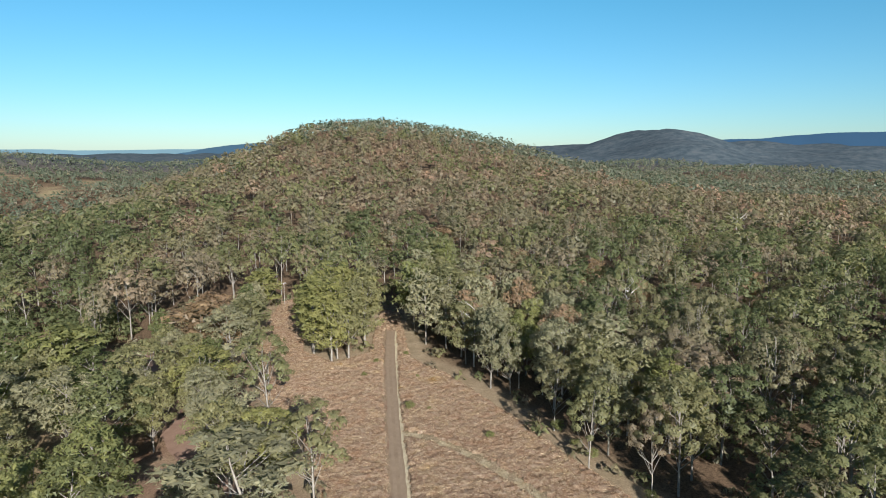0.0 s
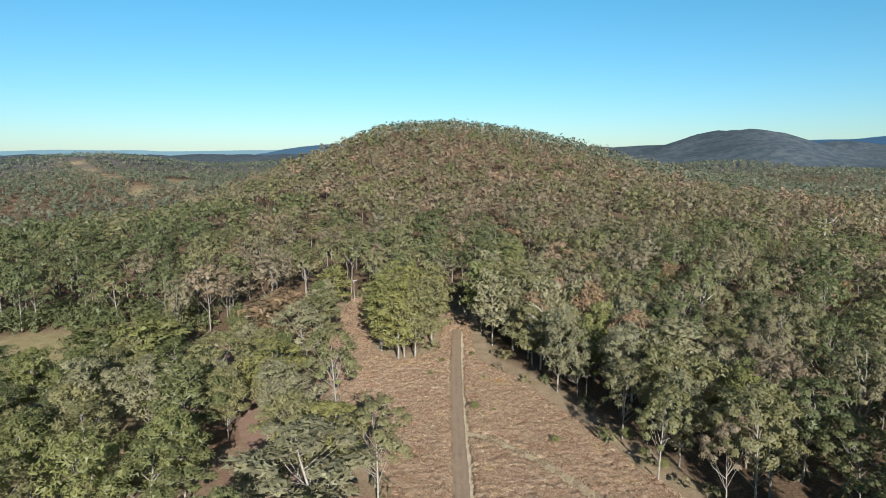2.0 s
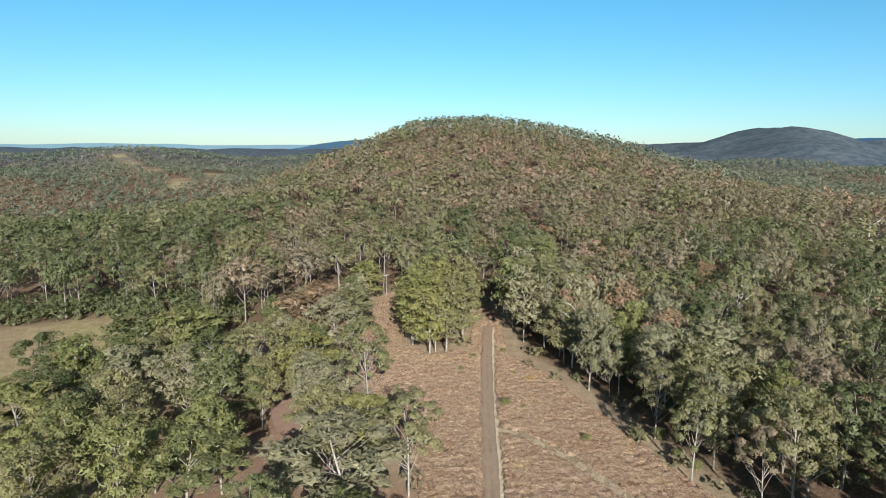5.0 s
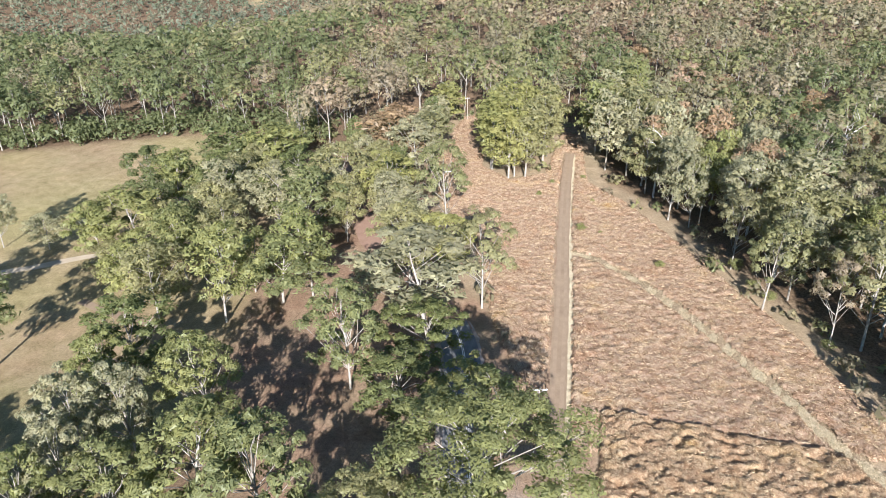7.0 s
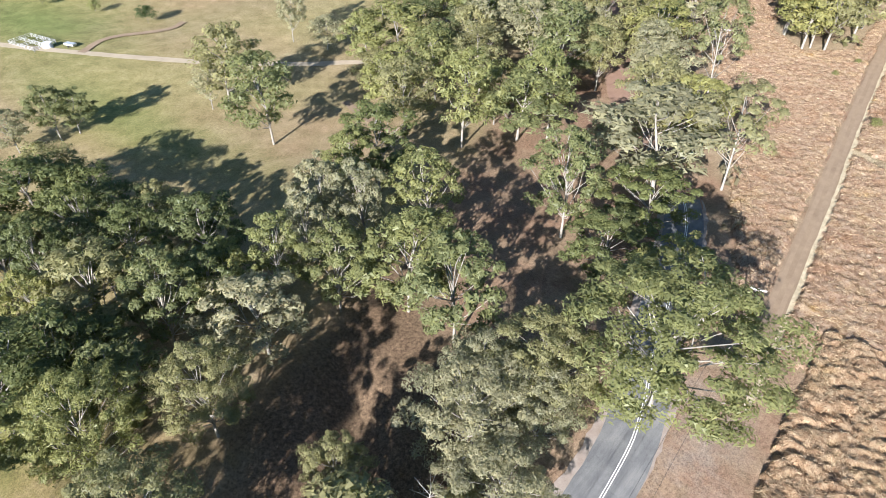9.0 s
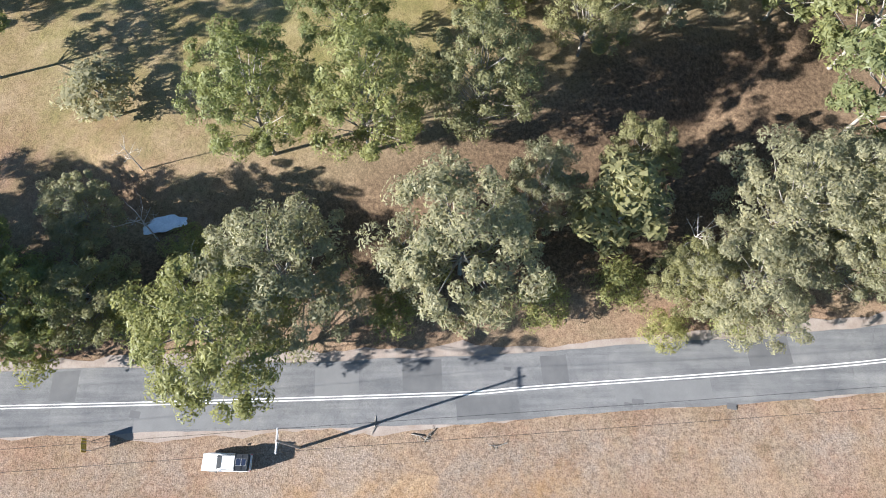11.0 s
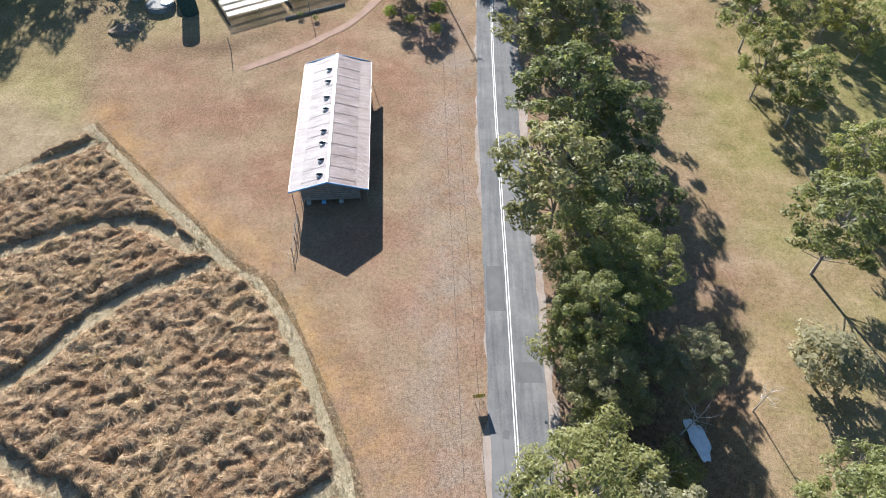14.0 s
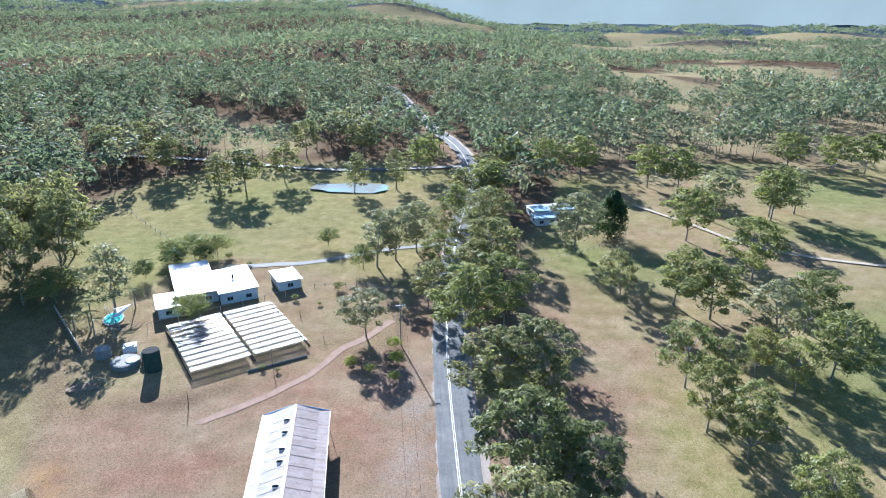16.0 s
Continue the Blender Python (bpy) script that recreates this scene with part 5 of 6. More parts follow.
def box(bm, x0, x1, y0, y1, z0, z1, soft=0.0):
    """A block, with its edges taken off by soft metres."""
    made = bmesh.ops.create_cube(bm, size=1.0)["verts"]
    for v in made:
        v.co = Vector(((x0 + x1) / 2 + v.co.x * (x1 - x0), (y0 + y1) / 2 + v.co.y * (y1 - y0), (z0 + z1) / 2 + v.co.z * (z1 - z0)))
    if soft:
        bmesh.ops.bevel(bm, geom=list({e for v in made for e in v.link_edges}), offset=soft, segments=1, affect="EDGES")
    return bm


def rod(bm, a, b, r0, r1=None, sides=8):
    """A round bar from a to b."""
    a, b = Vector(a), Vector(b)
    turn = (b - a).to_track_quat("Z", "Y").to_matrix().to_4x4()
    bmesh.ops.create_cone(bm, cap_ends=True, segments=sides, radius1=r0, radius2=r0 if r1 is None else r1, depth=(b - a).length, matrix=Matrix.Translation((a + b) / 2) @ turn)
    return bm


def slab(bm, corners, thick):
    """A flat sheet of given thickness through corners."""
    top = [bm.verts.new(c) for c in corners]
    low = [bm.verts.new((c[0], c[1], c[2] - thick)) for c in corners]
    bm.faces.new(top)
    bm.faces.new(low[::-1])
    for i in range(len(corners)):
        j = (i + 1) % len(corners)
        bm.faces.new((top[j], top[i], low[i], low[j]))
    bmesh.ops.recalc_face_normals(bm, faces=bm.faces)
    return bm


def ribbed(bm, a, b, c, d, pitch=0.25, rise=0.03):
    """Corrugated sheet over the quad a b c d; ribs run from a-b to d-c."""
    a, b, c, d = (Vector(q) for q in (a, b, c, d))
    n = max(4, int((b - a).length / pitch)) * 2
    up = (b - a).cross(d - a).normalized()
    if up.z < 0:
        up = -up
    rows = []
    for i in range(n + 1):
        t = i / n
        o = up * (rise if i % 2 else 0)
        rows.append((bm.verts.new(a.lerp(b, t) + o), bm.verts.new(d.lerp(c, t) + o)))
    for (p, q), (r, s) in zip(rows, rows[1:]):
        bm.faces.new((p, r, s, q))
    return bm


def sheet_roof(name, dark, light, rust):
    """Tin in sheets: each run a little different, with rusty laps and streaks down the slope."""
    m, n, l, b = nodes_of(name)
    v = where(n)
    lay = n.new("ShaderNodeMapping")
    lay.inputs["Scale"].default_value = (0.16, 1.35, 0.3)
    l.new(v, lay.inputs["Vector"])
    runs = noise_of(n, l, 1.0, 2, 0.5, lay.outputs["Vector"])
    stain = noise_of(n, l, 0.45, 6, 0.7, v)
    lay2 = n.new("ShaderNodeMapping")
    lay2.inputs["Scale"].default_value = (0.25, 5.0, 0.5)
    l.new(v, lay2.inputs["Vector"])
    streak = noise_of(n, l, 1.0, 5, 0.7, lay2.outputs["Vector"])
    c = ramp(n, l, runs, ((0.35, dark), (0.5, tuple((p + q) / 2 for p, q in zip(dark, light))), (0.65, light)))
    c = mix(n, l, ramp(n, l, streak, ((0.5, (0, 0, 0)), (0.75, (0.6, 0.6, 0.6)))), c, rust)
    c = mix(n, l, 0.6, c, ramp(n, l, stain, ((0.3, (0.66, 0.6, 0.57)), (0.55, (1, 1, 1)), (0.75, (1.12, 1.1, 1.1)))), "MULTIPLY")
    l.new(c, b.inputs["Base Color"])
    b.inputs["Roughness"].default_value, b.inputs["Metallic"].default_value, b.inputs["Specular IOR Level"].default_value = 0.6, 0.0, 0.25
    return m


tin = sheet_roof("roof_tin_weathered", (0.285, 0.26, 0.26), (0.345, 0.32, 0.32), (0.25, 0.165, 0.135))
tin_rusty = sheet_roof("roof_tin_rusty", (0.27, 0.215, 0.20), (0.335, 0.28, 0.27), (0.26, 0.165, 0.13))
white_tin = plain("white_roof_sheet", (0.50, 0.51, 0.53), (0.63, 0.64, 0.66), 0.4, 0.4, 0.0, 0.1, 0.005, 6)
blue_paint = plain("blue_fascia", (0.12, 0.30, 0.55), (0.20, 0.42, 0.68), 1.0, 0.5, 0, 0.1, 0.005, 8)
grey_timber = plain("grey_timber", (0.12, 0.11, 0.10), (0.27, 0.25, 0.225), 1.2, 0.9, 0, 0.5, 0.02, 12)
pole_wood = plain("pole_timber", (0.22, 0.19, 0.16), (0.36, 0.32, 0.28), 1.0, 0.85, 0, 0.4, 0.02, 12)
pale_metal = plain("galvanised_steel", (0.48, 0.49, 0.50), (0.66, 0.67, 0.68), 1.5, 0.4, 0.6, 0.1, 0.005, 20)
white_wall = plain("white_weatherboard", (0.50, 0.51, 0.52), (0.66, 0.66, 0.66), 0.8, 0.6, 0, 0.2, 0.01, 9)
glass_dark = plain("window_glass", (0.02, 0.025, 0.03), (0.04, 0.045, 0.05), 1.0, 0.08, 0, 0.0, 0.001, 5, 0.5)
concrete_grey = plain("concrete_grey", (0.17, 0.17, 0.165), (0.27, 0.265, 0.255), 0.9, 0.9, 0, 0.3, 0.01, 10)
concrete = plain("concrete_old", (0.24, 0.23, 0.21), (0.40, 0.38, 0.35), 0.8, 0.9, 0, 0.3, 0.01, 10)
black_plastic = plain("black_plastic", (0.02, 0.022, 0.025), (0.045, 0.048, 0.05), 2.0, 0.9, 0, 0.1, 0.004, 20, 0.05)
green_poly = plain("dark_green_poly", (0.025, 0.05, 0.045), (0.05, 0.085, 0.075), 1.5, 0.9, 0, 0.1, 0.004, 12, 0.05)


# ---- the long shed on the verge ----
def build_shed():
    ob = thing("shed", pose(20.85, -88.1, 0, 0, 0, 4.8), "long raised timber shed under a weathered tin gable roof", "shed")
    half, ridge, eave, low, end = 6.2, 5.75, 4.35, 3.85, 17.0
    for s, m in ((1, tin), (-1, tin_rusty)):
        bm = bmesh.new()
        ribbed(bm, (0, -end, ridge), (0, end, ridge), (s * 4.2, end, eave), (s * 4.2, -end, eave), 0.19, 0.02)
        part("roof_sheet", bm, m, ob, "pale weathered tin sheeting" if s > 0 else "rust-tinged tin sheeting")
        bm = bmesh.new()
        ribbed(bm, (s * 4.1, -end, eave - 0.01), (s * 4.1, end, eave - 0.01), (s * half, end, low), (s * half, -end, low), 0.19, 0.02)
        part("eave_sheet", bm, m, ob)
        for k in range(13):
            y = -end + 1.3 + k * 2.62
            bm = bmesh.new()
            slab(bm, [(s * 0.2, y - 0.04, ridge - 0.015), (s * 4.2, y - 0.04, eave + 0.05), (s * 4.2, y + 0.04, eave + 0.05), (s * 0.2, y + 0.04, ridge - 0.015)], 0.03)
            part("sheet_lap", bm, m, ob, "raised lap between roof sheets")
        bm = bmesh.new()
        box(bm, s * half - 0.04, s * half + 0.04, -end, end, low - 0.16, low - 0.01)
        part("gutter", bm, pale_metal, ob)
        for e in (-1, 1):
            bm = bmesh.new()
            slab(bm, [(0, e * (end + 0.05), ridge + 0.04), (s * half, e * (end + 0.05), low + 0.04), (s * half, e * (end - 0.02), low + 0.04), (0, e * (end - 0.02), ridge + 0.04)], 0.26)
            part("fascia", bm, blue_paint, ob, "blue painted fascia board")
    bm = bmesh.new()
    slab(bm, [(-0.22, -end, ridge + 0.05), (-0.22, end, ridge + 0.05), (0.22, end, ridge + 0.05), (0.22, -end, ridge + 0.05)], 0.04)
    part("ridge_cap", bm, white_tin, ob, "pale ridge capping")
    for k, y in enumerate((15.0, 11.6, 7.6, 4.6, -1.2, -4.4, -9.0, -12.6)):
        bm = bmesh.new()
        z = ridge - 1.05 * (ridge - eave) / 4.2
        bmesh.ops.create_uvsphere(bm, u_segments=10, v_segments=6, radius=0.5, matrix=Matrix.Translation((1.25, y, z + 0.08)) @ Matrix.Diagonal((1.15, 0.72, 0.55, 1)))
        v = part("roof_vent", bm, black_plastic, ob, "dark domed roof vent")
        bm = bmesh.new()
        rod(bm, (1.25, y, z - 0.1), (1.25, y, z + 0.16), 0.55, 0.5, 10)
        part("collar", bm, pale_metal, v)
    wall = 4.55
    for k in range(9):
        z = 1.0 + k * 0.44
        w = wall if z < 3.9 else wall * max(0.1, (ridge - z - 0.1) / (ridge - 3.8))
        for e in (-1, 1):
            bm = bmesh.new()
            box(bm, -w, w, e * 15.9 - 0.03, e * 15.9 + 0.03, z, z + 0.36)
            part("gable_board", bm, grey_timber, ob)
    for s in (-1, 1):
        for k in range(6):
            bm = bmesh.new()
            box(bm, s * wall - 0.03, s * wall + 0.03, -15.9, 15.9, 1.0 + k * 0.46, 1.38 + k * 0.46)
            part("side_board", bm, grey_timber, ob)
    bm = bmesh.new()
    box(bm, -wall, wall, -15.9, 15.9, 0.8, 0.98)
    part("deck", bm, grey_timber, ob, "raised plank floor")
    for s in (-1, -0.33, 0.33, 1):
        for k in range(7):
            bm = bmesh.new()
            rod(bm, (s * wall, -15.6 + k * 5.2, -0.3), (s * wall, -15.6 + k * 5.2, 4.1 if abs(s) == 1 else 0.8), 0.13, None, 6)
            part("post", bm, grey_timber, ob)
    for s in (-1, 1):
        for k in range(7):
            bm = bmesh.new()
            rod(bm, (s * 5.9, -16.2 + k * 5.4, -0.2), (s * 5.9, -16.2 + k * 5.4, low - 0.05), 0.06, None, 6)
            part("eave_post", bm, grey_timber, ob)
    for x, c in ((3.6, pale_metal), (1.2, blue_paint), (-1.6, pale_metal)):
        bm = bmesh.new()
        box(bm, x - 0.35, x + 0.35, 15.95, 16.35, 0.25, 0.85, 0.03)
        part("crate", bm, c, ob)
    return ob


build_shed()
# stock rails beside the shed's front
rails = thing("stock_rail", pose(24.3, -68.5, 0, 0, 0, 4), "weathered timber stock rails beside the shed", "fence")
for k in range(4):
    bm = bmesh.new()
    rod(bm, (0.2 * (k % 2), k * 2.3, -0.3), (0.2 * (k % 2), k * 2.3, 1.5), 0.06, None, 6)
    part("post", bm, grey_timber, rails)
for z in (0.6, 1.2):
    bm = bmesh.new()
    rod(bm, (0.1, -0.2, z), (0.1, 7.0, z), 0.045, None, 6)
    part("rail", bm, grey_timber, rails)
stake = thing("stake", pose(24.2, -60.6, 0), "thin steel stake standing in the verge", "post")
bm = bmesh.new()
rod(bm, (0, 0, -0.2), (0, 0, 1.3), 0.03, None, 6)
part("shaft", bm, pale_metal, stake)

# ---- the parked utility vehicle ----
car_white = plain("car_paint_white", (0.72, 0.73, 0.74), (0.80, 0.81, 0.82), 0.5, 0.2, 0.0, 0.02, 0.001, 30, 0.6)
car_black = plain("car_paint_black", (0.018, 0.02, 0.023), (0.03, 0.033, 0.037), 0.5, 0.3, 0.0, 0.02, 0.001, 30, 0.5)
rubber = plain("tyre_rubber", (0.015, 0.015, 0.015), (0.03, 0.03, 0.03), 3.0, 0.9)
lamp_glass = plain("lamp_glass", (0.55, 0.56, 0.58), (0.75, 0.76, 0.78), 2.0, 0.15)
red_glass = plain("red_lamp_glass", (0.35, 0.02, 0.02), (0.45, 0.03, 0.03), 2.0, 0.2)
panel_rim = plain("panel_rim", (0.20, 0.21, 0.22), (0.28, 0.29, 0.30), 3.0, 0.4)
panel_blue = plain("solar_cells", (0.012, 0.018, 0.035), (0.022, 0.03, 0.055), 4.0, 0.2, 0, 0.02, 0.001, 30, 0.5)


def hull(bm, rows):
    """A closed body through cross-sections: each (y, half width, z low, z high)."""
    rings = []
    for y, w, lo, hi in rows:
        r = min(0.12, (hi - lo) * 0.3)
        rings.append([bm.verts.new(q) for q in ((-w, y, lo), (w, y, lo), (w, y, hi - r), (w - r, y, hi), (-w + r, y, hi), (-w, y, hi - r))])
    for a, b in zip(rings, rings[1:]):
        for i in range(6):
            j = (i + 1) % 6
            bm.faces.new((a[i], a[j], b[j], b[i]))
    bm.faces.new(rings[0][::-1])
    bm.faces.new(rings[-1])
    bmesh.ops.recalc_face_normals(bm, faces=bm.faces)
    return bm


def build_ute():
    # nose points along -y
    ob = thing("ute", pose(-1.75, -22.9, at(-1.75, -22.9) + 0.02, 0, 0, -2), "white dual-cab ute with a black canopy parked on the verge", "car")
    body = part("body", hull(bmesh.new(), [(-2.62, 0.62, 0.5, 0.85), (-2.5, 0.86, 0.42, 1.02), (-1.9, 0.93, 0.38, 1.12), (-1.15, 0.94, 0.36, 1.16), (0.9, 0.94, 0.36, 1.12), (1.0, 0.94, 0.38, 1.14), (2.45, 0.93, 0.42, 1.14), (2.62, 0.88, 0.5, 1.1)]), car_white, ob)
    part("cab", hull(bmesh.new(), [(-0.98, 0.82, 1.1, 1.16), (-0.25, 0.74, 1.1, 1.72), (0.2, 0.74, 1.1, 1.80), (1.05, 0.76, 1.1, 1.78)]), car_white, ob)
    for name, corners in (("windscreen", [(-0.74, -0.96, 1.19), (0.74, -0.96, 1.19), (0.62, -0.30, 1.72), (-0.62, -0.30, 1.72)]),):
        part(name, slab(bmesh.new(), [(x, y - 0.02, z + 0.02) for x, y, z in corners], 0.02), glass_dark, ob)
    for s in (-1, 1):
        for y0, y1 in ((-0.5, 0.15), (0.25, 0.9)):
            bm = bmesh.new()
            box(bm, s * 0.80 - 0.03, s * 0.80 + 0.03, y0, y1, 1.18, 1.62, 0.02)
            part("side_window", bm, glass_dark, ob)
        bm = bmesh.new()
        box(bm, s * 1.02 - 0.1, s * 1.02 + 0.1, -0.95, -0.83, 1.12, 1.28, 0.03)
        part("mirror", bm, car_black, ob)
        bm = bmesh.new()
        box(bm, s * 0.66 - 0.18, s * 0.66 + 0.18, -2.6, -2.45, 0.78, 0.93, 0.03)
        part("headlight", bm, lamp_glass, ob)
        bm = bmesh.new()
        box(bm, s * 0.84 - 0.06, s * 0.84 + 0.06, 2.56, 2.66, 0.7, 1.05, 0.02)
        part("tail_light", bm, red_glass, ob)
        for y in (-1.65, 1.55):
            bm = bmesh.new()
            rod(bm, (s * 0.72, y, 0.38), (s * 0.97, y, 0.38), 0.39, None, 18)
            w = part("wheel", bm, rubber, ob)
            bm = bmesh.new()
            rod(bm, (s * 0.9, y, 0.38), (s * 0.985, y, 0.38), 0.24, 0.2, 12)
            part("rim", bm, pale_metal, w)
    bm = bmesh.new()
    box(bm, -0.90, 0.90, 1.1, 2.58, 1.13, 1.86, 0.06)
    can = part("canopy", bm, car_black, ob, "black tray canopy")
    for y0, y1 in ((1.28, 1.82), (1.88, 2.36)):
        bm = bmesh.new()
        box(bm, -0.33, 0.33, y0, y1, 1.88, 1.92, 0.01)
        p = part("solar_panel", bm, panel_blue, ob, "small solar panel with a white frame")
        for a in ((-0.36, -0.33, y0, y1), (0.33, 0.36, y0, y1), (-0.36, 0.36, y0 - 0.03, y0), (-0.36, 0.36, y1, y1 + 0.03)):
            bm = bmesh.new()
            box(bm, *a, 1.90, 1.935)
            part("frame_bar", bm, panel_rim, p)
    for y in (1.15, 1.85, 2.5):
        bm = bmesh.new()
        rod(bm, (-0.86, y, 1.9), (0.86, y, 1.9), 0.025, None, 6)
        part("rack_bar", bm, car_black, ob)
    bm = bmesh.new()
    box(bm, -0.9, 0.9, -2.72, -2.52, 0.42, 0.68, 0.05)
    part("bull_bar", bm, car_white, ob)
    return ob


build_ute()


# ---- road sign, seen from its back ----
sign = thing("road_sign", pose(-3.7, -38.4, 0, 0, 0, 8), "rectangular road sign on two posts at the road edge", "road sign")
sign_back = plain("sign_face", (0.42, 0.30, 0.05), (0.55, 0.40, 0.08), 2.0, 0.5, 0, 0.05, 0.003, 15)
bm = bmesh.new()
box(bm, -0.75, 0.75, -0.02, 0.02, 0.9, 2.0, 0.01)
part("board", bm, sign_back, sign)
for x in (-0.5, 0.5):
    bm = bmesh.new()
    rod(bm, (x, 0.05, -0.3), (x, 0.05, 2.0), 0.035, None, 8)
    part("post", bm, pale_metal, sign)


# ---- power poles and lines ----
def power_pole(x, y, turn, height=10.5, label="timber power pole with a crossarm"):
    ob = thing("power_pole", pose(x, y, at(x, y), 0, 0, turn), label, "power pole", "power poles")
    bm = bmesh.new()
    rod(bm, (0, 0, -0.5), (0, 0, height + 0.25), 0.17, 0.11, 10)
    part("pole", bm, pole_wood, ob)
    bm = bmesh.new()
    box(bm, -1.2, 1.2, -0.07, 0.07, height - 0.1, height + 0.06, 0.01)
    arm = part("crossarm", bm, white_wall, ob, "pale painted crossarm")
    for k in (-1.05, 0.0, 1.05):
        bm = bmesh.new()
        rod(bm, (k, 0, height + 0.05), (k, 0, height + 0.28), 0.05, 0.03, 8)
        part("insulator", bm, lamp_glass, arm)
    for s in (-1, 1):
        bm = bmesh.new()
        rod(bm, (s * 0.7, 0.08, height - 0.08), (0, 0.1, height - 0.8), 0.025, None, 5)
        part("brace", bm, pale_metal, ob)
    return ob


POLES = [(3.4, -137.0, 8), (-3.2, -15.3, 0), (-8.8, 84.2, 20), (-54.2, 187.0, 30), (-75, 291, 30)]
for p in POLES:
    power_pole(*p)
for side in (-1.05, 1.05):
    line = thing("power_line", pose(0, 0, 0), "thin sagging overhead power line", "cable", "power lines")
    for (x0, y0, t0), (x1, y1, t1) in zip(POLES, POLES[1:]):
        a = Vector((x0 + side * math.cos(radians(t0)), y0 + side * math.sin(radians(t0)), at(x0, y0) + 10.75))
        b = Vector((x1 + side * math.cos(radians(t1)), y1 + side * math.sin(radians(t1)), at(x1, y1) + 10.75))
        pts = [tuple(a.lerp(b, k / 16) - Vector((0, 0, 6.0 * (k / 16) * (1 - k / 16)))) for k in range(17)]
        p = Part()
        tube(p, pts, [0.018] * 17, 4)
        w = new("wire", p.mesh("wire", black_plastic))
        w.parent = line

# ---- the homestead ----
def turned(x, y, turn):
    return pose(x, y, at(x, y), 0, 0, turn)


def window(bm_parent, x, y, z, w, h, across):
    bm = bmesh.new()
    if across == "x":
        box(bm, x - w / 2, x + w / 2, y - 0.03, y + 0.03, z, z + h, 0.01)
    else:
        box(bm, x - 0.03, x + 0.03, y - w / 2, y + w / 2, z, z + h, 0.01)
    win = part("window", bm, glass_dark, bm_parent, "dark glass window")
    bm = bmesh.new()
    if across == "x":
        for a, b, c, d in ((-w / 2 - 0.06, w / 2 + 0.06, h, h + 0.07), (-w / 2 - 0.06, w / 2 + 0.06, -0.09, 0.0), (-w / 2 - 0.06, -w / 2, 0, h), (w / 2, w / 2 + 0.06, 0, h), (-0.03, 0.03, 0, h)):
            box(bm, x + a, x + b, y - 0.05, y + 0.05, z + c, z + d)
    else:
        for a, b, c, d in ((-w / 2 - 0.06, w / 2 + 0.06, h, h + 0.07), (-w / 2 - 0.06, w / 2 + 0.06, -0.09, 0.0), (-w / 2 - 0.06, -w / 2, 0, h), (w / 2, w / 2 + 0.06, 0, h), (-0.03, 0.03, 0, h)):
            box(bm, x - 0.05, x + 0.05, y + a, y + b, z + c, z + d)
    part("frame", bm, white_wall, win)


def block_house(name, m, parts, label, wall_mat, roof_mat, category="house"):
    """A low house of rectangular wings: each (x0, x1, y0, y1, wall height, slope along x, slope along y)."""
    ob = thing(name, m, label, category)
    for x0, x1, y0, y1, h, sx, sy in parts:
        bm = bmesh.new()
        box(bm, x0, x1, y0, y1, -0.3, h - 0.12)
        wall = part("wall", bm, wall_mat, ob)
        e = 0.45
        q = lambda x, y: (x, y, h + 0.06 + sx * (x - (x0 + x1) / 2) + sy * (y - (y0 + y1) / 2))
        bm = bmesh.new()
        if abs(sx) >= abs(sy):
            ribbed(bm, q(x0 - e, y0 - e), q(x0 - e, y1 + e), q(x1 + e, y1 + e), q(x1 + e, y0 - e), 0.5, 0.04)
        else:
            ribbed(bm, q(x0 - e, y0 - e), q(x1 + e, y0 - e), q(x1 + e, y1 + e), q(x0 - e, y1 + e), 0.5, 0.04)
        roof = part("roof", bm, roof_mat, ob, "pale sheet-metal roof")
        for a, b in ((q(x0 - e, y0 - e), q(x0 - e, y1 + e)), (q(x1 + e, y0 - e), q(x1 + e, y1 + e)), (q(x0 - e, y0 - e), q(x1 + e, y0 - e)), (q(x0 - e, y1 + e), q(x1 + e, y1 + e))):
            bm = bmesh.new()
            rod(bm, a, b, 0.07, None, 6)
            part("gutter", bm, pale_metal, roof)
        n = max(1, int((x1 - x0) / 4))
        for k in range(n):
            window(ob, x0 + (k + 0.5) * (x1 - x0) / n, y1 + 0.02, 0.9, 1.5, 1.1, "x")
        for s in (x0 - 0.02, x1 + 0.02):
            window(ob, s, (y0 + y1) / 2, 0.9, 1.4, 1.1, "y")
    return ob


HOUSE = pose(58, -172, 0, 0, 0, 24)
house = block_house("house", HOUSE, [(-0.4, 9.8, -17.5, 9.0, 3.0, 0.02, 0.03), (-10.5, -0.6, -6.5, 12.0, 3.3, -0.03, 0.02), (10.0, 15.2, 3.5, 14.0, 2.7, 0.02, 0.04)],
                    "low white farmhouse with bright sheet-metal roofs", white_wall, white_tin)
bm = bmesh.new()
rod(bm, (-5.5, 2.0, 3.2), (-5.5, 2.0, 4.3), 0.3, None, 10)
flue = part("chimney", bm, black_plastic, house, "dark flue with a cowl")
bm = bmesh.new()
rod(bm, (-5.5, 2.0, 4.35), (-5.5, 2.0, 4.75), 0.5, 0.25, 10)
part("cowl", bm, pale_metal, flue)
garage = block_house("garage", pose(37.4, -174.6, 0, 0, 0, 26), [(-3.2, 3.2, -5.6, 4.0, 2.8, 0.03, 0.02)], "small white garage with a carport front", white_wall, white_tin, "garage")
for x in (-3.2, 3.2):
    bm = bmesh.new()
    rod(bm, (x, -5.9, -0.2), (x, -5.9, 2.7), 0.06, None, 6)
    part("post", bm, pale_metal, garage)
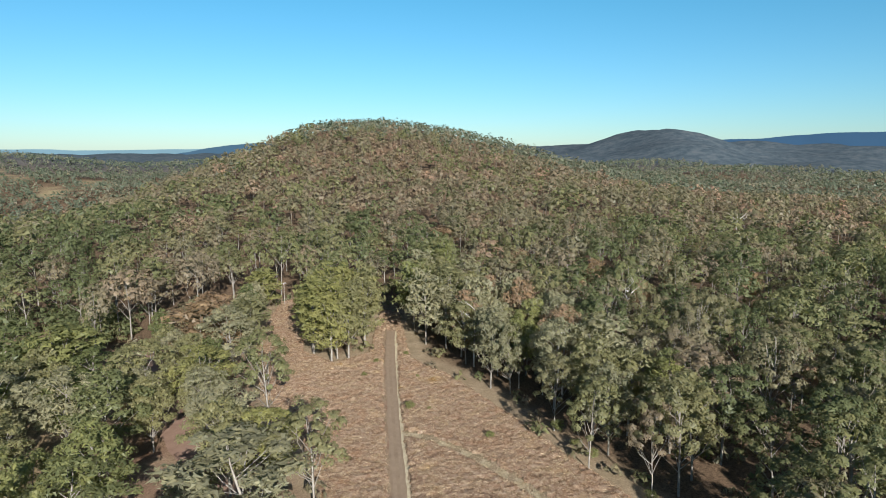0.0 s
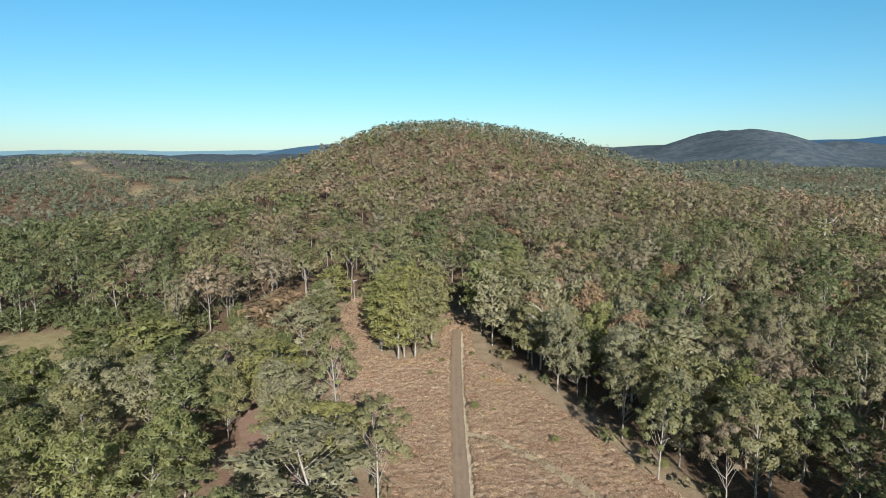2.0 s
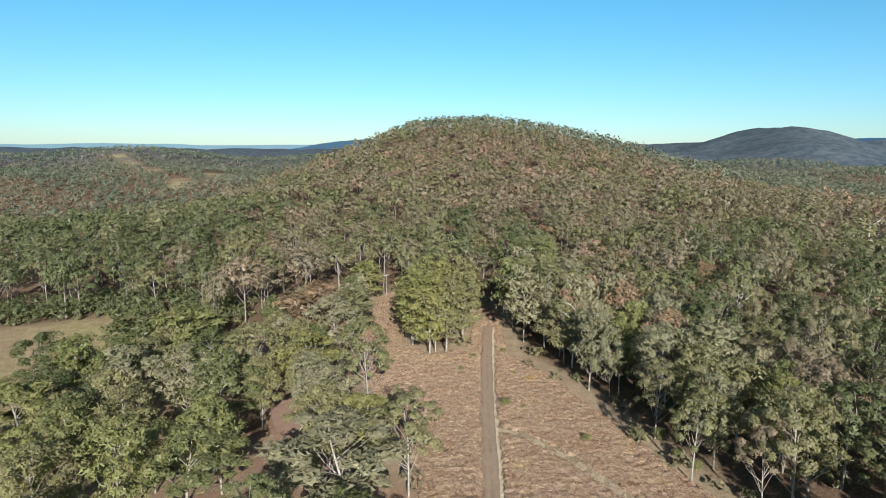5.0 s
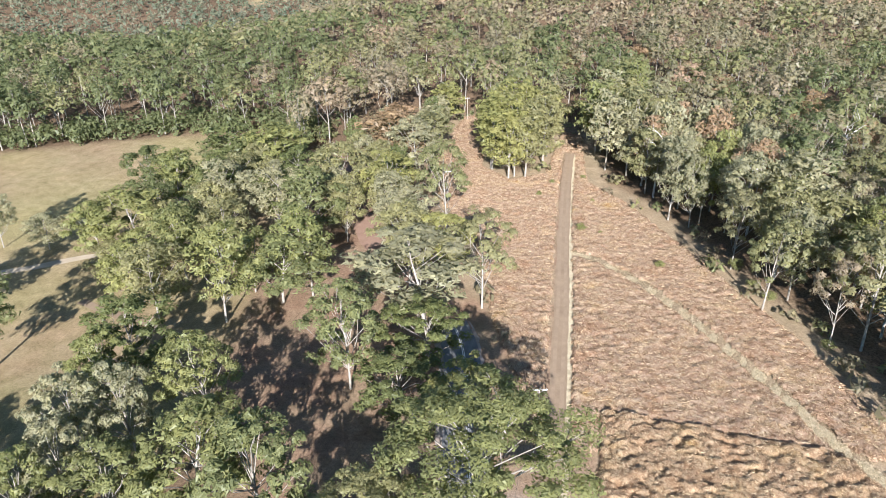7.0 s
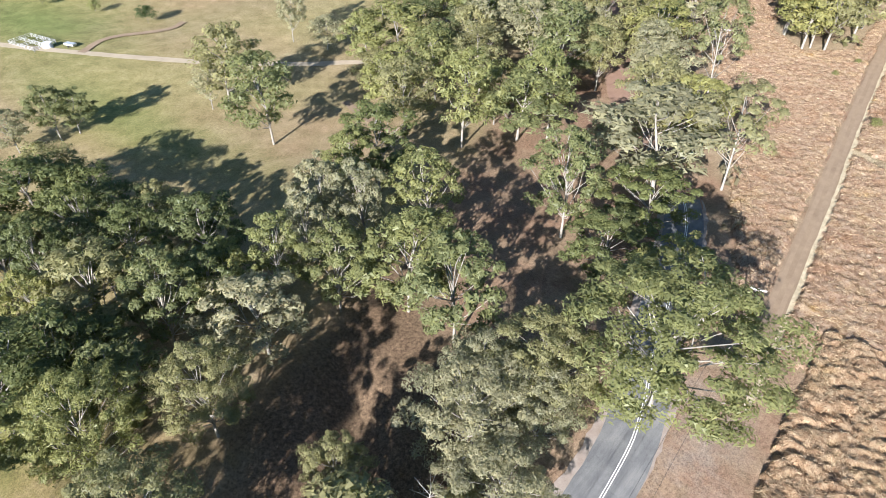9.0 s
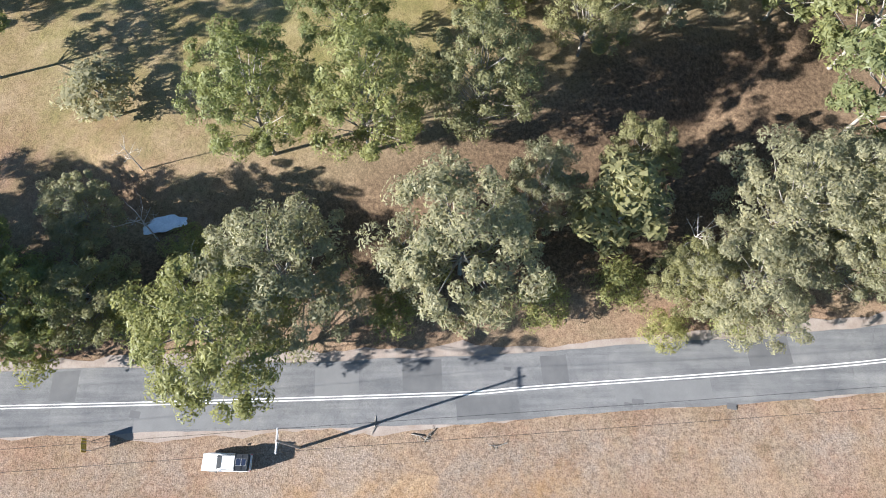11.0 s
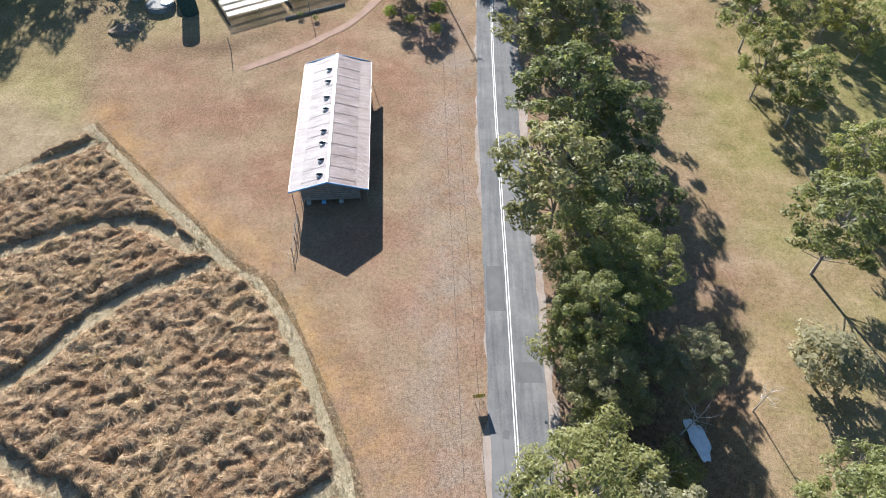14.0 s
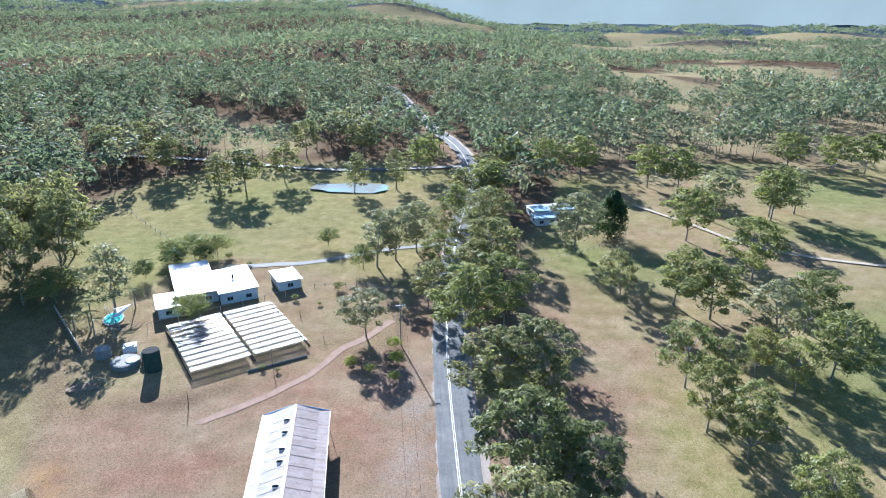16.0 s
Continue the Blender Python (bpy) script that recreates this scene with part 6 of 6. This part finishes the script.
block_house("house", pose(-53, -238, 0, 0, 0, 8), [(-8, 8, -6, 4, 3.2, 0.0, 0.06), (1.5, 9.5, 4.4, 11.5, 2.6, 0.0, 0.10)], "low house with a blue-white metal roof among trees", white_wall,
                        plain("blue_white_tin", (0.12, 0.24, 0.42), (0.30, 0.41, 0.52), 0.4, 0.35, 0.1, 0.1, 0.005, 6))


def shade_house(m, width, length, rows, label, tint_mat):
    """Close rows of white slats laid aslant on low rails."""
    ob = thing("slat_frame", m, label, "slat frame", "white slat frames")
    rng = random.Random(int(width * 10))
    step = length / rows
    n = int(width / 0.31)
    for k in range(rows):
        y = -length / 2 + (k + 0.75) * step
        lift = 0.25 + 0.02 * k
        bm = bmesh.new()
        for i in range(n):
            x = -width / 2 + (i + 0.5) * width / n + rng.uniform(-0.02, 0.02)
            w, a = rng.uniform(0.072, 0.092), rng.uniform(-0.04, 0.04)
            lo, hi = lift + 1.08, lift + 1.32 + rng.uniform(-0.05, 0.05)
            slab(bm, [(x - w, y - step * 0.88, lo), (x + w, y - step * 0.88, lo), (x + w + a, y + step * 0.08, hi), (x - w + a, y + step * 0.08, hi)], 0.05)
        part("slatting", bm, tint_mat if k < 5 else slat_white, ob, "row of upright white slats")
        for z in (0.2, 0.95):
            bm = bmesh.new()
            o = step * (0.02 if z > 0.5 else -0.74)
            rod(bm, (-width / 2, y + o, lift + 0.86 + 0.4 * (z > 0.5)), (width / 2, y + o, lift + 0.86 + 0.4 * (z > 0.5)), 0.05, None, 5)
            part("rail", bm, slat_white, ob)
        for x in (-width / 2, 0.0, width / 2):
            bm = bmesh.new()
            rod(bm, (x, y - 0.15, -0.3), (x, y - 0.15, lift + 1.3), 0.05, None, 5)
            part("post", bm, grey_timber, ob)
    for x in (-width / 2 - 0.25, width / 2 + 0.25):
        bm = bmesh.new()
        rod(bm, (x, -length / 2, 0.3), (x, length / 2, 0.3), 0.14, None, 6)
        part("edge_beam", bm, black_plastic, ob, "dark edge beam")
    return ob


slat_white = plain("white_slats", (0.135, 0.145, 0.160), (0.18, 0.19, 0.205), 0.3, 0.6, 0, 0.1, 0.004, 8)
blue_slats = plain("bluish_white_slats", (0.095, 0.135, 0.20), (0.145, 0.18, 0.23), 0.3, 0.4, 0, 0.1, 0.004, 8)
shade_house(pose(49.4, -138.6, 0, 0, 0, 31), 13.2, 27.0, 10, "close rows of white and bluish slats beside the tanks", blue_slats)
shade_house(pose(37.6, -145.6, 0, 0, 0, 31), 12.6, 27.0, 10, "close rows of white slats beside the house", slat_white)


def tank(x, y, r, h, mat, label, lid=None, lid_mat=None):
    ob = thing("water_tank", turned(x, y, 0), label, "water tank", "water tanks")
    bm = bmesh.new()
    rod(bm, (0, 0, -0.1), (0, 0, h), r, r * 0.99, 28)
    part("wall", bm, mat, ob)
    bm = bmesh.new()
    bmesh.ops.create_cone(bm, cap_ends=True, segments=28, radius1=r * 0.93, radius2=r * 0.9, depth=0.1, matrix=Matrix.Translation((0, 0, h + 0.03)))
    part("lid", bm, lid_mat or mat, ob)
    for k in range(3):
        bm = bmesh.new()
        bmesh.ops.create_cone(bm, cap_ends=False, segments=28, radius1=r * 1.015, radius2=r * 1.015, depth=0.07, matrix=Matrix.Translation((0, 0, h * (0.25 + 0.3 * k))))
        part("hoop", bm, mat, ob)
    if lid:
        bm = bmesh.new()
        rod(bm, (lid, 0.2, h + 0.08), (lid, 0.2, h + 0.3), r * 0.45, r * 0.4, 20)
        part("hatch", bm, white_tin, ob, "round white hatch")
    return ob


tank(71.8, -134.4, 1.7, 2.2, concrete_grey, "tall grey concrete water tank")
tank(65.2, -130.6, 3.1, 1.1, concrete_grey, "wide low concrete water tank with a white hatch", -1.6)
tank(58.2, -128.4, 1.8, 4.8, green_poly, "dark green open-topped poly water tank", None, black_plastic)
tank(60.9, -132.8, 1.6, 2.0, concrete_grey, "small round concrete tank beside the others", None, green_poly)
pump = thing("pump_house", turned(66.8, -137.0, 20), "white pump house with a round tank lid on top", "shed")
bm = bmesh.new()
box(bm, -1.5, 1.5, -1.3, 1.3, -0.1, 1.5, 0.04)
part("wall", bm, white_wall, pump)
bm = bmesh.new()
rod(bm, (0, 0, 1.5), (0, 0, 1.75), 1.2, 1.05, 18)
part("lid", bm, white_tin, pump)
# pool under a torn shade sail
pool = thing("pool", turned(78, -153.6, 20), "small oval swimming pool with turquoise water", "pool")
aqua = plain("pool_water", (0.05, 0.42, 0.40), (0.12, 0.55, 0.52), 0.6, 0.08, 0, 0.1, 0.01, 6, 0.5)
bm = bmesh.new()
bmesh.ops.create_cone(bm, cap_ends=True, segments=32, radius1=4.2, radius2=4.2, depth=0.5, matrix=Matrix.Translation((0, 0, 0.05)) @ Matrix.Diagonal((0.6, 0.95, 1, 1)))
part("wall", bm, concrete, pool)
bm = bmesh.new()
bmesh.ops.create_cone(bm, cap_ends=True, segments=32, radius1=3.7, radius2=3.7, depth=0.06, matrix=Matrix.Translation((0, 0, 0.29)) @ Matrix.Diagonal((0.6, 0.95, 1, 1)))
part("water", bm, aqua, pool, "turquoise pool water")
sail = thing("shade_sail", turned(76, -152.6, 15), "pale triangular shade sail over the pool", "shade sail")
bm = bmesh.new()
slab(bm, [(-2.6, -4.2, 2.6), (1.6, -3.2, 2.3), (0.2, 0.0, 1.9), (1.8, 4.0, 2.6), (-0.6, 1.2, 2.0)], 0.02)
part("cloth", bm, white_tin, sail)
for x, y in ((-2.6, -4.2), (1.6, -3.2), (1.8, 4.0)):
    bm = bmesh.new()
    rod(bm, (x, y, -0.3), (x, y, 2.7), 0.05, None, 6)
    part("post", bm, pale_metal, sail)


def fence(points, label, every=3.0, height=1.2, rails=2, mat=grey_timber, sheet=None):
    ob = thing("fence", pose(0, 0, 0), label, "fence", "farm fences")
    for (x0, y0), (x1, y1) in zip(points, points[1:]):
        n = max(1, round(math.hypot(x1 - x0, y1 - y0) / every))
        for k in range(n + 1):
            x, y = x0 + (x1 - x0) * k / n, y0 + (y1 - y0) * k / n
            bm = bmesh.new()
            rod(bm, (x, y, at(x, y) - 0.3), (x, y, at(x, y) + height + 0.1), 0.08, 0.07, 6)
            part("post", bm, mat, ob)
        for r in range(rails):
            z = height * (r + 1) / rails - 0.1
            bm = bmesh.new()
            rod(bm, (x0, y0, at(x0, y0) + z), (x1, y1, at(x1, y1) + z), 0.02 if mat is grey_timber else 0.035, None, 4)
            part("wire" if mat is grey_timber else "rail", bm, pale_metal, ob)
        if sheet:
            bm = bmesh.new()
            slab(bm, [(x0, y0, at(x0, y0) + height), (x1, y1, at(x1, y1) + height), (x1 + 0.06, y1 + 0.06, at(x1, y1) + height), (x0 + 0.06, y0 + 0.06, at(x0, y0) + height)], height)
            part("sheet", bm, sheet, ob)
    return ob


fence([(96, -160), (78, -136.5)], "pale sheet fence along the pool garden", 3, 1.3, 1, pale_metal, concrete)
fence([(83, -160), (74, -148), (79, -145)], "low pale pool fence", 2, 1.1, 2, pale_metal)
fence([(73, -143), (60, -150), (51, -155.5), (36, -165)], "pipe rail fence behind the shade houses", 6, 2.4, 1, pale_metal)
fence([(29, -172), (14, -172), (2, -166)], "post and wire fence beside the garage", 3)
fence([(127, -264), (87, -216), (80, -196), (60, -200)], "post and wire paddock fence", 5)
fence([(-38, -188), (-55, -196), (-70, -208)], "post and wire fence round the far house yard", 3)
fence([(-24, -300), (-4, -250)], "post and wire roadside fence", 6)
for x, y, h in ((46, -114.5, 3.0), (32.0, -128.5, 4.5), (36.5, -137, 3.4), (29.9, -153, 2.2), (22, -139.7, 1.6), (73, -136, 2.5)):
    p = thing("post", turned(x, y, 0), "weathered timber post standing alone", "post", "lone posts")
    bm = bmesh.new()
    rod(bm, (0, 0, -0.3), (0, 0, h), 0.09, 0.07, 7)
    part("shaft", bm, grey_timber, p)
log = thing("log", pose(31, -129.4, 0.25, 0, 0, 0), "long squared timber log lying at the drive", "log")
bm = bmesh.new()
rod(bm, (6, 3.2, 0), (-6, -3.2, 0), 0.3, 0.26, 8)
part("trunk", bm, grey_timber, log)
heap_ob = thing("soil_heap", turned(70, -121, 0), "low heap of dark soil and weeds", "heap")
bm = bmesh.new()
bmesh.ops.create_icosphere(bm, subdivisions=3, radius=1.0)
for v in bm.verts:
    v.co *= 1 + 0.25 * noise.noise(v.co * 2.3)
    v.co = Vector((v.co.x * 3.2, v.co.y * 2.2, max(-0.2, v.co.z * 0.9)))
part("mound", bm, dirt_mat, heap_ob)


# ---- stock yards in the paddock ----
yards = thing("stock_yards", turned(-240, 69, 12) @ Matrix.Diagonal((0.95, 0.8, 1.0, 1)), "white-railed cattle yards with a small tank", "stock yards")
for i, (x0, y0, x1, y1) in enumerate(((-7, -5, 7, -5), (-7, 5, 7, 5), (-7, -5, -7, 5), (7, -5, 7, 5), (0, -5, 0, 5), (-7, 0, 7, 0), (3.5, 0, 3.5, 5))):
    for z in (0.5, 0.95, 1.4):
        bm = bmesh.new()
        rod(bm, (x0, y0, z), (x1, y1, z), 0.06, None, 5)
        part("rail", bm, pale_metal, yards)
    n = max(2, int(math.hypot(x1 - x0, y1 - y0) / 2.5))
    for k in range(n + 1):
        bm = bmesh.new()
        x, y = x0 + (x1 - x0) * k / n, y0 + (y1 - y0) * k / n
        rod(bm, (x, y, -0.3), (x, y, 1.6), 0.08, None, 5)
        part("post", bm, pale_metal, yards)
tank(-233, 71, 1.6, 1.7, white_tin, "pale metal water tank beside the stock yards")
trough = thing("trailer", turned(-228.5, 76.5, 20), "small silver trailer parked on the farm lane", "trailer")
bm = bmesh.new()
box(bm, -2, 2, -0.9, 0.9, 0.5, 1.2, 0.06)
part("tray", bm, pale_metal, trough)
for s in (-1, 1):
    bm = bmesh.new()
    rod(bm, (0, s * 0.95, 0.35), (0, s * 1.12, 0.35), 0.35, None, 12)
    part("wheel", bm, rubber, trough)


# ---- lanes, drives, water ----
lane_mat = plain("sandy_lane", (0.26, 0.215, 0.155), (0.36, 0.305, 0.225), 0.3, 0.95, 0, 0.4, 0.02, 5)
pale_road = plain("pale_gravel_road", (0.13, 0.127, 0.12), (0.20, 0.195, 0.185), 0.2, 0.9, 0, 0.3, 0.02, 5)
for pts, w, m, t in (([(-300, 40), (-260, 55), (-227, 72), (-202, 86.5), (-182, 99), (-157, 119), (-147, 129.5), (-130, 142)], 1.6, lane_mat, "sandy farm lane across the paddock"),
                     ([(-220, 76), (-226, 88), (-218.5, 105.8), (-221, 114)], 1.3, dirt_mat, "red dirt branch of the farm lane"),
                     ([(-128, 108), (-114, 104), (-104, 102), (-93, 99), (-80, 92)], 1.1, dirt_mat, "worn wheel tracks beside the trees"),
                     ([(60, -188), (46, -190), (32, -192), (10, -202), (-10, -207)], 1.5, pale_road, "pale gravel drive behind the homestead"),
                     ([(6, -150), (12, -141), (17.7, -135), (22.9, -125), (31.5, -116), (42, -108)], 1.0, red_dirt, "red wheel-worn drive across the yard"),
                     ([(-33, -322), (-10, -318), (38, -314), (80, -326), (114, -337), (160, -346), (230, -358), (330, -380)], 1.9, pale_road, "pale side road behind the dam"),
                     ([(-200, -165), (-148, -181), (-117, -198), (-104, -223), (-90, -250)], 1.0, lane_mat, "pale farm drive across the pasture")):
    ribbon("lane", spline(pts, 2), w, w, 0.06, m, t, "track", 0.35, 7, step_across=2)
# glossy water, base paled as well for the whitish sky reflection
water_mat = plain("still_water_sky_pale", (0.24, 0.26, 0.26), (0.32, 0.34, 0.34), 0.5, 0.03, 0, 0.05, 0.01, 2, 1.0)


# the sky's reflection is put into the pool's pale blue base colour
pool_sky_blue = plain("creek_pool_sky_blue", (0.42, 0.54, 0.66), (0.66, 0.76, 0.84), 1.2, 0.1, 0, 0.2, 0.02, 4, 0.8)


def water(name, x, y, z, rx, ry, turn, label, seed, mat=water_mat):
    rng = np.random.RandomState(seed)
    bm = bmesh.new()
    vs = []
    for k in range(40):
        a = 2 * math.pi * k / 40
        r = 1 + 0.12 * math.sin(3 * a + seed) + 0.08 * math.sin(7 * a) + rng.uniform(-0.03, 0.03)
        vs.append((rx * r * math.cos(a), ry * r * math.sin(a), 0))
    slab(bm, vs, 0.05)
    me = bpy.data.meshes.new(name)
    bm.to_mesh(me)
    bm.free()
    me.materials.append(mat)
    ob = new(name, me)
    ob.matrix_basis = pose(x, y, z, 0, 0, turn)
    return tagged(ob, label, "water", kind="structure")


water("dam_water", 29, -283, at(60, -283) - 0.25, 20, 8.5, -6, "still farm dam reflecting the sky, its base colour paled for more of it", 2)
water("creek_water", -30.8, -34.6, at(-31.2, -31.5) + 1.1, 2.8, 1.1, 104, "small creek pool with the sky's pale blue reflection put into its colour", 3, pool_sky_blue)

# ---- conifer, palms, dead trees, shrubs, litter ----
def conifer(x, y, h, w):
    ob = thing("conifer", turned(x, y, 0), "dark green dense pointed conifer beside the house yard", "tree")
    rng = np.random.RandomState(8)
    wood, crown = Part(), Part()
    tube(wood, [(0, 0, -0.4), (0, 0, h * 0.5), (0, 0, h * 0.95)], [0.3, 0.2, 0.03], 7)
    cs, rs = [], []
    for k in range(90):
        t = rng.rand() ** 0.8
        a = k * 2.4
        r = w / 2 * (1 - t) ** 0.75 * rng.uniform(0.6, 0.9) * (1 if t > 0.12 else 0.8)
        cs.append((r * math.cos(a), r * math.sin(a), h * (0.1 + 0.86 * t)))
        rs.append(w * 0.2 * (1.1 - 0.6 * t))
    v, f = leaves(rng, np.array(cs), np.array(rs), 6000, 0.62, 0.1, 0.34)
    crown.add(v, f)
    for n, p, m in (("trunk", wood, bark_dark), ("crown", crown, LEAVES["dark"])):
        o = new(n, p.mesh(n, m))
        o.parent = ob


conifer(-69, -211, 17, 14.5)


def palm(x, y, h, seed):
    ob = thing("palm_tree", turned(x, y, seed * 50), "feathery palm in the pool garden", "palm tree", "garden palms")
    rng = np.random.RandomState(seed)
    p = Part()
    tube(p, [(0, 0, -0.3), (0.1, 0, h * 0.5), (0.15, 0.1, h)], [0.2, 0.15, 0.12], 7)
    o = new("trunk", p.mesh("trunk", bark))
    o.parent = ob
    for k in range(13):
        a = k * 2.4
        d = np.array([math.cos(a), math.sin(a), 0])
        s = np.array([-d[1], d[0], 0])
        f = Part()
        rise = rng.uniform(0.2, 1.3)
        for j in range(9):
            t = (j + 0.5) / 9
            c = np.array([0.15, 0.1, h]) + d * 2.6 * t + np.array([0, 0, rise * t * 2 - 2.2 * t * t])
            ln = 0.75 * (1 - abs(t - 0.4))
            for q in (-1, 1):
                f.add([c, c + d * 0.22, c + s * q * ln + d * 0.45 - np.array([0, 0, 0.25])], [(0, 1, 2)])
        o = new("frond", f.mesh("frond", LEAVES["green"]))
        o.parent = ob


for i, (x, y, h) in enumerate(((80.5, -147, 5.5), (82, -151, 6.5), (78.5, -144.5, 4.5), (84, -146, 5.0), (75, -160, 5.5))):
    palm(x, y, h, i + 1)


def dead_tree(x, y, h, seed, label="bare grey dead tree with forking limbs"):
    ob = thing("dead_tree", turned(x, y, seed * 40), label, "tree", "dead trees")
    rng = np.random.RandomState(seed)
    p = Part()
    top = np.array([rng.normal() * 0.4, rng.normal() * 0.4, h * 0.9])
    tube(p, [(0, 0, -0.4), top * 0.5, top], [h * 0.014, h * 0.009, 0.02], 6)
    o = new("trunk", p.mesh("trunk", dead_wood))
    o.parent = ob
    for k in range(9):
        q = Part()
        s = top * rng.uniform(0.35, 0.9)
        a = k * 2.4
        e = s + np.array([math.cos(a), math.sin(a), 0.7]) * h * rng.uniform(0.18, 0.32)
        tube(q, [s, (s + e) / 2 + rng.normal(size=3) * 0.15, e], [h * 0.006, h * 0.004, 0.012], 4)
        for _ in range(4):
            m = s + (e - s) * rng.uniform(0.4, 0.95)
            g = m + (rng.normal(size=3) * 0.6 + np.array([0, 0, 0.5])) * h * 0.08
            tube(q, [m, g], [h * 0.0025, 0.008], 3)
        o = new("limb", q.mesh("limb", dead_wood))
        o.parent = ob


for i, (x, y, h) in enumerate(((-28.5, -35, 9), (-24, -28, 6), (-25, -4, 6), (36, 187, 25), (68, 235, 27), (198, 427, 30), (106, 184, 21), (10, 211, 25), (-26, 30, 8), (-38, -38, 7))):
    dead_tree(x, y, h, i + 3)

for x, y, h in ((-10.4, 175, 2.8), (11.6, 157, 2.4), (30, 161, 3.6), (-26.7, 201, 1.8), (-4.7, 175, 1.2), (-24, 214, 1.8), (-9, 200, 1.4), (36, 146, 3.2), (44, 128, 2.6), (-14, 222, 1.8), (33, 152, 2.6)):
    plant("round", "green", x, y, h, h * 1.25, name="shrub", label="small green bush in the dry grass field")
for x, y, h in ((-58, -230, 3.0), (34, -127.2, 1.2), (30.5, -126.2, 1.1), (46, -166, 1.8), (33, -164, 1.6), (26, -160, 1.2), (-205, 40, 2.2), (-200, 33, 1.6), (22, -170, 2.5), (52, -190, 1.5), (60, -196, 1.8), (68, -192, 1.5)):
    plant("round", "green", x, y, h, h * 1.5, name="shrub", label="small green garden bush on the farm")


def litter(x, y, seed):
    ob = thing("fallen_branch", turned(x, y, seed * 70), "broken brown branch lying on the verge", "branch", "fallen branches")
    rng = np.random.RandomState(seed)
    p = Part()
    tube(p, [(-1.1, 0, 0.08), (0, 0.15, 0.16), (1.0, -0.1, 0.1)], [0.07, 0.06, 0.02], 5)
    for k in range(6):
        s = np.array([rng.uniform(-0.8, 0.9), 0.05, 0.12])
        tube(p, [s, s + np.array([rng.uniform(-0.2, 0.5), rng.uniform(-0.7, 0.7), rng.uniform(0, 0.25)])], [0.035, 0.01], 4)
    o = new("wood", p.mesh("wood", bark))
    o.parent = ob


for i, (x, y) in enumerate(((-4.1, -2), (-4.4, -0.9), (5.7, -15.5), (-3.2, 6.5), (-5.4, -7.2))):
    litter(x, y, i + 1)

plant("round", "green", 56.5, -152.0, 8.0, 12.0, name="garden_bush", label="big round green bush in front of the farmhouse")
plant("round", "green", 63.5, -158.5, 4.2, 6.5, name="garden_bush", label="big round green bush in front of the farmhouse")
for x, y, h, w in ((74, -188, 7, 9), (66, -192, 6, 8), (80, -180, 6.5, 8)):
    plant("round", "dark", x, y, h, w, name="garden_tree", label="round dark green tree behind the farmhouse")
